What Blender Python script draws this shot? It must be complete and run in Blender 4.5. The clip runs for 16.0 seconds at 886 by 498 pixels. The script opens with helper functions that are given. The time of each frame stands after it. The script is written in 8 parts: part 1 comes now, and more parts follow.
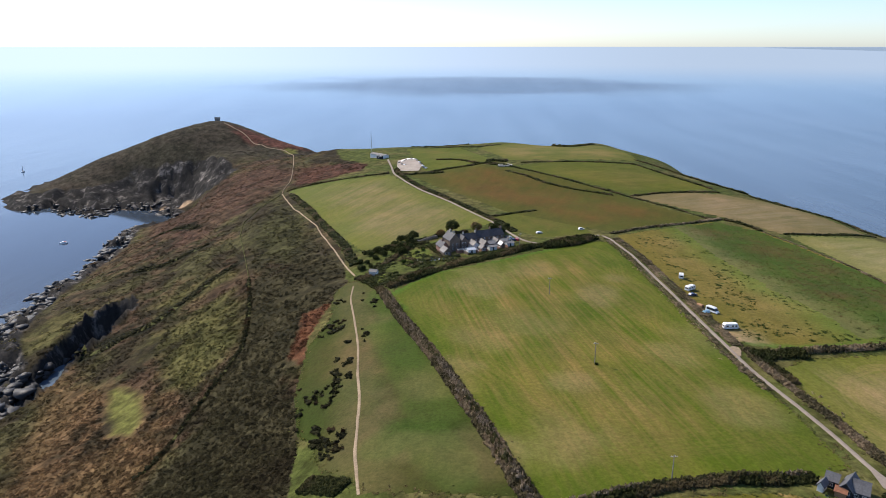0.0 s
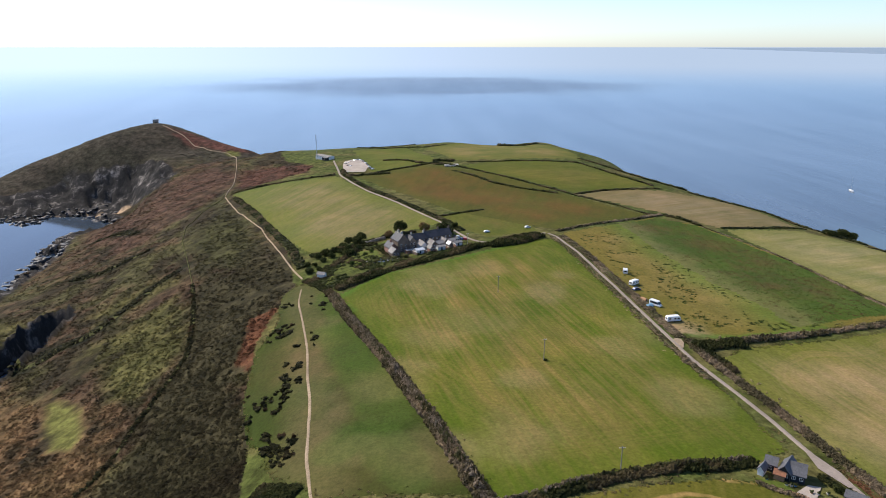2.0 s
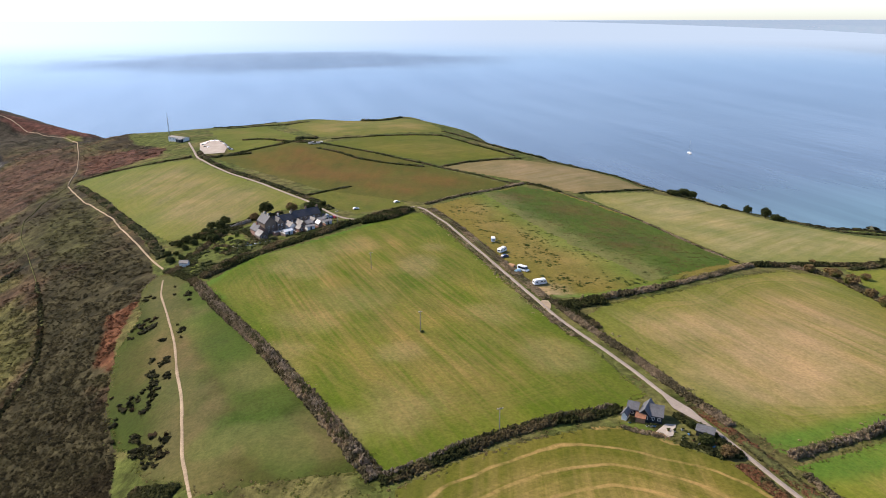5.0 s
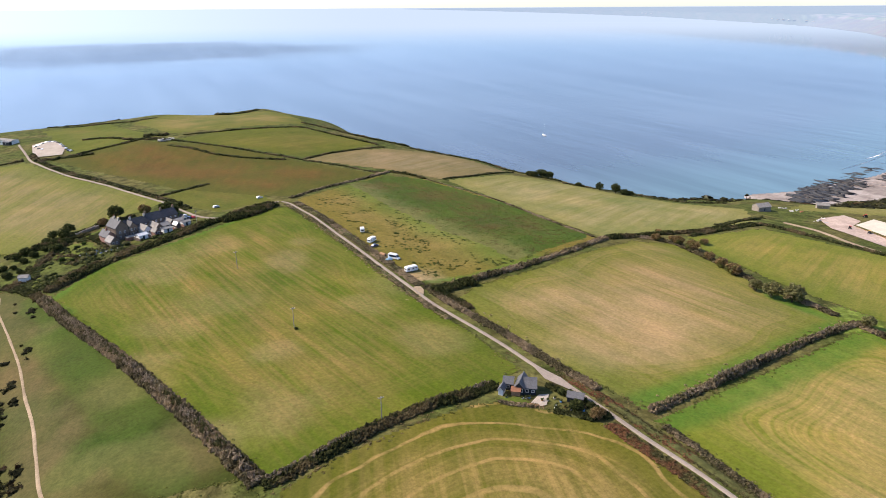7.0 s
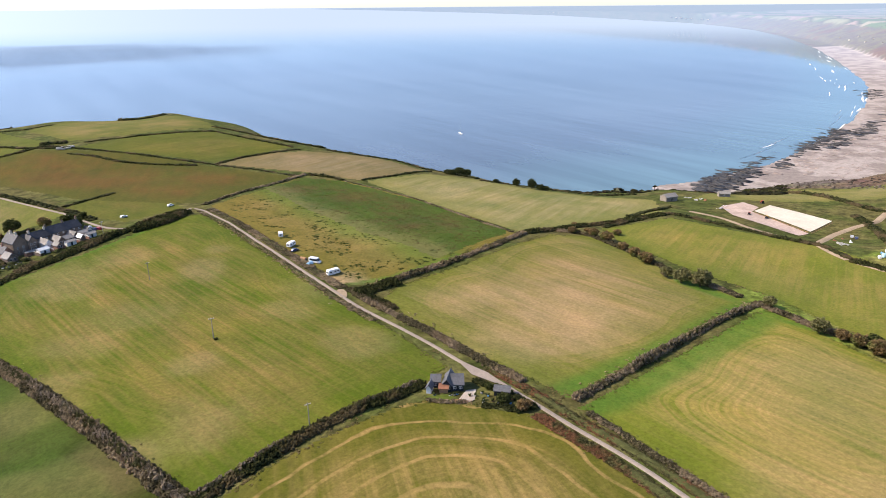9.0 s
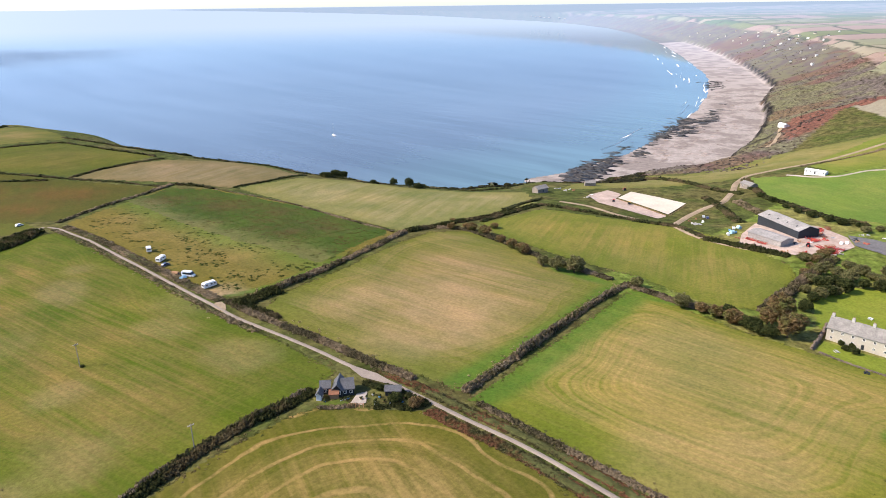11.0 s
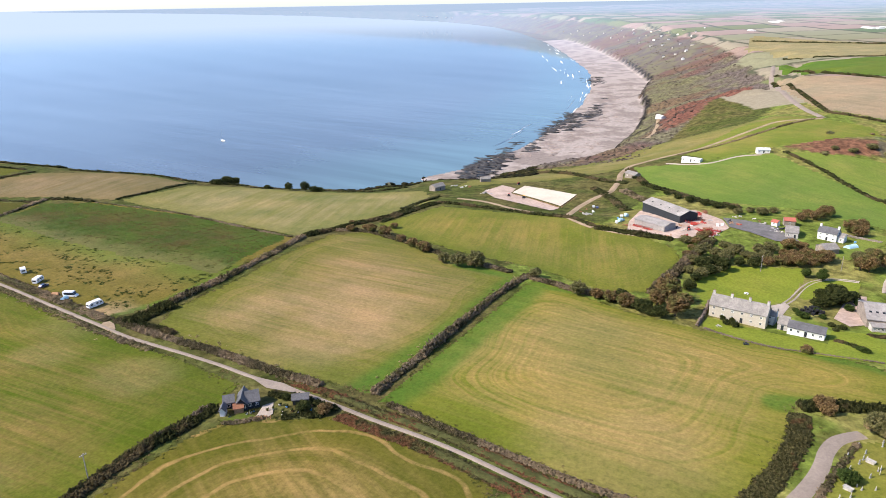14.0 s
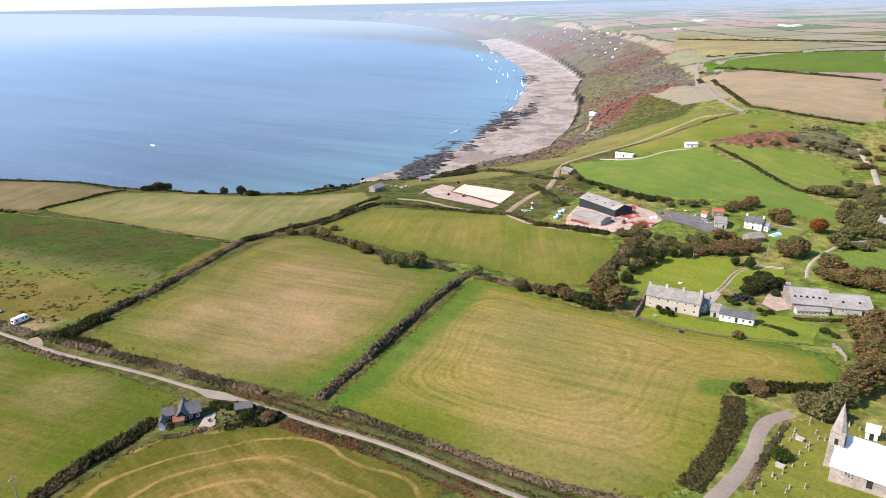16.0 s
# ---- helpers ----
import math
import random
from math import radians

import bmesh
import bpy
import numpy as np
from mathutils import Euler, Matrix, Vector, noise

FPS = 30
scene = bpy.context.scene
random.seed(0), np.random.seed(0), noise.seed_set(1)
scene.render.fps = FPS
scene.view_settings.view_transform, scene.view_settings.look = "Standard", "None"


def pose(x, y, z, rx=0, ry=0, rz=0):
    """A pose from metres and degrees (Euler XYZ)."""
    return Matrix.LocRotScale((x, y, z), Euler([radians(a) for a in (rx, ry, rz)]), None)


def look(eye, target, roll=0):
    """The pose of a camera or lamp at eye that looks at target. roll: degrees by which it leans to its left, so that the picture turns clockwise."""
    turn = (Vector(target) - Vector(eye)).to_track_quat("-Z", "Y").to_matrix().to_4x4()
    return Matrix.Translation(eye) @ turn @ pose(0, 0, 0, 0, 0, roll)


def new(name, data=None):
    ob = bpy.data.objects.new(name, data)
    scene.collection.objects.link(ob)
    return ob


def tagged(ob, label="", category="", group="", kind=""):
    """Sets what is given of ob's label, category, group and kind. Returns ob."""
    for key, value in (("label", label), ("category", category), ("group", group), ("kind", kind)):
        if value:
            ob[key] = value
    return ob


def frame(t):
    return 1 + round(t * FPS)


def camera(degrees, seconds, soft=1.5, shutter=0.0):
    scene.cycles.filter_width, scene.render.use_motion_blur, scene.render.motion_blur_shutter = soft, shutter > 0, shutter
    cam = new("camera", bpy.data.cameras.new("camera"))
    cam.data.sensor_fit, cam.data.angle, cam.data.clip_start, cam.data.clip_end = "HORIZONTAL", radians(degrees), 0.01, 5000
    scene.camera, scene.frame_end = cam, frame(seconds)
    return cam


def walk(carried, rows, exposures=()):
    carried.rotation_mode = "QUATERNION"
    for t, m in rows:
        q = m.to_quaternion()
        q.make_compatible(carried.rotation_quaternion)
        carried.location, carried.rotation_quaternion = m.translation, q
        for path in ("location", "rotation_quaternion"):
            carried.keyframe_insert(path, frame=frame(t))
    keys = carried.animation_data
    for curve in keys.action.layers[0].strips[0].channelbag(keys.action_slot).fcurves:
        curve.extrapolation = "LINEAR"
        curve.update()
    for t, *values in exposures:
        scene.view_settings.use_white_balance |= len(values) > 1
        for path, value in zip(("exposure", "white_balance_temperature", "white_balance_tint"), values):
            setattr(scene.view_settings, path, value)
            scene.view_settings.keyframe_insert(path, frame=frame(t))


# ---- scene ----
cam = camera(66.23, 16.0, 0.4)
PATH = [
    (0.0, pose(0, 0, 215, 73.42, -0.00, -0.00)),
    (0.5, pose(0, 0, 215, 73.41, -0.07, -1.04)),
    (1.0, pose(0, 0, 215, 73.43, -0.04, -2.20)),
    (1.5, pose(0, 0, 215, 73.44, -0.08, -3.40)),
    (2.0, pose(0, 0, 215, 73.45, -0.02, -4.53)),
    (2.5, pose(0, 0, 215, 73.44, -0.05, -5.82)),
    (3.0, pose(0, 0, 215, 73.43, -0.03, -7.21)),
    (3.2, pose(0, 0, 215, 73.42, 0.00, -7.77)),
    (5.3, pose(0, 0, 215, 70.80, 0.14, -17.68)),
    (5.5, pose(0, 0, 215, 70.43, 0.16, -18.88)),
    (6.0, pose(0, 0, 215, 70.44, 0.18, -21.95)),
    (6.5, pose(0, 0, 215, 70.46, 0.29, -25.25)),
    (7.0, pose(0, 0, 215, 70.45, 0.32, -27.55)),
    (7.5, pose(0, 0, 215, 70.43, 0.33, -29.16)),
    (8.0, pose(0, 0, 215, 70.41, 0.41, -30.81)),
    (8.5, pose(0, 0, 215, 70.39, 0.38, -32.66)),
    (8.7, pose(0, 0, 215, 70.38, 0.40, -33.42)),
    (10.8, pose(0, 0, 215, 70.35, 0.72, -43.89)),
    (11.0, pose(0, 0, 215, 70.29, 0.68, -45.24)),
    (11.5, pose(0, 0, 215, 70.26, 0.75, -47.46)),
    (12.0, pose(0, 0, 215, 70.24, 0.76, -48.95)),
    (12.5, pose(0, 0, 215, 70.22, 0.80, -50.36)),
    (13.0, pose(0, 0, 215, 70.20, 0.87, -51.71)),
    (13.5, pose(0, 0, 215, 70.18, 0.88, -52.86)),
    (14.0, pose(0, 0, 215, 70.16, 0.95, -54.19)),
    (14.5, pose(0, 0, 215, 70.14, 0.98, -55.71)),
    (15.0, pose(0, 0, 215, 70.10, 0.99, -56.99)),
    (15.5, pose(0, 0, 215, 70.08, 0.98, -58.06)),
    (16.0, pose(0, 0, 215, 70.06, 1.06, -59.45)),
]
walk(cam, PATH, [(0.0, 0.22, 6500, 13), (3.0, 0.32, 6550, 13), (5.5, 0.57, 6850, 16), (8.5, 0.64, 6850, 16), (11.0, 0.64, 6650, 15), (16.0, 0.65, 6600, 15)])

# ---- daylight: a hazy autumn noon, the sun ahead and to the left of the first view
SUN_TURN, SUN_HEIGHT = radians(-50), radians(42)
world = bpy.data.worlds.new("sky")
scene.world = world
world.use_nodes = True
wn, wl = world.node_tree.nodes, world.node_tree.links
sky = wn.new("ShaderNodeTexSky")
sky.sky_type = "NISHITA"
sky.sun_disc = False
sky.sun_elevation, sky.sun_rotation = SUN_HEIGHT, SUN_TURN
sky.altitude, sky.air_density, sky.dust_density, sky.ozone_density = 0, 0.8, 0.5, 2.0
wn["Background"].inputs["Strength"].default_value = 0.155
cool = wn.new("ShaderNodeMix")
cool.data_type, cool.blend_type = "RGBA", "MULTIPLY"
cool.inputs[0].default_value = 1.0
cool.inputs[7].default_value = (0.93, 0.99, 1.08, 1)
wl.new(sky.outputs["Color"], cool.inputs[6])
wl.new(cool.outputs[2], wn["Background"].inputs["Color"])
sun = new("sun", bpy.data.lights.new("sun", "SUN"))
sun.data.energy, sun.data.angle, sun.data.color = 4.6, radians(0.55), (1.0, 0.92, 0.79)
toward = Vector((math.sin(SUN_TURN) * math.cos(SUN_HEIGHT), math.cos(SUN_TURN) * math.cos(SUN_HEIGHT), math.sin(SUN_HEIGHT)))
sun.matrix_world = look(toward * 900, (0, 0, 0))


# ---- materials
def mat(name, rough=0.8, spec=0.3, metal=0.0):
    m = bpy.data.materials.new(name)
    m.use_nodes = True
    b = m.node_tree.nodes["Principled BSDF"]
    b.inputs["Roughness"].default_value = rough
    b.inputs["Specular IOR Level"].default_value = spec
    b.inputs["Metallic"].default_value = metal
    return m, m.node_tree.nodes, m.node_tree.links, b


def noise_node(n, l, scale, detail=4.0, rough=0.6, vector=None):
    t = n.new("ShaderNodeTexNoise")
    t.inputs["Scale"].default_value, t.inputs["Detail"].default_value, t.inputs["Roughness"].default_value = scale, detail, rough
    if vector is not None:
        l.new(vector, t.inputs["Vector"])
    return t.outputs["Fac"]


def ramp(n, l, fac, stops):
    r = n.new("ShaderNodeValToRGB")
    e = r.color_ramp.elements
    while len(e) < len(stops):
        e.new(0.5)
    for k, (at, c) in zip(e, stops):
        k.position, k.color = at, (*c, 1) if len(c) == 3 else c
    l.new(fac, r.inputs["Fac"])
    return r.outputs["Color"]


def mix(n, l, kind, fac, a, b):
    m = n.new("ShaderNodeMix")
    m.data_type, m.blend_type = "RGBA", kind
    for socket, value in ((m.inputs[0], fac), (m.inputs[6], a), (m.inputs[7], b)):
        if isinstance(value, (int, float)):
            socket.default_value = value
        elif isinstance(value, tuple):
            socket.default_value = (*value, 1)
        else:
            l.new(value, socket)
    return m.outputs[2]


def bump(n, l, b, fac, strength, distance):
    k = n.new("ShaderNodeBump")
    k.inputs["Strength"].default_value, k.inputs["Distance"].default_value = strength, distance
    l.new(fac, k.inputs["Height"])
    l.new(k.outputs["Normal"], b.inputs["Normal"])


def place(n):
    return n.new("ShaderNodeTexCoord").outputs["Object"]


def tone(v):
    return (v, v, v)


def plain(name, colour, rough=0.7, spec=0.3, metal=0.0, grain=0.6, low=0.75, high=1.15, relief=0.02, coarse=0.08):
    """A surface of one colour with blotches and grain; grain is the number of spots per metre."""
    m, n, l, b = mat(name, rough, spec, metal)
    p = place(n)
    fine = ramp(n, l, noise_node(n, l, grain, 5, 0.65, p), [(0.3, tone(low)), (0.7, tone(high))])
    wide = ramp(n, l, noise_node(n, l, coarse, 3, 0.6, p), [(0.3, tone(low)), (0.7, tone(high))])
    c = mix(n, l, "MULTIPLY", 1.0, mix(n, l, "MULTIPLY", 1.0, colour, fine), wide)
    l.new(c, b.inputs["Base Color"])
    if relief:
        bump(n, l, b, noise_node(n, l, grain * 2, 4, 0.6, p), 0.6, relief)
    return m


def tinted(name, rough, fine, low, high, relief, clump, through_=0.0, rocky=False):
    """Ground whose large patches come from the sheet's own colour attribute; fine grain on top, and on cliffs
    dark rock with pale upright streaks."""
    m, n, l, b = mat(name, rough, 0.05)
    p = place(n)
    a = n.new("ShaderNodeVertexColor")
    a.layer_name = "tint"
    f1 = ramp(n, l, noise_node(n, l, fine, 6, 0.7, p), [(0.3, tone(low)), (0.7, tone(high))])
    f2 = ramp(n, l, noise_node(n, l, clump, 3, 0.55, p), [(0.35, tone(low)), (0.65, tone(high))])
    c = mix(n, l, "MULTIPLY", 1.0, mix(n, l, "MULTIPLY", 1.0, a.outputs["Color"], f1), f2)
    if rocky:
        k = n.new("ShaderNodeMapping")
        k.inputs["Scale"].default_value = (1.0, 1.0, 0.22)
        l.new(p, k.inputs["Vector"])
        face = ramp(n, l, noise_node(n, l, 0.06, 8, 0.72, k.outputs["Vector"]), [(0.35, (0.012, 0.012, 0.012)), (0.54, (0.035, 0.033, 0.03)), (0.62, (0.14, 0.125, 0.11)), (0.7, (0.3, 0.265, 0.23))])
        bare = n.new("ShaderNodeAttribute")
        bare.attribute_name = "rock"
        c = mix(n, l, "MIX", bare.outputs["Fac"], c, face)
        tame = n.new("ShaderNodeAttribute")
        tame.attribute_name = "tame"
        c = mix(n, l, "MIX", tame.outputs["Fac"], c, a.outputs["Color"])
    l.new(c, b.inputs["Base Color"])
    bump(n, l, b, noise_node(n, l, fine * 0.7, 5, 0.65, p), 0.9, relief)
    if through_:
        shine_through(n, l, b, c, through_)
    return m


def field_mat(name, green, dry, amount, patch, angle, stripe, stripe_depth, fleck=0.0, rings=0.0, reach=0.24, tracks=0.0):
    """Grass or stubble: green and dry patches, cut rows along one direction (degrees), greener towards the hedges,
    rows of the mower that follow the field's outline, and pale wheel tracks so many metres apart."""
    m, n, l, b = mat(name, 0.9, 0.06)
    p = place(n)

    def mapped(scale, turn=0.0, source=None):
        k = n.new("ShaderNodeMapping")
        k.inputs["Rotation"].default_value, k.inputs["Scale"].default_value = (0, 0, radians(turn)), scale
        l.new(source or p, k.inputs["Vector"])
        return k.outputs["Vector"]

    def maths(kind, a, b=None, c=None):
        k = n.new("ShaderNodeMath")
        k.operation = kind
        for socket, value in zip(k.inputs, (a, b, c)):
            if isinstance(value, (int, float)):
                socket.default_value = value
            elif value is not None:
                l.new(value, socket)
        return k.outputs[0]

    def attribute(layer):
        k = n.new("ShaderNodeAttribute")
        k.attribute_name = layer
        return k.outputs["Fac"]

    turned = mapped((1, 1, 1), angle)
    patches = ramp(n, l, noise_node(n, l, patch, 7, 0.6, p), [(0.58 - amount * 0.42, (0, 0, 0)), (0.82 - amount * 0.42, (1, 1, 1))])
    fine = noise_node(n, l, stripe * 1.5, 3, 0.6, mapped((1.0, 0.025, 0.1), 0, turned))
    broad = noise_node(n, l, stripe * 0.3, 4, 0.6, mapped((1.0, 0.09, 0.1), 0, turned))
    streaks = ramp(n, l, maths("ADD", maths("MULTIPLY", fine, 0.55), maths("MULTIPLY", broad, 0.45)), [(0.42, (0, 0, 0)), (0.58, (1, 1, 1))])
    both = mix(n, l, "MIX", stripe_depth, patches, streaks)
    edge = attribute("edge")
    inner = mix(n, l, "MULTIPLY", 1.0, both, ramp(n, l, edge, [(0.0, tone(0.22)), (1.0, tone(1.0))]))
    rim = attribute("rim")
    if rings:
        sway = maths("MULTIPLY_ADD", noise_node(n, l, 0.03, 2, 0.5, p), 4.0, rim)
        lay = n.new("ShaderNodeCombineXYZ")
        l.new(maths("MULTIPLY", sway, 0.75), lay.inputs[0])
        side = n.new("ShaderNodeSeparateXYZ")
        l.new(turned, side.inputs[0])
        l.new(maths("MULTIPLY", side.outputs[1], 0.012), lay.inputs[1])
        rows_ = ramp(n, l, noise_node(n, l, 1.0, 4, 0.55, lay.outputs[0]), [(0.36, (0, 0, 0)), (0.64, (1, 1, 1))])
        share = maths("MULTIPLY", rim, 0.01)
        near_rim = ramp(n, l, share, [(0.01, (0, 0, 0)), (0.04, tone(rings)), (reach * 0.6, tone(rings)), (reach, (0, 0, 0))])
        broken = ramp(n, l, noise_node(n, l, 0.02, 4, 0.6, p), [(0.35, tone(0.4)), (0.6, tone(1.0))])
        inner = mix(n, l, "MIX", mix(n, l, "MULTIPLY", 1.0, near_rim, broken), inner, rows_)
    if tracks:
        bend = maths("MULTIPLY_ADD", noise_node(n, l, 0.04, 2, 0.5, p), 6.0, rim)
        sine = maths("SINE", maths("MULTIPLY", bend, 6.2832 / tracks))
        worn = ramp(n, l, noise_node(n, l, 0.12, 5, 0.7, p), [(0.36, tone(0.12)), (0.6, tone(1.0))])
        line = ramp(n, l, sine, [(0.84, (0, 0, 0)), (0.985, tone(0.9))])
        inner = mix(n, l, "MIX", mix(n, l, "MULTIPLY", 1.0, line, worn), inner, (1.0, 1.0, 1.0))
    c = mix(n, l, "MIX", inner, green, dry)
    for layer, tint in (("bare", (0.33, 0.225, 0.125)), ("lush", (0.07, 0.138, 0.018))):
        k = n.new("ShaderNodeMath")
        k.operation, k.use_clamp = "MULTIPLY", True
        l.new(attribute(layer), k.inputs[0])
        l.new(ramp(n, l, noise_node(n, l, 0.16, 6, 0.72, p), [(0.3, tone(0.6)), (0.6, tone(1.0))]), k.inputs[1])
        c = mix(n, l, "MIX", k.outputs[0], c, tint)
    tuft = ramp(n, l, noise_node(n, l, 0.8, 5, 0.75, p), [(0.3, tone(0.72)), (0.7, tone(1.26))])
    mid = ramp(n, l, noise_node(n, l, 0.13, 5, 0.65, mapped((1.0, 0.35, 1.0), 0, turned)), [(0.3, (0.84, 0.88, 0.84)), (0.7, (1.14, 1.1, 1.08))])
    wide = ramp(n, l, noise_node(n, l, 0.02, 4, 0.55, p), [(0.3, (0.84, 0.92, 0.9)), (0.7, (1.13, 1.07, 1.02))])
    for layer in (tuft, mid, wide):
        c = mix(n, l, "MULTIPLY", 1.0, c, layer)
    if fleck:
        dots = ramp(n, l, noise_node(n, l, 0.3, 3, 0.6, p), [(0.63, (0, 0, 0)), (0.68, tone(fleck))])
        c = mix(n, l, "MIX", dots, c, (0.05, 0.075, 0.016))
    l.new(c, b.inputs["Base Color"])
    bump(n, l, b, noise_node(n, l, 0.9, 6, 0.75, p), 0.6, 0.2)
    return m


def shine_through(n, l, b, colour, share):
    """Leaves let part of the light through."""
    t = n.new("ShaderNodeBsdfTranslucent")
    l.new(colour, t.inputs["Color"])
    s = n.new("ShaderNodeMixShader")
    s.inputs[0].default_value = share
    l.new(b.outputs[0], s.inputs[1])
    l.new(t.outputs[0], s.inputs[2])
    l.new(s.outputs[0], n["Material Output"].inputs["Surface"])


def leafy(name, dark, light, rust=(0.1, 0.05, 0.02), rust_part=0.0):
    """Foliage: each clump its own shade, leaves as fine light and dark."""
    m, n, l, b = mat(name, 0.85, 0.08)
    p = place(n)
    isl = n.new("ShaderNodeNewGeometry").outputs["Random Per Island"]
    base = mix(n, l, "MIX", isl, dark, light)
    if rust_part:
        base = mix(n, l, "MIX", ramp(n, l, noise_node(n, l, 0.06, 3, 0.6, p), [(0.62 - rust_part * 0.4, (0, 0, 0)), (0.7 - rust_part * 0.4, (1, 1, 1))]), base, rust)
    leaf = ramp(n, l, noise_node(n, l, 1.9, 5, 0.75, p), [(0.3, tone(0.45)), (0.7, tone(1.5))])
    c = mix(n, l, "MULTIPLY", 1.0, base, leaf)
    l.new(c, b.inputs["Base Color"])
    bump(n, l, b, noise_node(n, l, 2.4, 4, 0.7, p), 1.0, 0.35)
    shine_through(n, l, b, c, 0.4)
    return m


GREEN_HEDGE = leafy("hedge_leaves", (0.022, 0.028, 0.01), (0.08, 0.083, 0.028), (0.13, 0.1, 0.05), 0.25)
DRY_HEDGE = leafy("dry_hedge", (0.05, 0.044, 0.021), (0.19, 0.155, 0.085), (0.28, 0.21, 0.13), 0.4)
BRACKEN = leafy("dead_bracken", (0.15, 0.115, 0.078), (0.36, 0.285, 0.2), (0.09, 0.085, 0.035), 0.35)
VERGE_MIX = leafy("verge_scrub", (0.045, 0.045, 0.016), (0.14, 0.125, 0.05), (0.19, 0.09, 0.045), 0.3)
STRAW = leafy("straw", (0.2, 0.15, 0.07), (0.4, 0.32, 0.17), (0.17, 0.16, 0.05), 0.3)
TREE_LEAVES = leafy("tree_leaves", (0.032, 0.044, 0.014), (0.105, 0.115, 0.037), (0.12, 0.09, 0.045), 0.15)
RUST_LEAVES = leafy("autumn_leaves", (0.13, 0.08, 0.036), (0.36, 0.245, 0.11), (0.16, 0.165, 0.05), 0.4)
ORANGE_LEAVES = leafy("orange_leaves", (0.2, 0.08, 0.025), (0.34, 0.14, 0.04))
GORSE_LINE = leafy("gorse_line", (0.012, 0.013, 0.006), (0.052, 0.05, 0.019), (0.05, 0.03, 0.014), 0.1)
GORSE = tinted("gorse", 0.9, 1.1, 0.45, 1.45, 0.4, 0.35, 0.4)
POLE_WOOD = plain("grey_pole_wood", (0.3, 0.27, 0.23), 0.9, 0.2, 0, 4, 0.8, 1.15, 0.01)
BARK = plain("bark", (0.09, 0.07, 0.05), 0.9, 0.2, 0, 4, 0.7, 1.2, 0.02)
ASPHALT = plain("worn_asphalt", (0.27, 0.22, 0.178), 0.9, 0.2, 0, 1.2, 0.85, 1.12, 0.01)
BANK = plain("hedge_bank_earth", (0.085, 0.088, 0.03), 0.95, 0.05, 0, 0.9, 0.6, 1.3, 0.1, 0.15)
EARTH = plain("bare_earth", (0.33, 0.25, 0.165), 0.95, 0.1, 0, 1.0, 0.75, 1.15, 0.04)
GRAVEL = plain("pale_gravel", (0.4, 0.34, 0.28), 0.95, 0.1, 0, 1.5, 0.8, 1.12, 0.03)
# ---- the land: spot heights (east-ish, north-ish, metres over the sea), area by area
HEADLAND = [(-375, 1144, 98), (-409, 1092, 90), (-430, 1075, 84), (-477, 1075, 68), (-526, 1081, 52), (-567, 1068, 36), (-593, 1028, 20), (-604, 985, 8), (-602, 924, 0), (-612, 920, -4), (-334, 1113, 93), (-273, 1051, 80), (-209, 1032, 68), (-233, 1001, 64), (-290, 1046, 66)]
COVE = [(-368, 955, 6), (-390, 926, 1), (-445, 918, 2), (-395, 880, -3), (-452, 875, -1), (-512, 888, -1), (-556, 898, -2), (-358, 966, 22), (-286, 862, 50), (-466, 996, 16), (-508, 944, 10), (-393, 1016, 55), (-463, 1017, 42), (-328, 971, 58), (-264, 889, 60), (-436, 869, -8), (-337, 847, 0)]
SOUTHSHORE = [(-377, 806, -1), (-364, 724, 0), (-358, 666, -1), (-352, 611, 0), (-355, 552, 0), (-349, 516, -1), (-343, 485, -2), (-467, 789, -12), (-472, 706, -14), (-344, 778, 12), (-307, 650, 22), (-322, 609, 12), (-323, 539, 10), (-314, 490, 10), (-299, 429, 6), (-280, 385, 4)]
SOUTHSLOPE = [(-270, 883, 61), (-239, 732, 56), (-276, 710, 36), (-160, 663, 74), (-174, 571, 66), (-130, 429, 68), (-219, 569, 46), (-210, 492, 42), (-252, 504, 28), (-105, 319, 66), (-167, 382, 44), (-237, 436, 24), (-255, 408, 16), (-159, 307, 40), (-216, 339, 22), (-215, 295, 22), (-174, 247, 34), (-103, 221, 58), (-134, 238, 46), (-86, 237, 70)]
RIDGE = [(-50, 349, 92), (-75, 424, 89), (-119, 547, 82), (-65, 311, 88), (-58, 235, 86), (-37, 268, 95), (-28, 213, 98), (-23, 157, 100), (-48, 173, 88), (-145, 774, 80), (-114, 785, 88)]
PLATEAU = [(-80, 770, 95), (-48, 688, 95), (11, 798, 96), (76, 863, 97), (138, 849, 94), (208, 873, 92), (-12, 600, 95), (30, 468, 97), (5, 392, 97), (-33, 360, 95), (-99, 635, 88)]
FIELDS = [(101, 423, 99), (80, 571, 96), (181, 585, 93), (27, 255, 101), (56, 230, 103), (18, 156, 104), (59, 155, 105), (113, 242, 102), (125, 327, 100)]
WEST = [(233, 855, 89), (253, 742, 86), (293, 625, 80), (329, 555, 76), (340, 522, 72), (364, 468, 70), (392, 426, 66), (459, 394, 58), (502, 378, 58), (231, 533, 88), (173, 452, 93), (273, 418, 84), (321, 347, 82), (250, 293, 92), (255, 438, 86), (146, 340, 98)]
EAST = [(215, 277, 98), (368, 270, 82), (462, 264, 72), (436, 204, 74), (426, 141, 84), (125, 132, 104), (247, 249, 93), (267, 181, 92), (265, 148, 93), (131, 121, 104), (82, 111, 107), (101, 81, 108), (305, 86, 90), (159, 52, 104), (175, 171, 99), (330, 136, 86)]
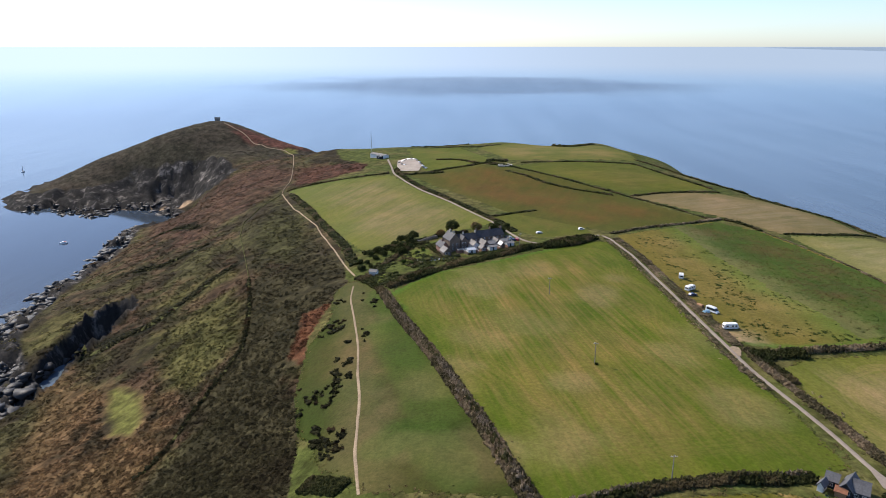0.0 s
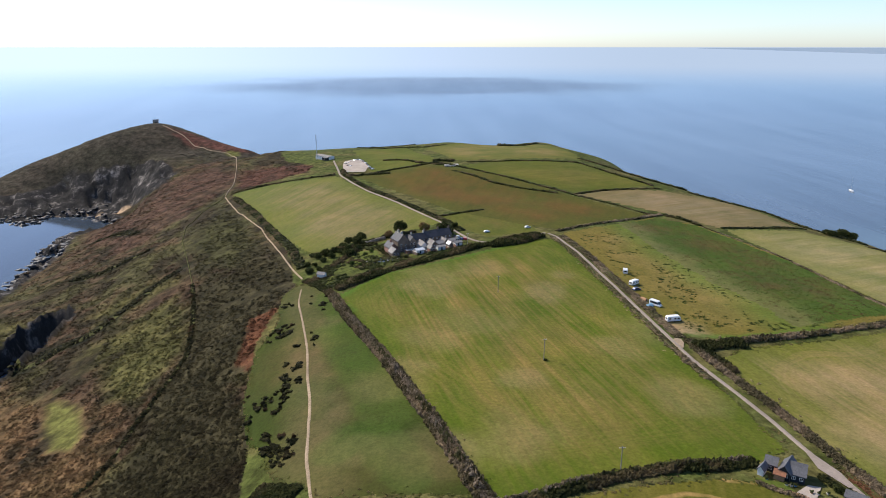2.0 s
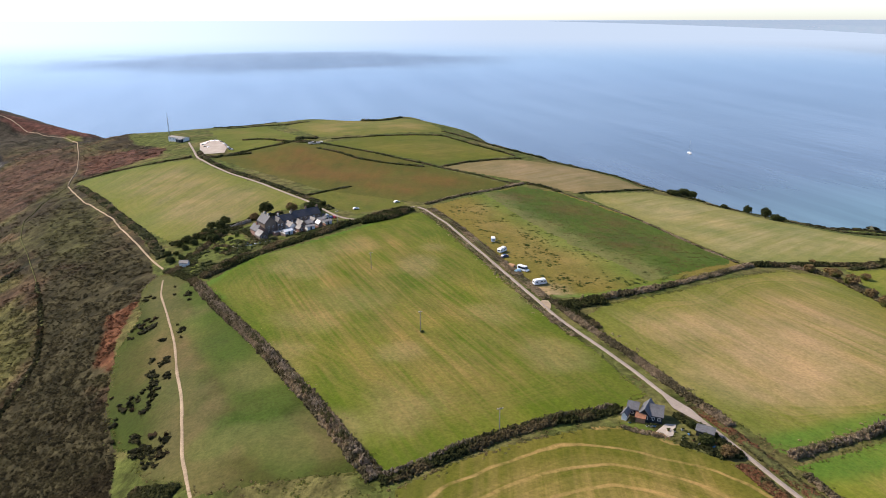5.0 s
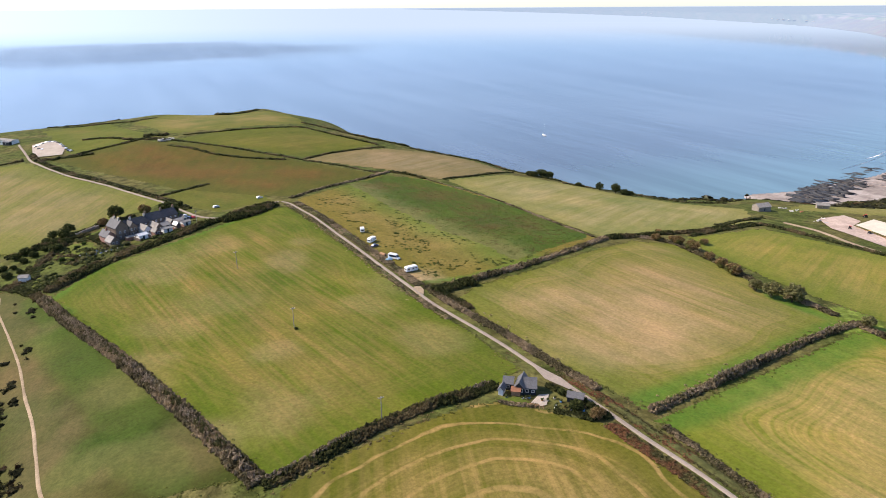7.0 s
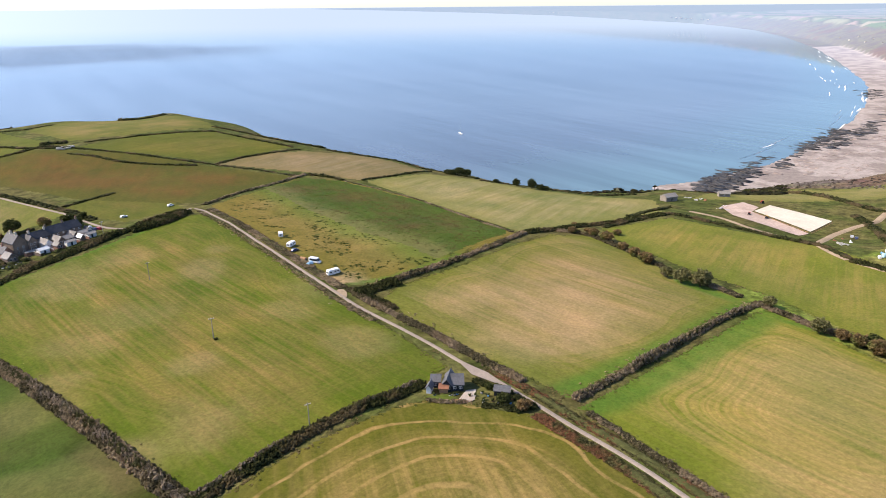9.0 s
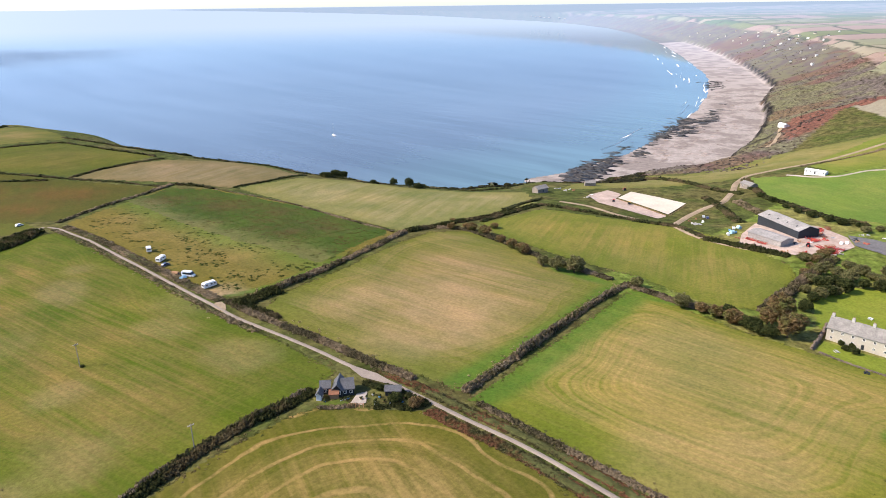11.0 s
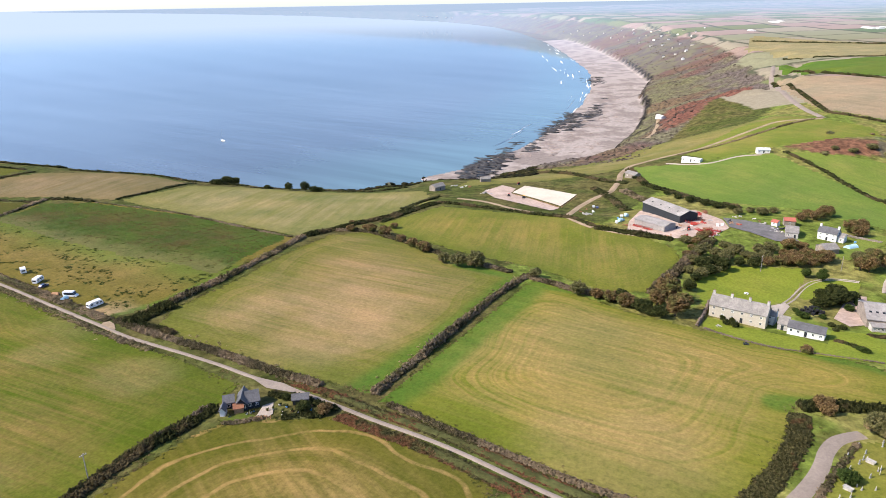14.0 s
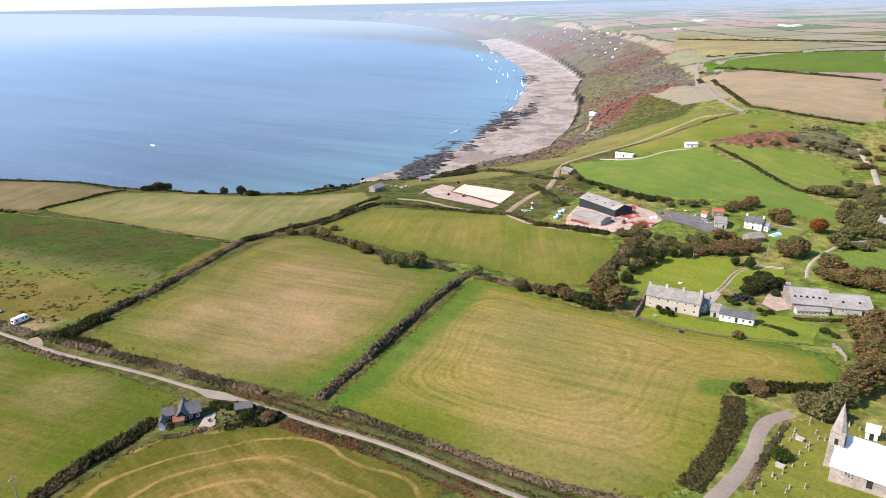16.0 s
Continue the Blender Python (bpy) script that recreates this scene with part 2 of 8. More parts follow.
VALLEY = [(302, 55, 88), (280, 30, 90), (334, -1, 86), (444, 42, 84), (558, 121, 84), (616, 175, 82), (780, 133, 98), (581, 31, 84), (630, -6, 82), (424, -11, 84), (674, -21, 84), (598, 121, 88), (676, 41, 98), (730, -24, 94), (244, -13, 98), (189, 8, 103), (168, -13, 106), (143, 15, 106), (449, -25, 82), (652, 255, 62), (739, 236, 66), (749, 184, 84)]
CLIFFS = [(1286, 294, 88), (1322, 253, 98), (1737, 389, 103), (2138, 598, 100), (2657, 899, 104), (1051, 315, 92), (2967, 1293, 100), (3203, 1642, 96), (3752, 2154, 95), (800, 102, 100), (914, 63, 110), (1192, 89, 120), (1394, 3, 125), (1526, 274, 112), (682, 321, 50), (571, 357, 45), (798, 242, 62), (701, 261, 55)]
FAR = [(24229, 22713, 115), (59949, 67837, 110), (116552, 164770, 95), (-299814, -525162, 80), (10837, 8269, 118), (8134, 4088, 120), (6528, 1800, 125), (3176, 867, 122), (4453, 2654, 112), (14139, 5930, 130), (28604, 20149, 130), (11534, 2762, 130), (-39326, -94879, 70)]
SKYLINE = [(-430, 1075, 84), (-473, 1183, 55), (-550, 1376, -8), (-526, 1081, 52), (-578, 1189, 20), (-673, 1383, -8), (-593, 1028, 20), (-652, 1131, -16), (-758, 1316, -8), (-295, 1070, 82), (-209, 1032, 68), (-137, 895, 86), (-151, 984, 57), (-175, 1145, -8), (-61, 868, 92), (-67, 955, 64), (-78, 1111, -8), (12, 867, 95), (13, 954, 67), (15, 1110, -8), (78, 892, 96), (86, 981, 68), (100, 1142, -8), (142, 871, 93), (156, 959, 65), (182, 1115, -8), (216, 909, 90), (237, 1000, 62), (276, 1164, -8), (264, 798, 84)]
SEAWARD = [(291, 878, 55), (338, 1021, -8), (285, 680, 78), (313, 748, 48), (365, 870, -8), (198, 920, 90), (217, 1012, 62), (253, 1178, -8), (258, 808, 84), (284, 889, 55), (331, 1034, -8), (295, 649, 78), (324, 714, 48), (377, 831, -8), (324, 581, 74), (357, 639, 44), (415, 744, -8), (348, 537, 70), (383, 591, 40), (445, 687, -8), (379, 478, 64), (417, 525, 33), (486, 611, -8), (408, 440, 60), (449, 484, 28), (522, 563, -8), (435, 406, 58), (478, 447, 26), (557, 520, -8), (475, 389, 56), (523, 428, 24), (609, 498, -8), (374, 495, 66), (412, 544, 35), (479, 633, -8), (423, 440, 58), (466, 484, 26), (542, 563, -8), (467, 409, 56), (514, 450, 24), (598, 524, -8)]
BEHIND = [(0, -200, 104), (0, -600, 95), (-130, -40, 70), (-240, 40, 20), (-330, 150, -6), (-330, -200, 0), (250, -300, 100), (600, -500, 100), (-600, 300, -14), (-900, -600, -14), (-1500, 900, -14), (-4000, 3000, -14), (0, -4000, 110), (4000, -4000, 120), (-4000, -4000, -14), (60, 60, 107), (0, 90, 103), (-60, 80, 84), (-1200, 4000, -14), (-9000, 9000, -14), (2000, 9000, -14), (0, 1300, -14), (-700, 1400, -14), (-800, 800, -14)]
SPOTS = np.array(HEADLAND + COVE + SOUTHSHORE + SOUTHSLOPE + RIDGE + PLATEAU + FIELDS + WEST + EAST + VALLEY + CLIFFS + FAR + SKYLINE + SEAWARD + BEHIND, float)
EYE = 215.0


def log_polar(x, y):
    r = np.maximum(np.hypot(x, y), 50.0)
    return np.log(r), np.arctan2(x, y)


def kernel(u, v, su, sv):
    dv = 2 * np.sin((v[:, None] - sv[None]) / 2)
    return np.sqrt((u[:, None] - su[None]) ** 2 + dv ** 2 + 0.0004)


SU, SV = log_polar(SPOTS[:, 0], SPOTS[:, 1])
WEIGHTS = np.linalg.solve(kernel(SU, SV, SU, SV) - 0.004 * np.eye(len(SU)), SPOTS[:, 2] - 60.0)


def lattice(ix, iy, seed):
    h = np.sin(ix * 127.1 + iy * 311.7 + seed * 74.7) * 43758.5453
    return h - np.floor(h)


def value_noise(x, y, seed):
    ix, iy = np.floor(x), np.floor(y)
    fx, fy = x - ix, y - iy
    fx, fy = fx * fx * (3 - 2 * fx), fy * fy * (3 - 2 * fy)
    a, b = lattice(ix, iy, seed), lattice(ix + 1, iy, seed)
    c, d = lattice(ix, iy + 1, seed), lattice(ix + 1, iy + 1, seed)
    return (a * (1 - fx) + b * fx) * (1 - fy) + (c * (1 - fx) + d * fx) * fy


def fbm(x, y, size, octaves=4, seed=1):
    """Smooth noise of about 0 to 1, patches of that many metres."""
    out, amp, total = 0.0, 1.0, 0.0
    for k in range(octaves):
        out = out + amp * value_noise(x / size * 2 ** k + 17.3 * k, y / size * 2 ** k - 9.1 * k, seed + k)
        total, amp = total + amp, amp * 0.55
    return out / total


def inside(x, y, poly):
    hit = np.zeros(len(x), bool)
    for (ax, ay), (bx, by) in zip(poly, poly[1:] + poly[:1]):
        if ay != by:
            hit ^= ((ay > y) != (by > y)) & (x < (bx - ax) * (y - ay) / (by - ay) + ax)
    return hit


def line_distance(x, y, line, closed=False):
    best = np.full(len(x), 1e9)
    for (ax, ay), (bx, by) in zip(line, line[1:] + (line[:1] if closed else [])):
        dx, dy = bx - ax, by - ay
        s = np.clip(((x - ax) * dx + (y - ay) * dy) / max(dx * dx + dy * dy, 1e-9), 0, 1)
        best = np.minimum(best, np.hypot(x - ax - s * dx, y - ay - s * dy))
    return best


def smooth(a, b, v):
    s = np.clip((v - a) / (b - a), 0, 1)
    return s * s * (3 - 2 * s)


# the bay: water's edge and the foot of the cliffs behind the beach
WATER_EDGE = [(688, 534), (711, 530), (768, 516), (831, 518), (921, 520), (1050, 543), (1200, 580), (1412, 642), (1703, 751), (2118, 945), (2768, 1341), (3622, 1893), (4778, 2733), (5781, 3573), (6575, 4385), (7686, 5636), (12011, 12571), (16332, 21673), (25730, 43621), (62678, 137969)]
CLIFF_FOOT = [(628, 481), (634, 460), (642, 436), (698, 392), (739, 364), (787, 353), (869, 360), (971, 378), (1089, 402), (1248, 449), (1359, 483), (1557, 570), (1839, 646), (2337, 911), (2898, 1244), (3567, 1695), (4279, 2237), (5166, 2966), (6081, 3804), (6701, 4507), (7768, 5724), (12131, 12677), (16495, 21870), (25987, 44037), (63305, 139329)]
BAY_LAND = [(560, 420)] + WATER_EDGE + [(2000000, 2000000), (2000000, -2000000), (0, -2000000), (-2000, -1000), (100, 200)]
BEACH_BACK = [(540, 410)] + CLIFF_FOOT + [(2000000, 2000000), (2000000, -2000000), (0, -2000000), (-2000, -1000), (100, 200)]
GULLY = [(-263, 367), (-260, 390), (-255, 421), (-248, 464)]


def bay_shape(x, y, z):
    """Water, beach and rising undercliff along the bay."""
    turn, r = np.arctan2(x, y), np.hypot(x, y)
    part = np.where(((turn > 0.86) & (r > 620)) | ((turn > 0.2) & (r > 950)) | ((turn > -1.2) & (r > 1500)))[0]
    if len(part) == 0:
        return z
    px, py = x[part], y[part]
    wiggle = 1 + 0.5 * (fbm(px, py, 70, 3, 80) - 0.5)
    dw, df = line_distance(px, py, WATER_EDGE), line_distance(px, py, CLIFF_FOOT)
    land, back = inside(px, py, BAY_LAND), inside(px, py, BEACH_BACK)
    rise = 7 + np.minimum(df, 12) * 0.9 + df * np.where(np.hypot(px, py) < 1000, 0.6, 0.36) * wiggle
    shape = np.where(back, np.minimum(z[part], rise), np.where(land, 0.4 + 6.6 * dw / (dw + df + 1e-6), -np.minimum(dw * 0.06, 8)))
    out = z.copy()
    out[part] = shape
    return out


def height(x, y):
    """Metres over the sea at plan points."""
    x, y = np.atleast_1d(np.asarray(x, float)), np.atleast_1d(np.asarray(y, float))
    u, v = log_polar(x, y)
    z = np.empty(len(u))
    for a in range(0, len(u), 40000):
        z[a:a + 40000] = kernel(u[a:a + 40000], v[a:a + 40000], SU, SV) @ WEIGHTS + 60.0
    z = bay_shape(x, y, np.clip(z, -16.0, 135.0))
    gully = (x < -150) & (y < 600)
    if gully.any():
        d = line_distance(x[gully], y[gully], GULLY)
        z[gully] -= 28 * smooth(24, 9, d) * smooth(2, 20, z[gully])
    return z


def nearer(x, y, z):
    """Draws what lies past 1.5 km in along the sight lines, more and more with distance, as a far view looks from on high."""
    r = np.maximum(np.hypot(x, y), 1.0)
    k = np.where(r > 1500, (1500 + 3300 * (r - 1500) / (3300 + r - 1500)) / r, 1.0)
    return x * k, y * k, EYE + (z - EYE) * k
# ---- plan of fields, lanes and paths (metres)
FIELD_CENTRE = [(-26.4, 320.6), (-5.0, 345.7), (31.3, 365.8), (92.8, 407.1), (102.4, 404.5), (105.5, 332.0), (108.5, 266.0), (109.4, 231.2), (111.9, 192.9), (112.8, 162.9), (101.5, 157.7), (90.9, 154.5), (72.5, 154.3), (59.3, 151.9), (36.5, 146.3), (28.1, 142.6), (23.9, 143.4), (21.7, 155.3), (15.8, 178.3), (4.9, 209.5), (-7.0, 250.4)]
HEDGE_WEST = [(-29.6, 319.1), (-17.7, 280.0), (-5.1, 243.9), (4.9, 209.5), (11.7, 186.9), (17.2, 165.5), (21.7, 151.2), (23.1, 143.0)]
HEDGE_SOUTH = [(23.0, 142.3), (29.8, 143.4), (43.0, 147.2), (59.1, 151.4), (72.5, 154.3), (90.9, 154.5), (100.3, 157.3)]
PASTURE = [(-45.5, 346.4), (-26.5, 318.8), (-5.5, 251.3), (8.7, 204.6), (18.7, 169.5), (24.0, 148.1), (-23.3, 156.1), (-25.1, 164.9), (-37.8, 177.3), (-41.9, 193.2), (-49.4, 202.0), (-57.7, 238.0), (-60.3, 275.1), (-53.7, 300.9), (-57.7, 336.0), (-51.1, 353.6)]
FOOTPATH = [(-47.9, 343.4), (-46.7, 320.5), (-40.4, 288.8), (-35.6, 262.0), (-32.6, 235.0), (-28.7, 210.1), (-27.7, 193.0), (-26.8, 180.0), (-23.4, 160.0), (-22.4, 154.1)]
FIELD_UPPER = [(-154, 667), (-126, 668), (-52, 661), (-11.5, 564.2), (38.2, 463.5), (25.6, 451.0), (2.2, 430.8), (-22.7, 408.9), (-50.9, 406.9), (-66.1, 439.5), (-104, 545)]
TRACK_WEST = [(-162, 670), (-130, 576), (-96.7, 502.5), (-74.3, 431.0), (-58.7, 386.0), (-48.5, 358.7)]
CHAPEL_PATH = [(-356, 1114), (-316, 1080), (-290, 1048), (-262, 1020), (-234, 1008), (-216, 980), (-182, 822), (-166, 731), (-162, 670)]
HEATH_PATH = [(-161, 664), (-173, 624), (-176, 582), (-167, 538), (-149, 487), (-129.6, 428.7)]
DARK_BANK = [(-129.6, 428.7), (-117.3, 386.3), (-110.7, 359.8), (-103.6, 323.1), (-102.1, 312.6), (-109.8, 271.2), (-113.6, 247.0), (-122.7, 228.6)]
ROAD_A = [(-61, 748), (-54, 705), (-48, 664), (-35, 625), (-15.8, 579.1), (4.0, 536.1), (21.4, 494.4), (35.6, 460.9), (41.8, 435.7), (48.8, 412.2), (54.9, 401.9), (63.5, 397.9), (76.6, 402.5), (94.1, 415.8), (101.2, 421.8)]
ROAD_B = [(100.8, 420.3), (105.0, 414.6), (109.4, 377.5), (110.3, 327.3), (110.8, 278.9), (111.6, 241.6), (111.8, 225.5), (115.4, 199.4), (117.8, 179.6), (118.6, 160.6), (120.2, 145.3), (120.0, 127.6), (119.8, 112.3), (120.4, 98.3), (120.3, 85.6), (119.4, 68.9)]
CAMP_FIELD = [(112.6, 421.5), (198, 489), (228, 468), (247, 392), (244.7, 288.9), (241.0, 277.5), (182.7, 251.7), (139.7, 243.9), (121.4, 245.5), (117.1, 253.8), (116.6, 309.6), (115.4, 362.9)]
CROP_EDGE = [(162, 462), (163.3, 374.0), (166.4, 318.5), (171.5, 273.5), (172.0, 256.5)]
CROP = [(162, 462), (203, 489), (226, 464), (245, 388), (244.7, 291.2), (228.7, 275.8), (172.0, 256.5), (171.5, 273.5), (166.4, 318.5), (163.3, 374.0)]
FIELD_BROWN = [(159, 564), (187, 586), (245, 591), (297, 575), (322, 525), (322, 492), (241, 465), (215, 507), (186, 536)]
FIELD_PALE = [(244, 461), (314, 480), (354, 446), (394, 367), (427, 331), (385, 288), (320, 280), (247.1, 278.1), (242.3, 326.9), (247, 392)]
FIELD_STUBBLE = [(125.3, 226.3), (138.5, 234.7), (181.7, 244.1), (259.8, 270.9), (281.4, 259.5), (267.1, 180.9), (263.4, 145.5), (226.7, 141.3), (161.2, 130.2), (131.1, 124.3), (130.6, 137.5), (125.7, 172.0), (121.0, 207.2)]
FIELD_NORTH = [(301.5, 268.4), (368, 270), (402.3, 187.6), (360.2, 104.6), (343.7, 96.4), (279.1, 91.2), (267.7, 108.3), (280.0, 147.5), (280.3, 190.2), (287.9, 243.1)]
FIELD_BIG = [(128.3, 118.8), (176.5, 126.4), (258.5, 138.6), (260.3, 133.1), (249.9, 90.3), (251.5, 44.3), (254.2, 4.9), (242.3, -9.6), (223.3, -13.0), (213.4, -4.1), (204.8, 19.0), (180.5, 17.0), (149.7, 18.7), (134.9, 22.1), (129.6, 33.1), (127.2, 43.6), (127.0, 56.2), (128.1, 70.7), (128.6, 85.3), (130.5, 103.8), (130.3, 116.6)]
FIELD_NEAR = [(27.0, 138.5), (43.4, 143.6), (60.0, 147.0), (86.8, 149.0), (94.9, 147.0), (104.0, 137.0), (114.0, 124.0), (115.6, 92.6), (112.8, 68.4), (60, 60), (20, 90)]
FIELD_RED = [(-32, 651), (35, 694), (93, 642), (149, 565), (198, 496), (113.0, 430.3), (93.0, 444.8), (45.6, 496.8), (8.7, 572.1)]
FIELD_TOP = [(71, 676), (120, 699), (204, 697), (246, 610), (161, 571), (112, 626)]
FIELD_RIDGE = [(43, 822), (88, 876), (208, 872), (213, 727), (128, 711), (69, 709)]
FIELD_MAST = [(-43, 821), (19, 838), (57, 698), (-18, 666)]
PLOT = [(35.8, 478.7), (70.7, 499.2), (95.0, 454.0), (96.3, 425.0), (61.2, 415.1), (43.9, 448.0)]
GREEN_A = [(584, 212), (586, 166), (625, 108), (548.0, 28.3), (501.9, -2.7), (463.1, -7.1), (489.0, 58.4), (477.2, 121.2), (534, 189)]
GREEN_B = [(634, 100), (635, 68), (645, 12), (561.3, -21.9), (540.4, 13.0), (548.0, 28.3)]
GREEN_HILL = [(646, 195), (773, 160), (786, 105), (744, 47), (710, 35), (649, 113), (600, 155)]
BROWN_FAR = [(1172, 214), (1110, 156), (1004, -27), (778, -32), (762, 10), (839, 102), (1003, 175)]
GREEN_FAR = [(1359, 251), (1406, 71), (1359, -36), (1054, -32), (1070, 64), (1163, 180)]
TAN_FAR = [(2320, 507), (1783, 116), (1417, 90), (1476, 253), (1770, 397)]
LAWN = [(313.5, 80.7), (348.6, 71.1), (366.2, 42.8), (354.1, 38.2), (312.3, 39.4), (280.9, 67.7)]
CHURCHYARD = [(143.3, 7.5), (187.0, 1.7), (197.6, -13.2), (181.7, -21.8), (158.2, -21.0)]
CHURCH_LANE = [(119.1, 16.9), (129.5, 14.9), (140.7, 12.6), (150.4, 9.7), (165.7, 7.2), (180.2, 7.5), (189.5, 4.1), (193.6, -1.0)]


ROAD_B = ROAD_B[:-1] + [(118.9, 68.9), (117.7, 54), (117.3, 35), (116.5, 12), (116, -10)]
# the line between farmland and the rough coast on the south side, and between farmland and the bay's cliffs
ROUGH_SOUTH = [(-700, 1500), (-90, 1300)] + [(-135.8, 868.0), (-121.9, 802.3), (-80.9, 732.3), (-85.0, 703.4), (-121.4, 689.8), (-154.2, 674.9)] + [(-66, 425), (-52, 350), (-62, 285), (-50, 210), (-45, 165), (-60, 60), (-90, -200), (-900, -600), (-1500, 600)]
SADDLE_GRASS = [(-241.5, 1011.5), (-231.1, 1022.3), (-214.4, 1014.6), (-213.0, 986.6), (-228.4, 982.0)]


# the bare cliff of the headland, and the crags of the south shore
ROCK_FACE = [(-598.5, 903.2), (-636.0, 980.1), (-574.3, 977.6), (-516.9, 980.0), (-480.7, 1002.9), (-436.2, 1012.7), (-392.8, 1013.3), (-338.9, 1006.0), (-293.4, 950.6), (-267.4, 888.2), (-273.2, 843.7), (-302.3, 862.3), (-342.8, 897.5), (-382.5, 907.2), (-451.2, 905.4), (-515.7, 895.7)]
SOUTH_CRAGS = [(-362.6, 829.5), (-376.6, 751.8), (-360.6, 627.5), (-347.3, 573.5), (-341.3, 536.4), (-312.7, 465.1), (-277.7, 420.1), (-274.5, 394.6), (-270.4, 372.2), (-307.5, 432.4), (-349.4, 502.2), (-365.3, 551.8), (-361.7, 619.1), (-373.4, 724.3), (-378.0, 823.9)]
RED_BANK = [(1061.1, 360.1), (1175.7, 379.8), (1193.1, 326.6), (1265.7, 282.9), (1151.6, 239.4), (976.6, 228.0), (885.2, 248.0), (838.9, 269.5)]
BRACKEN_BANK = [(649.0, 107.8), (665.0, 91.3), (701.1, 83.3), (720.7, 43.0), (651.5, 33.2), (634.7, 67.9)]
VALLEY_THICKET = [(715.3, 42.5), (738.4, 13.0), (697.1, -11.9), (657.6, -23.7), (656.3, 3.6), (651.5, 33.2)]
UNDER_GREEN = [(1303.4, 482.9), (1500, 560), (1700, 560), (1500, 430), (1310.0, 356.3), (1050, 330), (860, 300), (835, 400), (1000, 410)]
GRASS_PATCH = [(-188.8, 340.8), (-177.9, 338.7), (-159.5, 322.8), (-140.4, 289.4), (-139.5, 268.5), (-157.4, 277.5), (-173.3, 305.1)]


def relief(x, y):
    """The height with crags where the land is steep or close to the water, and hummocks on the heath."""
    z = height(x, y)
    e = 2.5
    slope = np.hypot(height(x + e, y) - height(x - e, y), height(x, y + e) - height(x, y - e)) / (2 * e)
    r = np.hypot(x, y)
    crag = np.maximum(smooth(0.75, 1.3, slope), smooth(9, 3, z) * smooth(0.1, 0.3, slope) * (x < 0)) * smooth(-8, 0, z)
    face = np.zeros(len(x))
    left = np.where(x < -150)[0]
    for poly in (ROCK_FACE, SOUTH_CRAGS):
        face[left] = np.maximum(face[left], inside(x[left], y[left], poly) * smooth(0, 9, line_distance(x[left], y[left], poly, True)))
    crag = np.maximum(crag, face) * smooth(3500, 1500, r)
    ridged = np.abs(fbm(x * 1.6 + y * 0.5, y * 0.5, 30, 5, 5) - 0.5) * 2
    z = z + crag * ((0.28 - ridged) * 22 + (fbm(x, y, 8, 3, 9) - 0.5) * 8)
    heath = inside(x, y, ROUGH_SOUTH) & (z > 6)
    z = z + np.where(heath, (fbm(x, y, 14, 4, 3) - 0.5) * 2.4 + (fbm(x, y, 4, 2, 4) - 0.5) * 0.9, (fbm(x, y, 60, 3, 2) - 0.5) * 1.0)
    return z, slope, crag, heath


turns = np.radians(np.concatenate([np.arange(-180, -42, 3.0), np.arange(-42, 101, 0.25), np.arange(101, 180, 3.0)]))
rings = np.concatenate([[0.02, 8, 25, 45, 60], 75 * 1.0072 ** np.arange(0, 668), 9000 * 1.05 ** np.arange(1, 68)])
RR, TT = np.meshgrid(rings, turns, indexing="ij")
GX, GY = (RR * np.sin(TT)).ravel(), (RR * np.cos(TT)).ravel()
GZ, GSLOPE, GCRAG, GHEATH = relief(GX, GY)
NT = len(turns)
ii, jj = np.meshgrid(np.arange(len(rings) - 1), np.arange(NT), indexing="ij")
ii, jj = ii.ravel(), jj.ravel()
QUADS = np.stack([ii * NT + jj, ii * NT + (jj + 1) % NT, (ii + 1) * NT + (jj + 1) % NT, (ii + 1) * NT + jj], 1)[:, ::-1]
QUADS = QUADS[(GZ[QUADS] > -4).any(1)]
FX, FY = GX[QUADS].mean(1), GY[QUADS].mean(1)


# colours of the coastal slope: dark gorse, olive grass and heath, rusty bracken
GORSE_ZONE = [(-155.0, 626.9), (-111.9, 528.9), (-55.8, 382.4), (-53.4, 337.1), (-64.5, 286.4), (-57.7, 238.0), (-41.5, 193.5), (-20, 150), (-30, 60), (-90, 120), (-108.3, 218.7), (-104.5, 277.3), (-98.3, 309.6), (-123.0, 418.3), (-160.7, 536.7)]
OLIVE_TOP = [(-152.6, 616.6), (-116.2, 527.7), (-95.3, 464.1), (-93.6, 416.2), (-116.3, 433.9), (-149.0, 513.8)]
OLIVE_SLOPE = [(-187.0, 401.2), (-156.8, 404.5), (-135.7, 414.3), (-114.3, 348.6), (-120.0, 324.6), (-117.2, 290.6), (-145.3, 318.8), (-184.7, 374.4)]
OLIVE_SHELF = [(-219.6, 454.9), (-166.4, 469.1), (-145.3, 440.1), (-192.6, 419.3)]
GREEN_LEDGE = [(-308.1, 472.6), (-297.2, 500.2), (-267.2, 484.7), (-273.8, 456.0), (-284.8, 432.2)]
RUST_SLOPE = [(-267.8, 399.9), (-202.6, 368.1), (-132.4, 293.9), (-102.9, 243.4), (-110.5, 226.6), (-118.6, 200), (-177.1, 240)]
RUST_TOP = [(-364.6, 770.0), (-330, 860.0), (-255.4, 857.6), (-208.4, 859.2), (-165.2, 738.2), (-170.3, 680.5), (-200.8, 645.4), (-223.9, 599.0), (-254.2, 595.4)]
RUST_CREST = [(-353.2, 1108.8), (-300, 1090), (-215, 1045), (-200.1, 1020.0), (-239.8, 1011.9), (-288.3, 1039.7), (-322.0, 1073.6)]
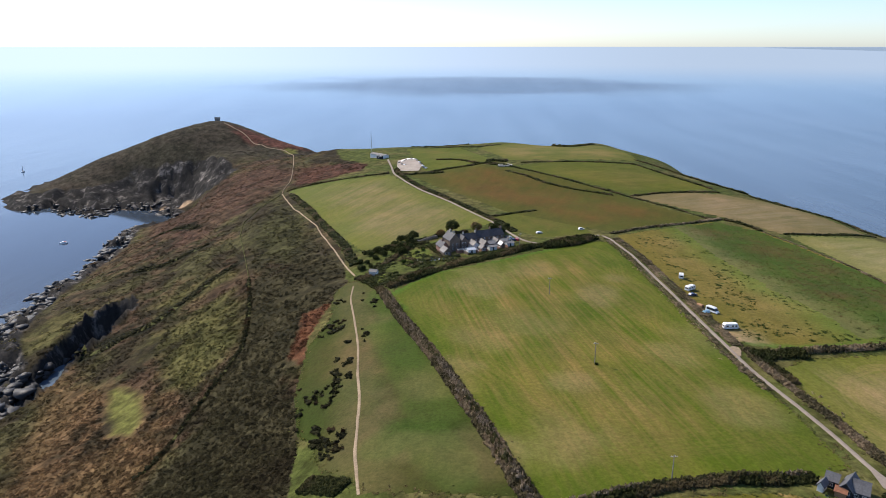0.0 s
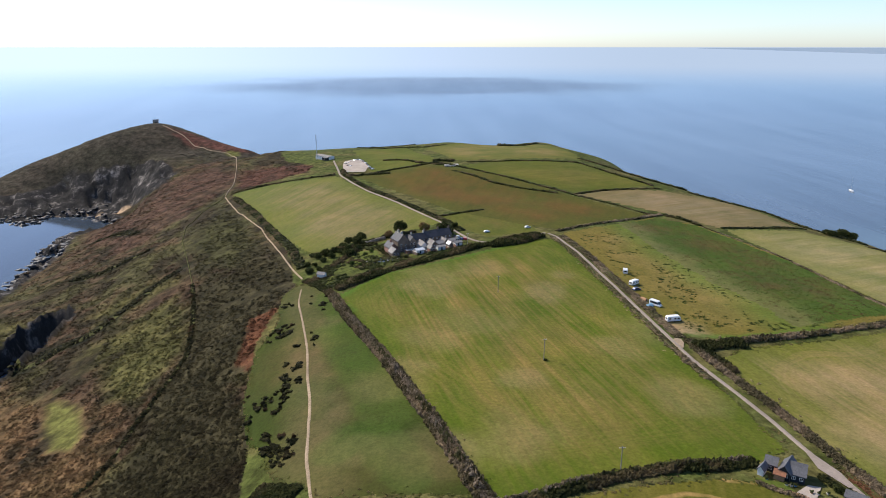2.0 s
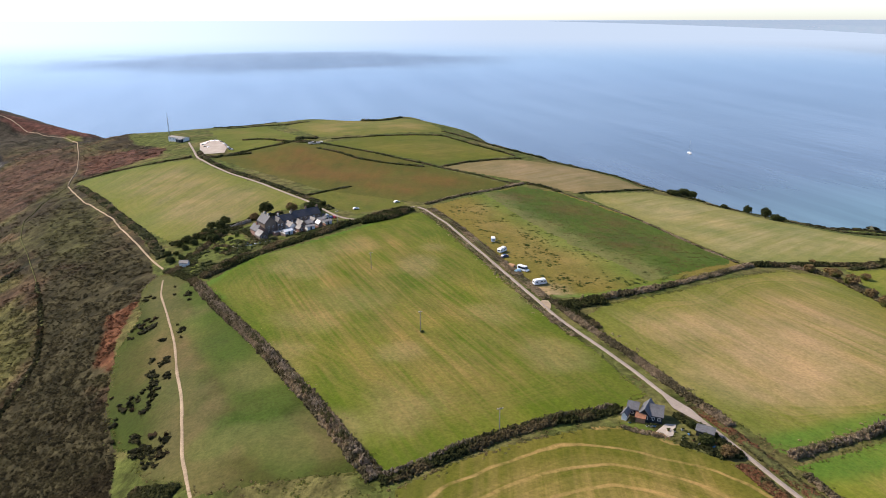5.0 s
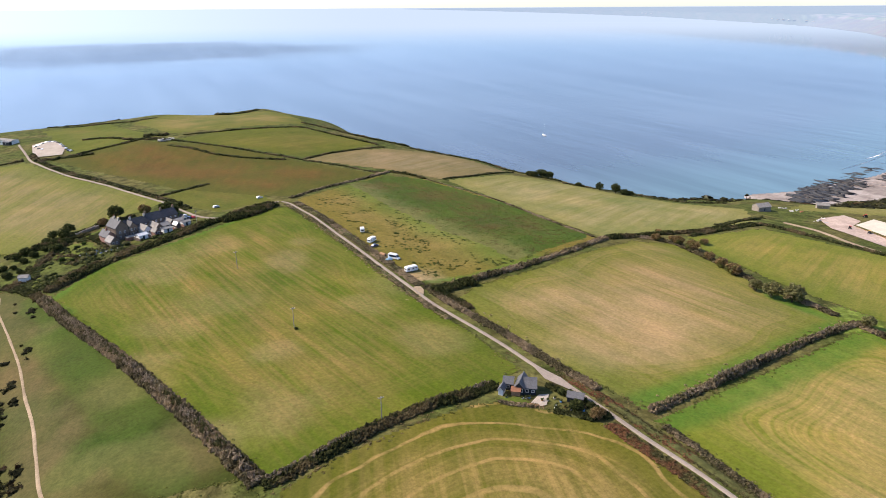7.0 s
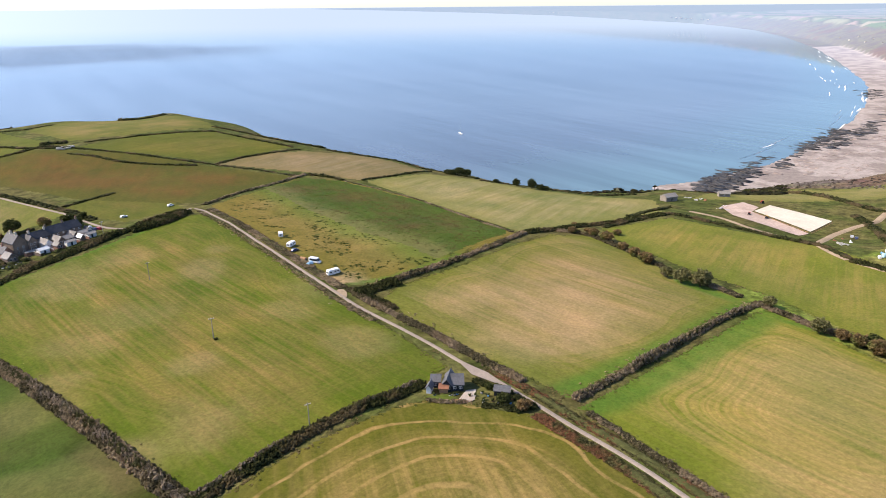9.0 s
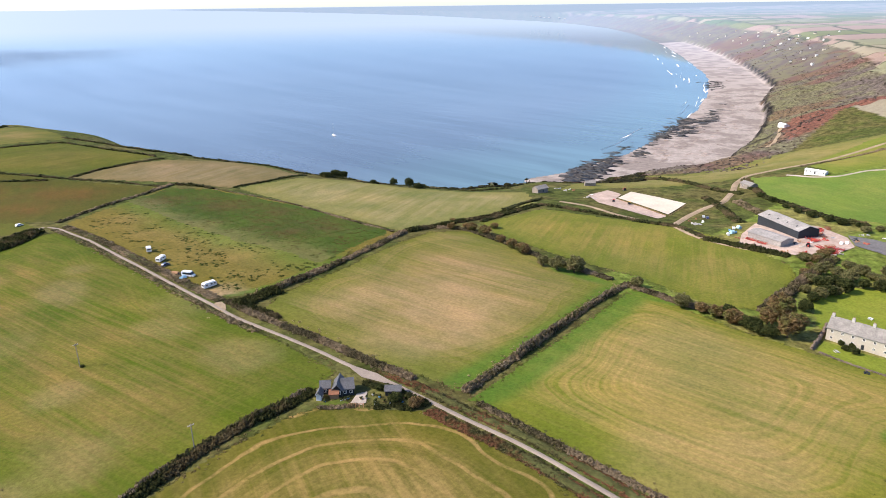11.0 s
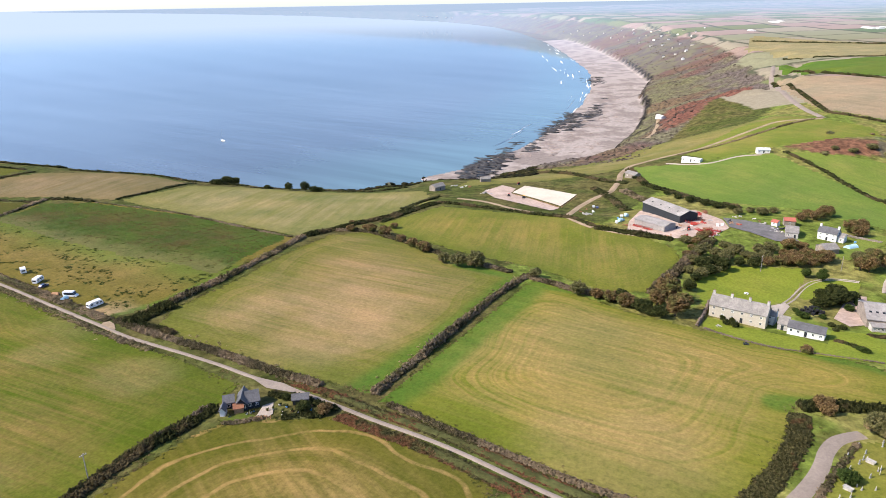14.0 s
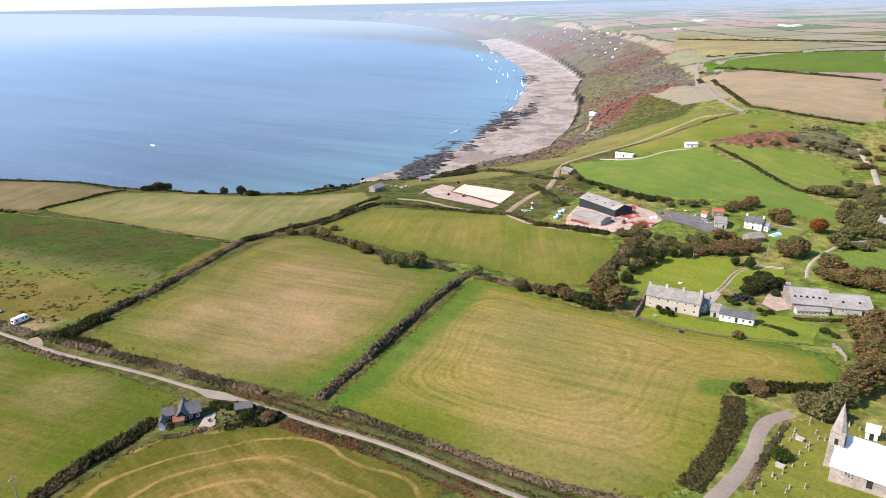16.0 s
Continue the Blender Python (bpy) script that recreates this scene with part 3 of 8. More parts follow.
RUST_SADDLE = [(-165.2, 738.2), (-170.8, 797.0), (-114.6, 775.5), (-77.6, 728.0), (-86.5, 699.8), (-125.8, 689.4), (-146.8, 678.3)]
BRACKEN_SPOT = [(-69.6, 319.6), (-57.1, 322.5), (-53.0, 300.6), (-58.3, 283.4), (-60.2, 260.9), (-68.5, 274.3)]
GORSE_BANDS = [[(-224.8, 414.2), (-193.3, 416.3), (-178.5, 433.3), (-162.5, 456.7), (-148.1, 470.8)], [(-267.0, 410.6), (-225.7, 400.6), (-206.1, 415.0)], [(-300, 690), (-262, 668), (-240, 640)], [(-270, 560), (-235, 545), (-200, 560)]]


def colour_mix(a, b, s):
    return a + (b - a) * s[:, None]


def zone(x, y, poly, soft, ragged):
    """1 inside an outline, 0 outside, with a soft ragged border."""
    d = line_distance(x, y, poly, True)
    d = np.where(inside(x, y, poly), d, -d) + ragged * (fbm(x, y, ragged * 1.2, 4, 18) - 0.5)
    return smooth(-soft, soft, d)


def heath_tint(x, y):
    """Gorse and heather, rusty bracken, olive grass."""
    n1, n2, n3 = fbm(x, y, 110, 5, 11), fbm(x, y, 28, 5, 12), fbm(x, y, 9, 4, 13)
    h = colour_mix(np.tile([0.043, 0.034, 0.018], (len(x), 1)), np.array([0.066, 0.06, 0.024]), smooth(0.4, 0.62, n2))
    h = colour_mix(h, np.array([0.086, 0.05, 0.03]), 0.6 * smooth(0.48, 0.58, n1 * 0.6 + n3 * 0.4))
    h = colour_mix(h, np.array([0.043, 0.038, 0.027]), 0.8 * smooth(900, 1010, y))
    for poly, soft, ragged, share, tint in ((GORSE_ZONE, 5, 30, 0.95, (0.04, 0.035, 0.0165)), (OLIVE_TOP, 12, 40, 0.75, (0.047, 0.046, 0.0165)), (OLIVE_SLOPE, 8, 34, 0.75, (0.085, 0.083, 0.025)), (OLIVE_SHELF, 8, 30, 0.7, (0.085, 0.08, 0.025)), (GREEN_LEDGE, 8, 20, 0.7, (0.09, 0.085, 0.028)), (RUST_SLOPE, 10, 40, 0.7, (0.142, 0.086, 0.04)), (RUST_TOP, 12, 60, 0.7, (0.078, 0.043, 0.029)), (RUST_CREST, 5, 16, 0.9, (0.1, 0.042, 0.03)), (RUST_SADDLE, 5, 22, 0.85, (0.085, 0.039, 0.026)), (BRACKEN_SPOT, 2, 6, 0.9, (0.12, 0.05, 0.025))):
        h = colour_mix(h, np.array(tint), share * zone(x, y, poly, soft, ragged) * smooth(0.22, 0.48, n2 * 0.5 + n3 * 0.5))
    for line in GORSE_BANDS:
        h = colour_mix(h, np.array([0.018, 0.02, 0.01]), 0.85 * smooth(11, 3, line_distance(x, y, line) + 9 * (n3 - 0.5)))
    h = h * (0.74 + 0.5 * smooth(0.3, 0.7, n3))[:, None]
    for poly in (GRASS_PATCH, SADDLE_GRASS):
        h = colour_mix(h, np.array([0.125, 0.125, 0.034]), inside(x, y, poly) * smooth(0, 7, line_distance(x, y, poly, True) + 9 * (n3 - 0.5)))
    return h


def ground_tint():
    x, y, z = GX, GY, GZ
    r = np.hypot(x, y)
    n1, n2, n3 = fbm(x, y, 90, 5, 11), fbm(x, y, 28, 5, 12), fbm(x, y, 9, 4, 13)
    c = colour_mix(np.tile([0.07, 0.083, 0.02], (len(x), 1)), np.array([0.105, 0.095, 0.032]), smooth(0.42, 0.62, n2))
    hamlet = ((x > 250) & (x < 900) & (y < 160)) | ((x > 130) & (x < 900) & (y < 40))
    c = np.where(hamlet[:, None], colour_mix(np.tile([0.13, 0.17, 0.03], (len(x), 1)), np.array([0.2, 0.185, 0.055]), smooth(0.42, 0.62, n2)), c)
    c = np.where(GHEATH[:, None], heath_tint(x, y), c)
    # the bay's undercliff: grey-brown scrub with rusty bracken
    u = (x > 640) & (y > 40) & (r < 9000) & (z < 94) & ~((r < 1000) & (y < 250))
    scrub = colour_mix(np.tile([0.12, 0.097, 0.082], (len(x), 1)), np.array([0.145, 0.132, 0.08]), smooth(0.4, 0.6, n2))
    scrub = colour_mix(scrub, np.array([0.15, 0.15, 0.06]), 0.45 * zone(x, y, UNDER_GREEN, 25, 90))
    scrub = colour_mix(scrub, np.array([0.16, 0.068, 0.048]), np.maximum(inside(x, y, RED_BANK) * 0.9, smooth(0.6, 0.7, fbm(x, y, 140, 4, 15)) * 0.45))
    c = np.where(u[:, None], scrub, c)
    bracken, thicket = inside(x, y, BRACKEN_BANK), inside(x, y, VALLEY_THICKET)
    c = np.where(bracken[:, None], colour_mix(np.tile([0.17, 0.085, 0.05], (len(x), 1)), np.array([0.15, 0.14, 0.05]), smooth(0.5, 0.65, n2)), c)
    c = np.where(thicket[:, None], colour_mix(np.tile([0.12, 0.105, 0.065], (len(x), 1)), np.array([0.14, 0.15, 0.06]), smooth(0.5, 0.65, n2)), c)
    # bare rock
    rock = colour_mix(np.tile([0.024, 0.022, 0.02], (len(x), 1)), np.array([0.15, 0.135, 0.115]), smooth(0.55, 0.8, n3))
    c = colour_mix(c, rock, smooth(0.25, 0.6, GCRAG) * smooth(0.25, 0.4, n3 + 0.15))
    c = np.where((((z < 6) & (x < 0)))[:, None], rock * 0.7, c)
    beach = (x > 500) & (z < 7.5) & (r < 4200)
    sand = colour_mix(np.tile([0.36, 0.31, 0.275], (len(x), 1)), np.array([0.25, 0.21, 0.185]), smooth(0.45, 0.6, n2))
    c = np.where(beach[:, None], sand, c)
    cove = inside(x, y, [(-405.4, 909.9), (-398.4, 937.8), (-364.1, 944.2), (-336.2, 902.2), (-339.2, 887.2), (-369.6, 894.4)])
    cove = cove | inside(x, y, [(-454.7, 904.5), (-455.9, 924.3), (-443.7, 926.8), (-434.1, 909.8)])
    return np.where(cove[:, None], np.array([0.4, 0.28, 0.17]), c)


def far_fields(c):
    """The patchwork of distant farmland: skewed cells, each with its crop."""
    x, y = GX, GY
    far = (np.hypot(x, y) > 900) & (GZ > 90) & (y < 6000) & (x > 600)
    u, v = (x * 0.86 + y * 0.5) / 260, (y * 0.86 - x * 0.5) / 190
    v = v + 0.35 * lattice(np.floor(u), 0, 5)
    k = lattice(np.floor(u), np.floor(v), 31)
    # crop and hedge colours paled and greyed to hold the distance haze
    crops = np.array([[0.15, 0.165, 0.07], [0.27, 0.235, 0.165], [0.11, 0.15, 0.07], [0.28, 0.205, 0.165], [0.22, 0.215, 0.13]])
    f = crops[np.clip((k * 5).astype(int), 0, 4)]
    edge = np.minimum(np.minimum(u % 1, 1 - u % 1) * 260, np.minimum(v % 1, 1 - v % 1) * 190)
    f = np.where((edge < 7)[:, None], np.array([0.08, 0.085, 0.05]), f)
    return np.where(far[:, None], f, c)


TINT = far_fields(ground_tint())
# aerial haze mixed into the tint of land past 3 km
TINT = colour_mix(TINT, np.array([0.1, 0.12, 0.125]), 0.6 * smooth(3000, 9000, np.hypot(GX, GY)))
ROUGH_GROUND = tinted("rough_ground", 0.95, 0.5, 0.6, 1.35, 0.9, 0.16, 0.0, True)
BX, BY, BZ = nearer(GX, GY, GZ)


# lush grass in the lee of some hedges, and worn or bare places
LUSH = [([(129.9, 121.5), (265.7, 140.4)], 15.0), ([(240.8, 136.8), (253.0, 132.4), (258.3, 118.4)], 5.0), ([(-26.6, 321.1), (-19.4, 336.1), (-4.8, 349.3), (14.0, 360.1), (44.2, 375.5), (63.2, 392.0)], 7.0), ([(121.4, 245.5), (142.1, 243.2), (185.0, 255.1)], 5.0), ([(259.0, 179.7), (257.9, 153.0)], 6.0), ([(256.2, 26.4), (252.8, 4.8), (247.6, -7.8), (233.2, -12.9), (220.9, -13.0)], 8.0), ([(201.3, 21.8), (207.4, 11.2)], 7.0), ([(-25.6, 275.7), (-17.8, 248.1), (-8.0, 217.4), (-2.8, 195.4)], 11.0), ([(-32.8, 314.6), (-21.8, 295.1)], 7.0), ([(-2.9, 173.4), (3.9, 157.7)], 8.0), ([(-17.5, 180.0), (-7.5, 186.7), (2.6, 163.2)], 10.0), ([(-34.4, 324.5), (-26.0, 290.4)], 5.0)]
BARE = [((118.5, 248.5), 12, 1.0), ((124.0, 254.0), 9, 0.5), ((181.8, 177.9), 34, 0.6), ((158.4, 165.8), 24, 0.45), ((17.2, 326.2), 24, 0.25), ((32.2, 278.1), 20, 0.17), ((44.1, 213.2), 9, 0.30), ((75.4, 307.9), 14, 0.33), ((40.8, 176.9), 15, 0.25), ((13.9, 255), 14, 0.20), ((48.1, 341.4), 16, 0.22), ((88, 330), 9, 0.25), ((86, 240), 12, 0.25), ((96, 196), 12, 0.25), ((103.8, 254.2), 18, 0.22), ((197.7, 80.7), 50, 0.25), ((142.5, 50.0), 30, 0.32), ((443.7, 241.7), 30, 0.22), ((-28.8, 287.2), 9, 0.34), ((3.2, 231.2), 12, 0.34), ((7.1, 172.0), 14, 0.34), ((-11.2, 177.2), 9, 0.34), ((-19.5, 201.6), 8, 0.34), ((-28.1, 231.9), 8, 0.34), ((-4.4, 215.5), 14, 0.34), ((-15.6, 176.3), 8, 0.34), ((-24.0, 212.9), 8, 0.34)]


def soft_distance(x, y, poly, k=9.0):
    """Distance to an outline with its corners rounded off."""
    total = sum(np.exp(-line_distance(x, y, [p, q]) / k) for p, q in zip(poly, poly[1:] + poly[:1]))
    return -k * np.log(total + 1e-12)


def sheet(name, pick, material, poly=None):
    """The picked faces of the land as one object."""
    q = QUADS[pick]
    used, inv = np.unique(q, return_inverse=True)
    q = inv.reshape(-1, 4)
    me = bpy.data.meshes.new(name)
    me.vertices.add(len(used))
    me.vertices.foreach_set("co", np.stack([BX[used], BY[used], BZ[used]], 1).ravel().astype(np.float32))
    me.loops.add(q.size)
    me.loops.foreach_set("vertex_index", q.ravel().astype(np.int32))
    me.polygons.add(len(q))
    me.polygons.foreach_set("loop_start", np.arange(0, q.size, 4, dtype=np.int32))
    me.polygons.foreach_set("use_smooth", np.ones(len(q), bool))
    me.update(calc_edges=True)
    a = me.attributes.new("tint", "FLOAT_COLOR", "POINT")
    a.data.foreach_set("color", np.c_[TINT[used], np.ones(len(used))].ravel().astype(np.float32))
    if name == "ground":
        bare = smooth(0.25, 0.6, GCRAG[used]) * (GX[used] < 0)
        me.attributes.new("rock", "FLOAT", "POINT").data.foreach_set("value", bare.astype(np.float32))
        far_ = np.hypot(GX[used], GY[used])
        tame = 0.8 * np.maximum((far_ > 900) * (GZ[used] > 90) * (GX[used] > 600), (GX[used] > 500) * (GZ[used] < 7.5) * 0.8)
        me.attributes.new("tame", "FLOAT", "POINT").data.foreach_set("value", tame.astype(np.float32))
    if poly:
        me.attributes.new("rim", "FLOAT", "POINT").data.foreach_set("value", soft_distance(GX[used], GY[used], poly).astype(np.float32))
        d = line_distance(GX[used], GY[used], poly, True)
        gx, gy = GX[used], GY[used]
        lush = np.zeros(len(gx))
        for line, reach in LUSH:
            lush = np.maximum(lush, smooth(reach, reach * 0.55, line_distance(gx, gy, line) + 5 * (fbm(gx, gy, 16, 3, 33) - 0.5)))
        if name == "field_pasture":
            lush = lush * 0.3
        if name == "field_camping":
            lush = np.maximum(lush, 0.72 * smooth(26, 0, line_distance(gx, gy, CROP_EDGE) + 16 * (fbm(gx, gy, 20, 4, 36) - 0.5)))
        bare = np.zeros(len(gx))
        for (cx, cy), size, depth in BARE:
            bare = np.maximum(bare, depth * smooth(1.3, 0.3, np.hypot(gx - cx, gy - cy) / size + 2.0 * (fbm(gx, gy, 24, 5, 34) - 0.5)))
        if name == "field_crop":
            bare = np.maximum(bare, 0.28 * smooth(24, 0, line_distance(gx, gy, CROP_EDGE) + 18 * (fbm(gx, gy, 16, 4, 37) - 0.5)))
        bare = np.maximum(bare, 0.3 * smooth(15, 2, line_distance(gx, gy, FOOTPATH) + 8 * (fbm(gx, gy, 18, 3, 35) - 0.5)))
        me.attributes.new("lush", "FLOAT", "POINT").data.foreach_set("value", (lush * 0.85).astype(np.float32))
        me.attributes.new("bare", "FLOAT", "POINT").data.foreach_set("value", (bare * (0.55 if name == "field_pasture" else 1.0)).astype(np.float32))
        me.attributes.new("edge", "FLOAT", "POINT").data.foreach_set("value", smooth(1, 30, d + 22 * (fbm(GX[used], GY[used], 26, 4, 8) - 0.5)).astype(np.float32))
    me.materials.append(material)
    return new(name, me)


MOWN = math.degrees(math.atan2(HEDGE_WEST[-1][0] - HEDGE_WEST[0][0] + ROAD_B[8][0] - ROAD_B[2][0], HEDGE_WEST[-1][1] - HEDGE_WEST[0][1] + ROAD_B[8][1] - ROAD_B[2][1]))
ROADWAY = math.degrees(math.atan2(ROAD_B[-2][0] - ROAD_B[1][0], ROAD_B[-2][1] - ROAD_B[1][1]))
# name, outline, green, dry, share of dry, patches per metre, stripe direction, stripes per metre, stripe depth, flecks, words
FIELDS_LIST = [
    ("field_centre", FIELD_CENTRE, (0.07, 0.1, 0.008), (0.185, 0.132, 0.042), 0.38, 0.03, MOWN, 0.34, 0.62, 0, "large mown grass field, green with dry patches, between hedges"),
    ("field_pasture", PASTURE, (0.036, 0.052, 0.008), (0.086, 0.063, 0.024), 0.45, 0.03, 0, 0.1, 0.10, 0, "sloping green pasture with brown patches beside the footpath"),
    ("field_upper", FIELD_UPPER, (0.104, 0.119, 0.020), (0.199, 0.156, 0.071), 0.5, 0.018, 25, 0.2, 0.53, 0, "pale green hay field with dry stripes behind the houses"),
    ("field_crop", CROP, (0.052, 0.088, 0.012), (0.085, 0.062, 0.02), 0.4, 0.03, 10, 0.3, 0.30, 0, "dark green leafy crop beside the camping field"),
    ("field_camping", CAMP_FIELD, (0.132, 0.108, 0.02), (0.2, 0.145, 0.05), 0.5, 0.02, 10, 0.2, 0.20, 0.8, "yellowed camping field with tufts of green grass"),
    ("field_brown", FIELD_BROWN, (0.172, 0.131, 0.054), (0.235, 0.175, 0.103), 0.6, 0.02, 60, 0.3, 0.60, 0, "brown stubble field near the cliff"),
    ("field_pale", FIELD_PALE, (0.156, 0.155, 0.042), (0.262, 0.217, 0.106), 0.5, 0.02, 60, 0.2, 0.58, 0, "pale yellow-green mown field above the bay"),
    ("field_stubble", FIELD_STUBBLE, (0.118, 0.128, 0.018), (0.27, 0.188, 0.09), 0.5, 0.018, -9, 0.3, 0.58, 0, "dry stubble field with a bare pinkish middle"),
    ("field_north", FIELD_NORTH, (0.12, 0.14, 0.018), (0.225, 0.178, 0.05), 0.45, 0.03, 65, 0.25, 0.53, 0, "yellow-green grass field with a row of bushes"),
    ("field_big", FIELD_BIG, (0.128, 0.146, 0.016), (0.345, 0.232, 0.084), 0.5, 0.016, ROADWAY, 0.34, 0.62, 0, "big cut hay field with curved mowing lines"),
    ("field_near", FIELD_NEAR, (0.085, 0.086, 0.011), (0.3, 0.195, 0.075), 0.45, 0.025, 20, 0.25, 0.58, 0, "hay field with curved pale wheel tracks"),
    ("field_red", FIELD_RED, (0.074, 0.075, 0.013), (0.112, 0.062, 0.017), 0.4, 0.016, 20, 0.15, 0.20, 0, "grass field with broad rusty weeds"),
    ("field_top", FIELD_TOP, (0.086, 0.098, 0.014), (0.138, 0.115, 0.028), 0.4, 0.025, 70, 0.3, 0.30, 0, "green grass field on the plateau"),
    ("field_ridge", FIELD_RIDGE, (0.103, 0.110, 0.019), (0.184, 0.144, 0.055), 0.45, 0.02, 70, 0.3, 0.30, 0, "green and tan field along the crest"),
    ("field_mast", FIELD_MAST, (0.094, 0.107, 0.016), (0.137, 0.113, 0.031), 0.3, 0.03, 30, 0.2, 0.20, 0, "green grass by the car park and the mast"),
    ("field_plot", PLOT, (0.087, 0.095, 0.016), (0.150, 0.105, 0.028), 0.35, 0.05, 0, 0.2, 0.10, 0, "rough green plot behind the houses"),
    ("field_green", GREEN_A, (0.12, 0.178, 0.032), (0.18, 0.2, 0.05), 0.35, 0.03, 30, 0.3, 0.20, 0, "bright green grass field behind the farm"),
    ("field_valley", GREEN_B, (0.145, 0.19, 0.035), (0.2, 0.205, 0.055), 0.4, 0.03, 30, 0.3, 0.20, 0, "light green grass field in the valley"),
    ("field_hill", GREEN_HILL, (0.135, 0.165, 0.025), (0.205, 0.18, 0.05), 0.4, 0.02, 30, 0.3, 0.20, 0, "green hillside pasture above the coast road"),
    ("field_ploughed", BROWN_FAR, (0.265, 0.2, 0.13), (0.315, 0.24, 0.16), 0.5, 0.012, 40, 0.1, 0.40, 0, "broad tan stubble field inland"),
    ("field_winter", GREEN_FAR, (0.080, 0.142, 0.019), (0.115, 0.142, 0.025), 0.4, 0.012, 40, 0.1, 0.30, 0, "dark green winter crop inland"),
    ("field_tan", TAN_FAR, (0.24, 0.205, 0.1), (0.29, 0.24, 0.13), 0.5, 0.01, 40, 0.1, 0.30, 0, "pale tan stubble field far inland"),
    ("field_coast", [(457.7, 319.8), (491.3, 295.4), (515.8, 269.6), (563.7, 231.2), (637.3, 203.2), (702.1, 155.3), (763.6, 102.0), (813.8, 144.8), (776.8, 172.9), (793.6, 240.6), (706.6, 276.8), (618.0, 290.5), (650.2, 375.8)], (0.14, 0.14, 0.035), (0.225, 0.185, 0.075), 0.5, 0.03, 30, 0.2, 0.30, 0, "pale yellow coastal grassland above the beach"),
    ("lawn", LAWN, (0.17, 0.21, 0.026), (0.22, 0.22, 0.04), 0.35, 0.05, 20, 0.3, 0.30, 0, "mown bright green lawn of the farmhouse"),
    ("churchyard_grass", CHURCHYARD, (0.155, 0.165, 0.028), (0.24, 0.19, 0.06), 0.4, 0.08, 20, 0.3, 0.20, 0, "rough grass of the churchyard"),
]
taken = np.zeros(len(QUADS), bool)
RINGS = dict(field_big=0.5, field_near=0.3, field_stubble=0.35, field_centre=0.3, field_north=0.35, field_pale=0.3, field_upper=0.2)
REACH = dict(field_near=0.4, field_centre=0.22, field_big=0.4)
TRACKS = dict(field_near=7.0)
for name, poly, green, dry, amount, patch, angle, stripe, depth, fleck, words in FIELDS_LIST:
    pick = (inside(FX + 5 * (fbm(FX * 0, FY, 12, 3, 86) - 0.5), FY, poly) if name == "field_crop" else inside(FX, FY, poly)) & ~taken
    if pick.any():
        taken |= pick
        tagged(sheet(name, pick, field_mat(name, green, dry, amount, patch, angle, stripe, depth, fleck, RINGS.get(name, 0.0), REACH.get(name, 0.2), TRACKS.get(name, 0.0)), poly), words, "field", "fields", "structure")
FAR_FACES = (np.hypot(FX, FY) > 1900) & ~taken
# haze over the far land, given as bluish emission growing with distance
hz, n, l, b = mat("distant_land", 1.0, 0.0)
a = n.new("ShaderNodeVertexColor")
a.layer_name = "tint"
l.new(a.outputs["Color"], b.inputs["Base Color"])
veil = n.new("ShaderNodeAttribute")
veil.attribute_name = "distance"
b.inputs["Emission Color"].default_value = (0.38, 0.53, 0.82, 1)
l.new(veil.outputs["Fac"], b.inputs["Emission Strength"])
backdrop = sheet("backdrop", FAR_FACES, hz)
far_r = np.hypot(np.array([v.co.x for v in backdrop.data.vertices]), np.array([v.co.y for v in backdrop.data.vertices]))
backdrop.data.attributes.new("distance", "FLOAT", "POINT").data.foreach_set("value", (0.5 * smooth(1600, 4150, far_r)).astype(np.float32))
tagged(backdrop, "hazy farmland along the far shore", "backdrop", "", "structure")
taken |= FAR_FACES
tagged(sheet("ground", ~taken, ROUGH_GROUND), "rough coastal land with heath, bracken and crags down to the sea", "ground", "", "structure")

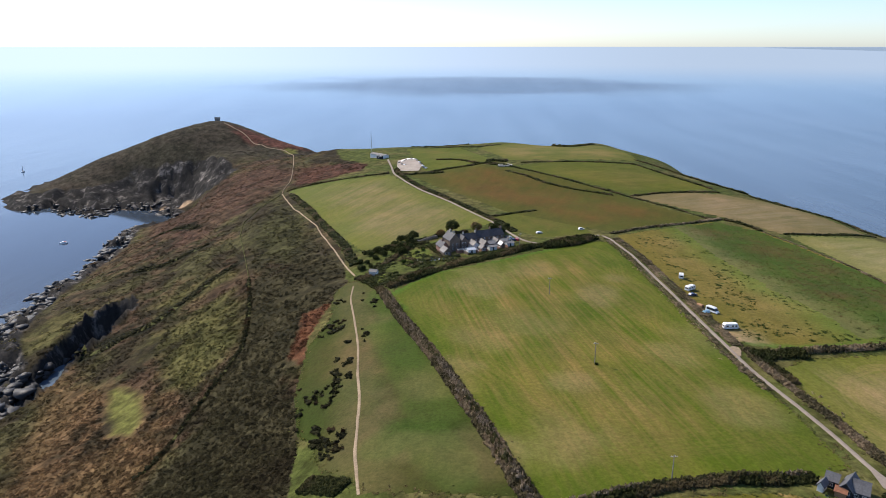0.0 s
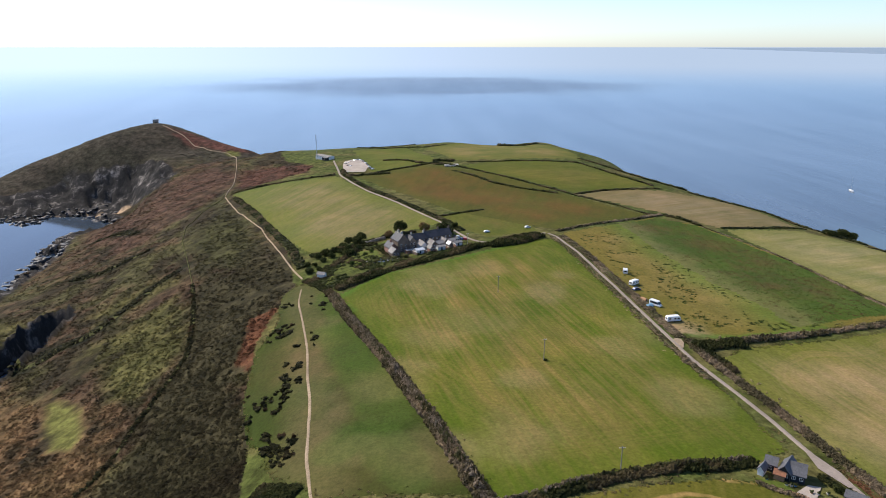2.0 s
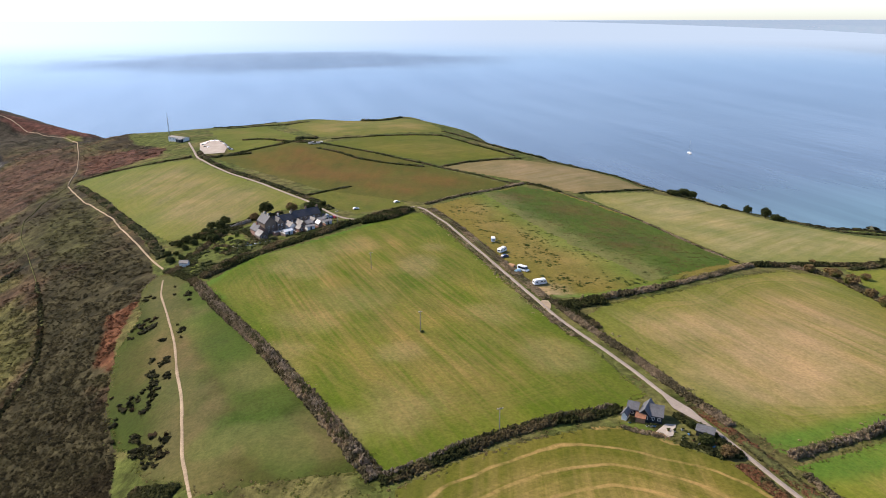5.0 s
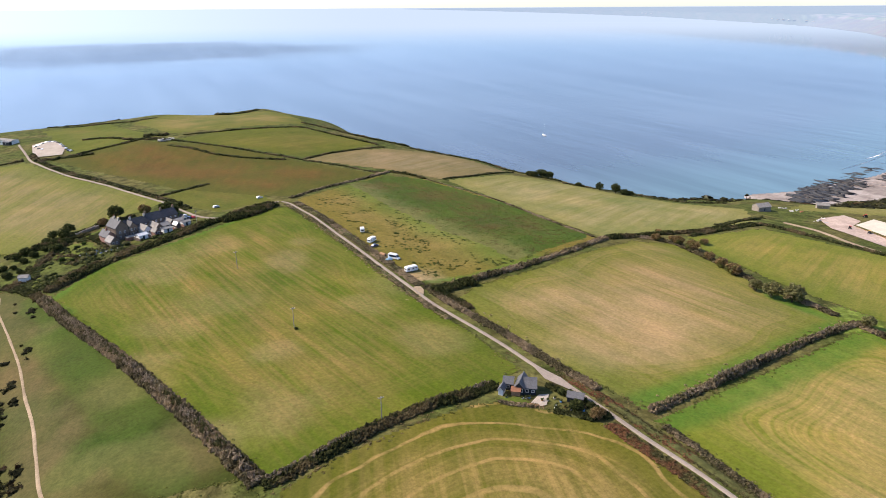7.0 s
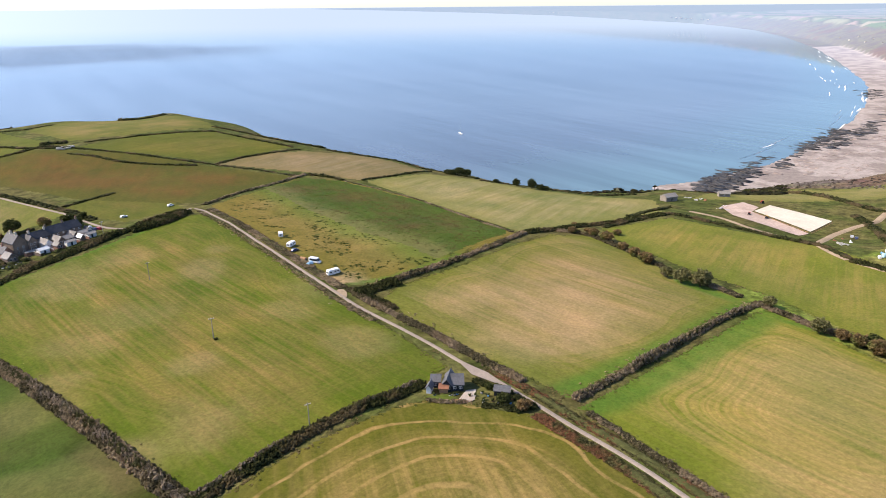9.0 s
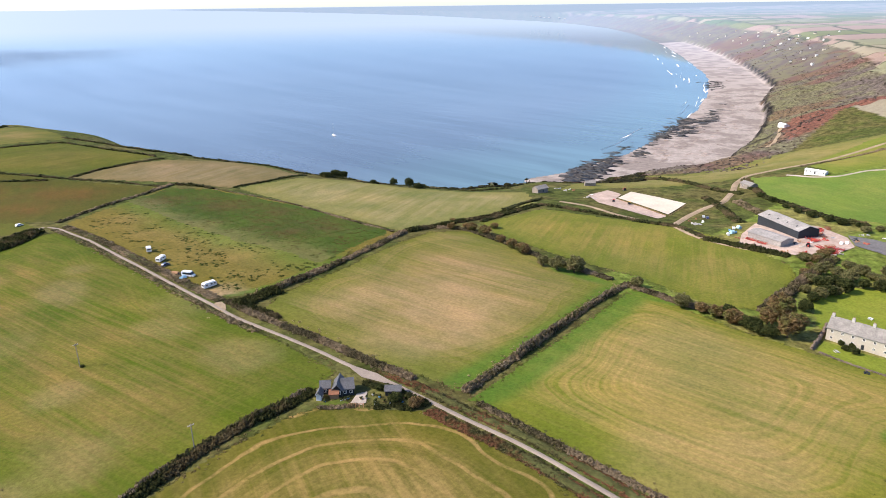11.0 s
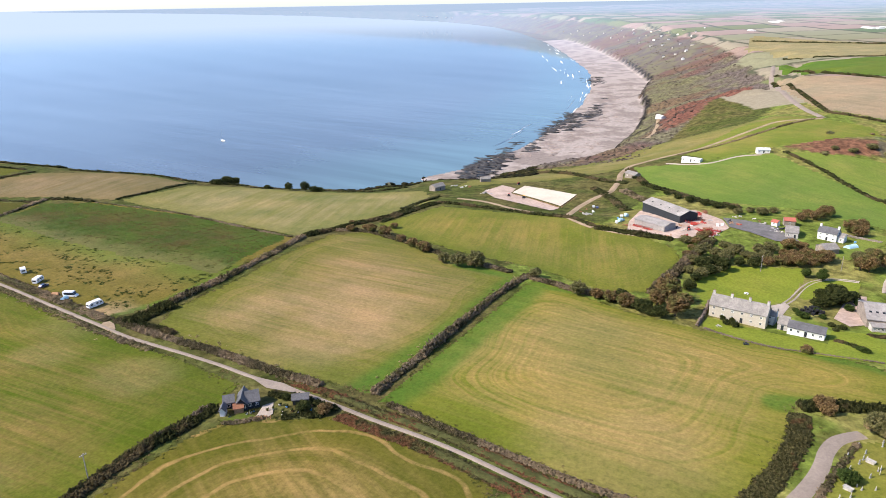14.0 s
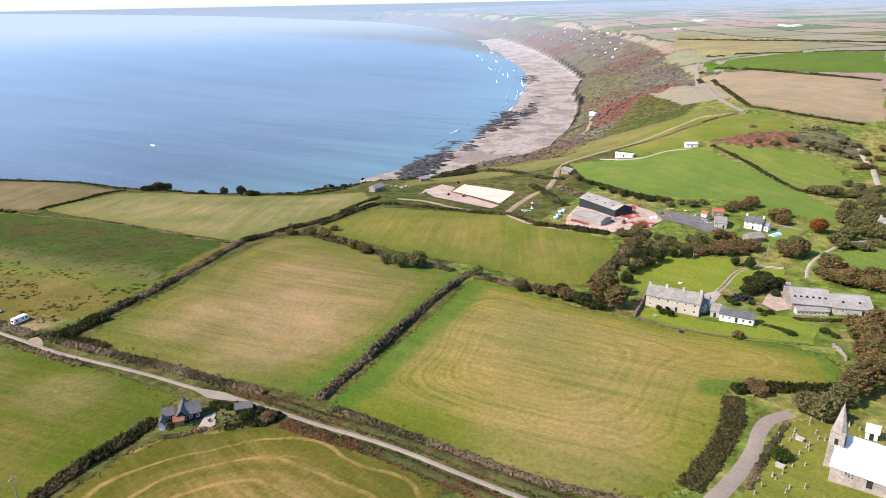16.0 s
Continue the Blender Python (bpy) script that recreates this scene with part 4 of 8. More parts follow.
# the sea
def sea_mat(name, glow):
    m, n, l, b = mat(name, 0.1, 0.5)
    b.inputs["IOR"].default_value = 1.33
    p = place(n)

    def stretched(scale, turn):
        k = n.new("ShaderNodeMapping")
        k.inputs["Scale"].default_value, k.inputs["Rotation"].default_value = scale, (0, 0, radians(turn))
        l.new(p, k.inputs["Vector"])
        return k.outputs["Vector"]

    deep = ramp(n, l, noise_node(n, l, 0.0016, 4, 0.55, p), [(0.35, (0.085, 0.118, 0.15)), (0.7, (0.11, 0.145, 0.178))])
    shallow = n.new("ShaderNodeAttribute")
    shallow.attribute_name = "shallow"
    c = mix(n, l, "MIX", shallow.outputs["Fac"], deep, (0.11, 0.2, 0.22))
    # the cliff's shade and dark reflection, put into the cove water's colour
    shade_mask = n.new("ShaderNodeAttribute")
    shade_mask.attribute_name = "cliff_shade"
    c = mix(n, l, "MIX", shade_mask.outputs["Fac"], c, (0.035, 0.055, 0.08))
    swell = noise_node(n, l, 0.012, 4, 0.6, stretched((1, 0.12, 1), -62))
    c = mix(n, l, "MULTIPLY", 1.0, c, ramp(n, l, swell, [(0.38, tone(0.84)), (0.62, tone(1.16))]))
    l.new(c, b.inputs["Base Color"])
    wave = n.new("ShaderNodeBump")
    wind = n.new("ShaderNodeAttribute")
    wind.attribute_name = "wind"
    l.new(wind.outputs["Fac"], wave.inputs["Strength"])
    wave.inputs["Distance"].default_value = 1.1
    l.new(noise_node(n, l, 0.03, 3, 0.5, stretched((1, 0.2, 1), -65)), wave.inputs["Height"])
    l.new(wave.outputs["Normal"], b.inputs["Normal"])
    gloss = n.new("ShaderNodeMath")
    gloss.operation = "MULTIPLY_ADD"
    l.new(wind.outputs["Fac"], gloss.inputs[0])
    gloss.inputs[1].default_value, gloss.inputs[2].default_value = 0.16, 0.06
    l.new(gloss.outputs[0], b.inputs["Roughness"])
    # horizon haze and sky sheen of the far sea, mixed in as emission
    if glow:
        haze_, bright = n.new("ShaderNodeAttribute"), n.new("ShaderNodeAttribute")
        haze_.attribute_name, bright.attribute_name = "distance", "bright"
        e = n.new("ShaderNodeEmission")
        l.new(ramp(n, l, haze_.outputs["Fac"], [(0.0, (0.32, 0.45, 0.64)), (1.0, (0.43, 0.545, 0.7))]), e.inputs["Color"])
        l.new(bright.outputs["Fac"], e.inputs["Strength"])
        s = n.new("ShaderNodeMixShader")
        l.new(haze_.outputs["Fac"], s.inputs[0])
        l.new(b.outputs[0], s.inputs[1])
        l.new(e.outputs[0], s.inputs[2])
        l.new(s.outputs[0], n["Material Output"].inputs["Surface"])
    return m


st = np.radians(np.concatenate([np.arange(-180, -45, 3), np.arange(-45, 100, 0.5), np.arange(100, 180, 3)]))
sr = np.concatenate([[150, 250], 350 * 1.03 ** np.arange(0, 130), 16500 * 1.15 ** np.arange(0, 40)])
SRR, STT = np.meshgrid(sr, st, indexing="ij")
ox, oy = (SRR * np.sin(STT)).ravel(), (SRR * np.cos(STT)).ravel()
sx, sy, sz = nearer(ox, oy, np.zeros(SRR.size))
ns = len(st)
# a breeze has ruffled one long patch of the open water
turn_, dist_ = np.degrees(np.arctan2(ox, oy)), np.hypot(ox, oy)
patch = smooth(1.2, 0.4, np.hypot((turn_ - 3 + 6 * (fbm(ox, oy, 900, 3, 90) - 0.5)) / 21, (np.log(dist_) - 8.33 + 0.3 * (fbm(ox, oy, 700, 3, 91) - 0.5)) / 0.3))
breeze = (0.22 + 0.6 * fbm(ox, oy, 500, 3, 92)) * (0.03 + 0.97 * smooth(3000, 600, dist_)) + 1.2 * patch
breeze = breeze * (1 - 0.92 * smooth(190, 110, np.hypot(ox + 430, oy - 800)))
shallow = smooth(320, 20, line_distance(ox, oy, WATER_EDGE)) * 0.8
# where the water's colour is darkened for the shade below the headland
cliff_shade = smooth(330, 170, np.hypot(ox + 420, oy - 740) + 60 * (fbm(ox, oy, 80, 3, 94) - 0.5))
lean = np.radians(0.6 + 1.7 * smooth(900, 2600, dist_))
up = np.stack([-ox / dist_ * np.sin(lean), -oy / dist_ * np.sin(lean), np.cos(lean)], 1)
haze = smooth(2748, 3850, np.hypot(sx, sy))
# sun-side brightness and the ruffled patch's darker tone, for the far sea's glow
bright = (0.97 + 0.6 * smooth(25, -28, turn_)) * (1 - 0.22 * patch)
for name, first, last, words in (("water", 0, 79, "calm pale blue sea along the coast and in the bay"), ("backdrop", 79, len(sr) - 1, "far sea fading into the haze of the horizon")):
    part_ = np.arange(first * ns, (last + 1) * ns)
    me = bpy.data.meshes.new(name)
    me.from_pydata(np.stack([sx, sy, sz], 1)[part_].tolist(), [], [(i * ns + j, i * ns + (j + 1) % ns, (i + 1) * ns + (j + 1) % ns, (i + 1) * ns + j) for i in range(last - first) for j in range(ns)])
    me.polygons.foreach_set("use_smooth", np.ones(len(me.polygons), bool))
    for layer, values in (("wind", breeze), ("shallow", shallow), ("distance", haze), ("bright", bright), ("cliff_shade", cliff_shade)):
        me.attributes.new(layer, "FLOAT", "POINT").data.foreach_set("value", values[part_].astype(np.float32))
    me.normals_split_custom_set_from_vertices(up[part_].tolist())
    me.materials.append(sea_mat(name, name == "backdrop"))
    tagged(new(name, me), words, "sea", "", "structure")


# ---- lanes, tracks and hedges
def resample(line, step):
    pts = np.array(line, float)
    seg = np.hypot(*np.diff(pts, axis=0).T)
    s = np.concatenate([[0], np.cumsum(seg)])
    t = np.linspace(0, s[-1], max(2, int(s[-1] / step)))
    k = max(1, int(6 / step))
    out = np.stack([np.interp(t, s, pts[:, 0]), np.interp(t, s, pts[:, 1])], 1)
    pad = np.concatenate([np.repeat(out[:1], k, 0), out, np.repeat(out[-1:], k, 0)])
    win = np.ones(2 * k + 1) / (2 * k + 1)
    return np.stack([np.convolve(pad[:, 0], win, "valid"), np.convolve(pad[:, 1], win, "valid")], 1)


def ribbon(name, line, width, material, lift, label, wobble=0.0, step=2.0):
    """A lane or path draped over the land."""
    c = resample(line, step)
    d = np.gradient(c, axis=0)
    d = d / np.maximum(np.hypot(d[:, 0], d[:, 1]), 1e-6)[:, None]
    side = np.stack([d[:, 1], -d[:, 0]], 1)
    cols = 5
    rows = []
    for k in range(cols):
        w = (k / (cols - 1) - 0.5) * width
        w = w * (1 + wobble * (fbm(c[:, 0], c[:, 1], 9, 3, 40 + k) - 0.5) * 2)
        rows.append(c + side * (w[:, None] if np.ndim(w) else w))
    pts = np.stack(rows, 1).reshape(-1, 2)
    z = relief(pts[:, 0], pts[:, 1])[0].reshape(-1, cols)
    z = np.maximum(z, z.mean(1, keepdims=True) - 0.1) + lift
    z[:, 0] -= lift + 0.1
    z[:, -1] -= lift + 0.1
    me = bpy.data.meshes.new(name)
    x, y, z = nearer(pts[:, 0], pts[:, 1], z.ravel())
    n_ = len(c)
    f = [(i * cols + k, i * cols + k + 1, (i + 1) * cols + k + 1, (i + 1) * cols + k) for i in range(n_ - 1) for k in range(cols - 1)]
    me.from_pydata(np.stack([x, y, z], 1).tolist(), [], f)
    me.polygons.foreach_set("use_smooth", np.ones(len(f), bool))
    me.materials.append(material)
    return tagged(new(name, me), label, name.split("_")[0], "", "structure")


ribbon("road", ROAD_A, 2.3, ASPHALT, 0.3, "narrow grey lane between the fields to the car park")
ribbon("road", ROAD_B, 2.1, ASPHALT, 0.25, "narrow grey lane running straight between hedges")
ribbon("road", CHURCH_LANE, 4.6, ASPHALT, 0.2, "pale asphalt lane beside the churchyard")
ribbon("footpath", FOOTPATH, 1.1, EARTH, 0.12, "trodden bare-earth footpath over the pasture", 0.35)
ribbon("footpath", TRACK_WEST, 1.1, EARTH, 0.4, "pale earth track along the field's edge", 0.3)
ribbon("footpath", CHAPEL_PATH, 1.1, EARTH, 0.7, "pale earth path up to the chapel", 0.3)
ribbon("footpath", HEATH_PATH, 0.7, BANK, 0.5, "faint earth path through the heath", 0.4)


# ---- plants
def blob_templates(count, level, rough, seed):
    """Lumpy clumps of foliage, one metre across."""
    out = []
    for k in range(count):
        bm = bmesh.new()
        bmesh.ops.create_icosphere(bm, subdivisions=level, radius=0.5)
        for v in bm.verts:
            d = 1 + rough * (noise.noise(v.co * 3.1 + Vector((k * 7.3 + seed, 0, 0))) + 0.6 * noise.noise(v.co * 8.0 + Vector((0, k * 3.1, seed))))
            v.co = v.co * max(0.4, d)
        bm.verts.ensure_lookup_table()
        out.append((np.array([v.co[:] for v in bm.verts]), np.array([[v.index for v in f.verts] for f in bm.faces])))
        bm.free()
    return out


def spray_templates(count, leaves, size, seed, core=None):
    """Loose sprays of leaves, one metre across, some round a solid heart."""
    rng = np.random.RandomState(seed)
    out = []
    for k in range(count):
        d = rng.normal(0, 1, (leaves, 3))
        d[:, 2] = np.abs(d[:, 2]) * np.where(rng.rand(leaves) < 0.8, 1, -1)
        d = d / np.linalg.norm(d, axis=1)[:, None]
        mid = d * (0.34 + 0.2 * rng.rand(leaves))[:, None]
        e1 = np.cross(d + rng.normal(0, 0.35, (leaves, 3)), rng.normal(0, 1, (leaves, 3)))
        e1 = e1 / np.linalg.norm(e1, axis=1)[:, None]
        e2 = np.cross(d, e1) + 0.5 * d
        s = size * (0.6 + 0.8 * rng.rand(leaves))[:, None]
        v = np.stack([mid - e1 * s * 0.6 - e2 * s * 0.4, mid + e1 * s * 0.6 - e2 * s * 0.4, mid + e2 * s * 0.7], 1).reshape(-1, 3)
        f = np.arange(leaves * 3).reshape(-1, 3)
        if core:
            cv, cf = core[k % len(core)]
            v, f = np.concatenate([cv * 0.74, v]), np.concatenate([cf, f + len(cv)])
        out.append((v, f))
    return out


FINE, COARSE = blob_templates(10, 2, 1.15, 1), blob_templates(14, 1, 1.2, 9)
SPRAY, BUSHY = spray_templates(14, 14, 0.34, 21), spray_templates(14, 10, 0.36, 22, COARSE)


class Clumps:
    """Gathers many clumps into one mesh."""

    def __init__(self, seed):
        self.rng, self.v, self.f, self.n = np.random.RandomState(seed), [], [], 0

    def add(self, x, y, z, wide, tall, kinds=FINE):
        v, f = kinds[self.rng.randint(len(kinds))]
        a = self.rng.rand() * 6.283
        c, s = math.cos(a), math.sin(a)
        q = np.stack([(v[:, 0] * c - v[:, 1] * s) * wide + x, (v[:, 0] * s + v[:, 1] * c) * wide * (0.8 + 0.4 * self.rng.rand()) + y, v[:, 2] * tall + z], 1)
        self.v.append(q)
        self.f.append(f + self.n)
        self.n += len(v)

    def mesh(self, name, material, far=True, tint=None):
        v, f = np.concatenate(self.v), np.concatenate(self.f)
        if far:
            v = np.stack(nearer(v[:, 0], v[:, 1], v[:, 2]), 1)
        me = bpy.data.meshes.new(name)
        me.vertices.add(len(v))
        me.vertices.foreach_set("co", v.ravel().astype(np.float32))
        me.loops.add(f.size)
        me.loops.foreach_set("vertex_index", f.ravel().astype(np.int32))
        me.polygons.add(len(f))
        me.polygons.foreach_set("loop_start", np.arange(0, f.size, 3, dtype=np.int32))
        me.update(calc_edges=True)
        me.materials.append(material)
        if tint is not None:
            size = [len(q) for q in self.v]
            mid = np.array([q.mean(0)[:2] for q in self.v])
            t = tint(mid[:, 0], mid[:, 1]) * (0.65 + 0.7 * self.rng.rand(len(mid)))[:, None]
            t = np.repeat(np.c_[t, np.ones(len(t))], size, 0)
            me.attributes.new("tint", "FLOAT_COLOR", "POINT").data.foreach_set("color", t.ravel().astype(np.float32))
        return me


hedge_seed = [100]


def hedge(line, wide, tall, material=GREEN_HEDGE, label="dense green field hedge along a bank", gaps=0.0, step=None):
    """A field hedge: an uneven row of clumps over a low bank."""
    hedge_seed[0] += 1
    c = Clumps(hedge_seed[0])
    far = np.hypot(*np.mean(np.array(line), 0))
    step = step or (0.62 if far < 260 else 0.95 if far < 450 else 1.9)
    kinds = BUSHY if far < 420 else COARSE
    tall = tall * 0.78
    pts = resample(line, step)
    side = np.gradient(pts, axis=0)
    side = np.stack([side[:, 1], -side[:, 0]], 1) / np.maximum(np.hypot(side[:, 0], side[:, 1]), 1e-6)[:, None]
    bulk = fbm(pts[:, 0], pts[:, 1], 16, 3, 60)
    rows = max(2, int(round(wide / (0.85 if far < 300 else 1.2))))
    for k in range(len(pts)):
        if c.rng.rand() < gaps:
            continue
        for r in range(rows):
            o = ((r + 0.5) / rows - 0.5) * wide * 0.8 + c.rng.normal(0, 0.3)
            x, y = pts[k] + side[k] * o
            h = tall * (0.25 + 1.5 * bulk[k]) * (0.75 + 0.5 * c.rng.rand()) * (1 - 0.35 * abs(o) / (wide * 0.5 + 0.3))
            w = (wide / rows) * (0.6 + 1.1 * c.rng.rand()) + 0.3 + step * 0.35
            c.add(x, y, 0.0, w, h * (1.5 if kinds is BUSHY else 1.0), kinds)
            c.v[-1] = np.c_[c.v[-1], np.full(len(c.v[-1]), h)]
    cx = np.array([q[:, 0].mean() for q in c.v])
    cy = np.array([q[:, 1].mean() for q in c.v])
    cz = relief(cx, cy)[0]
    c.v = [np.c_[q[:, :2], q[:, 2] + g + q[0, 3] * 0.28] for q, g in zip(c.v, cz)]
    h = new("hedge")
    foliage = new("foliage", c.mesh("foliage", material))
    foliage.parent = h
    # the earth bank that it grows on
    spine = resample(line, 3.0)
    d = np.gradient(spine, axis=0)
    d = np.stack([d[:, 1], -d[:, 0]], 1) / np.maximum(np.hypot(d[:, 0], d[:, 1]), 1e-6)[:, None]
    rows_ = [(spine + d * wide * o * (0.85 + 0.4 * fbm(spine[:, :1], spine[:, 1:], 7, 2, 61)), up) for o, up in ((-0.55, -0.3), (-0.25, 0.3), (0.0, 0.42), (0.25, 0.3), (0.55, -0.3))]
    bank = [np.stack(nearer(q[:, 0], q[:, 1], relief(q[:, 0], q[:, 1])[0] + up), 1) for q, up in rows_]
    k = len(spine)
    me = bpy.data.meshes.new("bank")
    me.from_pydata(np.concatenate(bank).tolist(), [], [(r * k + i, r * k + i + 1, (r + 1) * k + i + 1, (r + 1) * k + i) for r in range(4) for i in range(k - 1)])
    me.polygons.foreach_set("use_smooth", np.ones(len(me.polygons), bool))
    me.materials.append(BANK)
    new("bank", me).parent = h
    return tagged(h, label, "hedge", "field hedges")


def offset_line(line, by, a=0.0, b=1.0):
    """A line beside another, from share a to share b of it."""
    p = resample(line, 4.0)
    p = p[int(a * len(p)):max(2, int(b * len(p)))]
    d = np.gradient(p, axis=0)
    d = d / np.maximum(np.hypot(d[:, 0], d[:, 1]), 1e-6)[:, None]
    return [tuple(q) for q in p + np.stack([d[:, 1], -d[:, 0]], 1) * by]


SCRUB, BROWN_BANK = "tangled brown and green hedge bank", "low brown hedge bank of dead bracken beside the lane"
hedge(HEDGE_WEST, 5.5, 2.4, DRY_HEDGE, "overgrown dry hedge bank of brambles and bracken between two fields")
hedge([(23.0, 142.3), (29.8, 143.4), (43.0, 147.2), (59.1, 151.4), (72.5, 154.3), (90.9, 154.5), (100.3, 157.3)], 4.5, 2.0, GREEN_HEDGE, "thick green hedge below the big field")
hedge(offset_line(HEDGE_SOUTH, -1.3), 2.2, 2.5, BRACKEN, "pale dead grass and bracken on the field side of a hedge", 0.2)
hedge(HEDGE_WEST, 2.6, 3.1, BRACKEN, "pale dead bracken along the crest of a field bank", 0.3)
hedge([(264, 143.4), (235.2, 141.2), (202.7, 136.0), (158.3, 127.8), (132, 123.2)], 1.6, 2.9, BRACKEN, "pale dead growth along the top of a clipped hedge", 0.35)
hedge([(-47.7, 356.1), (-40.0, 344.1), (-29.7, 321.5)], 5, 2.2)
hedge([(-28.7, 327.9), (-15.9, 339.4), (0.9, 354.6), (22.3, 368.4), (39.2, 380.2), (54.1, 392.6), (68.6, 397.1), (92.4, 408.7)], 7.0, 2.6, GREEN_HEDGE, "dark green hedge between the gardens and the big field")
hedge(offset_line(ROAD_B, 2.9, 0.025, 0.507), 2.4, 0.7, DRY_HEDGE, BROWN_BANK, 0.2)
hedge(offset_line(ROAD_B, -4.4, 0.025, 0.425), 5.0, 0.8, DRY_HEDGE, BROWN_BANK)
hedge(offset_line(ROAD_B, -4.0, 0.62, 1.0), 4.4, 0.5, VERGE_MIX, "low rough verge of grass and bracken beside the lane")
hedge(offset_line(ROAD_B, 4.2, 0.69, 1.0), 4.6, 0.7, VERGE_MIX, "low reddish verge of bracken and brambles beside the lane")
hedge(offset_line(ROAD_B, -6.2, 0.415, 0.665), 4.2, 1.3, DRY_HEDGE, SCRUB)
hedge([(119.5, 231.5), (121.8, 222.0), (122.8, 212.0)], 5.0, 1.6, GREEN_HEDGE, "dark scrub at the field corner beside the lane")
hedge([(-42, 172), (-33, 166), (-27, 160)], 8.0, 1.6, GREEN_HEDGE, "dark bramble thicket beside the footpath")
for band in GORSE_BANDS:
    hedge(band, 9.0, 1.8, GORSE_LINE, "band of tall dark gorse on the slope", 0.15, 2.0)
hedge([(129.2, 116.4), (128.7, 102.5), (126.9, 84.2), (126.5, 69.8), (125.5, 55.5), (125.9, 43.1), (128.0, 33.1), (127.7, 24.2)], 2.4, 1.1, DRY_HEDGE, "thin dark hedge bank between hay field and lane")
hedge([(123.9, 238.7), (137.7, 240.2), (170.9, 247.6), (211.3, 260.1), (247.9, 278.2)], 3.6, 2.0, DRY_HEDGE, "dark green hedge below the camping field")
hedge([(247.9, 278.2), (283.3, 279.7), (317.1, 276.7), (373.7, 279.7)], 6.0, 2.4, GREEN_HEDGE, "thick dark hedge above the bay fields")
hedge([(227.8, 468.4), (240.2, 427.5), (245.8, 389.9), (242.3, 326.9), (241.8, 280.8)], 2.0, 0.8, DRY_HEDGE, "low dry hedge bank beside the crop")
hedge([(108.7, 425.5), (145.3, 456.3), (199.9, 493.5), (211.4, 500.1)], 4.0, 2.0, DRY_HEDGE, "dry hedge bank above the camping field")
hedge([(211.4, 500.1), (221.7, 487.0), (227.8, 468.4)], 4.0, 2.2)
hedge([(240.6, 464.7), (276.2, 474.4), (326.7, 494.8)], 3.0, 1.6)
hedge([(-32.3, 653.0), (2.4, 673.1), (34.7, 690.6), (47.4, 700.1)], 4.0, 1.8)
hedge([(47.4, 700.1), (75.3, 666.3), (110.7, 621.2), (158.0, 559.6), (183.5, 528.9), (200.7, 497.8)], 3.6, 1.6)
hedge([(159.3, 564.1), (185.6, 581.6), (248.2, 599.5)], 3.6, 1.8)
hedge([(79.0, 694.7), (125.3, 697.7), (198.9, 702.1), (221.9, 656.9), (246.4, 609.5)], 3.6, 1.6)
hedge([(-24.9, 832.9), (18.6, 837.8), (43.8, 831.9), (71.7, 853.0)], 3.6, 1.6)
hedge([(140.8, 874.3), (156.4, 858.5), (171.2, 860.2), (196.3, 892.2)], 8.0, 2.6, GREEN_HEDGE, "dark windswept scrub on the skyline")
hedge([(-40.3, 850.8), (-15.7, 848.6), (9.9, 856.0), (34.3, 867.5)], 4.0, 1.6)
hedge([(-7.7, 729.1), (16.5, 726.2), (27.9, 707.5), (50.1, 685.5), (66.8, 679.4)], 4.0, 1.8)
hedge([(208.8, 736.5), (235.1, 696.1), (258.4, 639.3), (284.1, 619.4)], 5.0, 2.2)
hedge([(277.6, 605.2), (305.0, 570.0), (333.8, 533.8), (340.0, 488.9), (355.2, 461.8)], 7.0, 1.8, GREEN_HEDGE, "scrub along the cliff's edge")
hedge([(349.1, 453.8), (379.0, 434.2), (396.5, 403.3), (411.2, 373.6), (452.5, 370.0)], 7.0, 1.8, GREEN_HEDGE, "scrub along the cliff's edge")
hedge([(-155.7, 676.5), (-127.5, 674.2), (-103.9, 670.2), (-52.9, 670.2)], 4.5, 2.2)
hedge([(-147.4, 648.6), (-101.4, 528.8), (-81.6, 476.0), (-63.9, 424.0), (-52.1, 381.7)], 6.0, 2.0, GREEN_HEDGE, SCRUB)
hedge([(-50.3, 401.3), (-29.5, 404.7), (-8.6, 414.9)], 5.0, 2.5)
hedge(offset_line(ROAD_A, -4.2, 0.14, 0.8), 5.0, 1.9, GREEN_HEDGE, "dark hedge beside the lane to the car park")
hedge([(35.9, 480.4), (52.9, 489.8), (70.7, 499.2)], 3.0, 1.8)
hedge([(64.2, 401.9), (78.3, 410.7), (95.1, 417.1)], 5.0, 2.4)
hedge([(-46.1, 659.9), (-27.6, 657.3), (-12.9, 655.8), (1.0, 658.1)], 5.0, 2.0, GREEN_HEDGE, "dark hedge below the car park")
hedge([(44.2, 708.7), (52.4, 707.7), (67.7, 703.3)], 10.0, 2.6, GREEN_HEDGE, "dark thicket at the hedge corner")
hedge([(60.8, 655.8), (80.8, 629.1), (92.1, 603.6), (113.0, 581.2), (143.7, 562.9)], 4.0, 1.6)
hedge([(58.8, 390.3), (71.3, 393.2), (83.2, 400.0), (96.5, 413.5)], 6.0, 3.0, GREEN_HEDGE, "dark overgrown hedge beside the houses")
hedge([(-21.5, 417.2), (-9.1, 424.6), (1.9, 430.5), (17.0, 436.2)], 3.5, 2.2, GREEN_HEDGE, "dark hedge behind the houses")
hedge([(271.0, 277.6), (282.5, 260.5), (276.4, 225.1), (268.7, 196.2), (267.7, 178.0), (263.7, 151.6)], 5.0, 2.2, DRY_HEDGE, SCRUB)
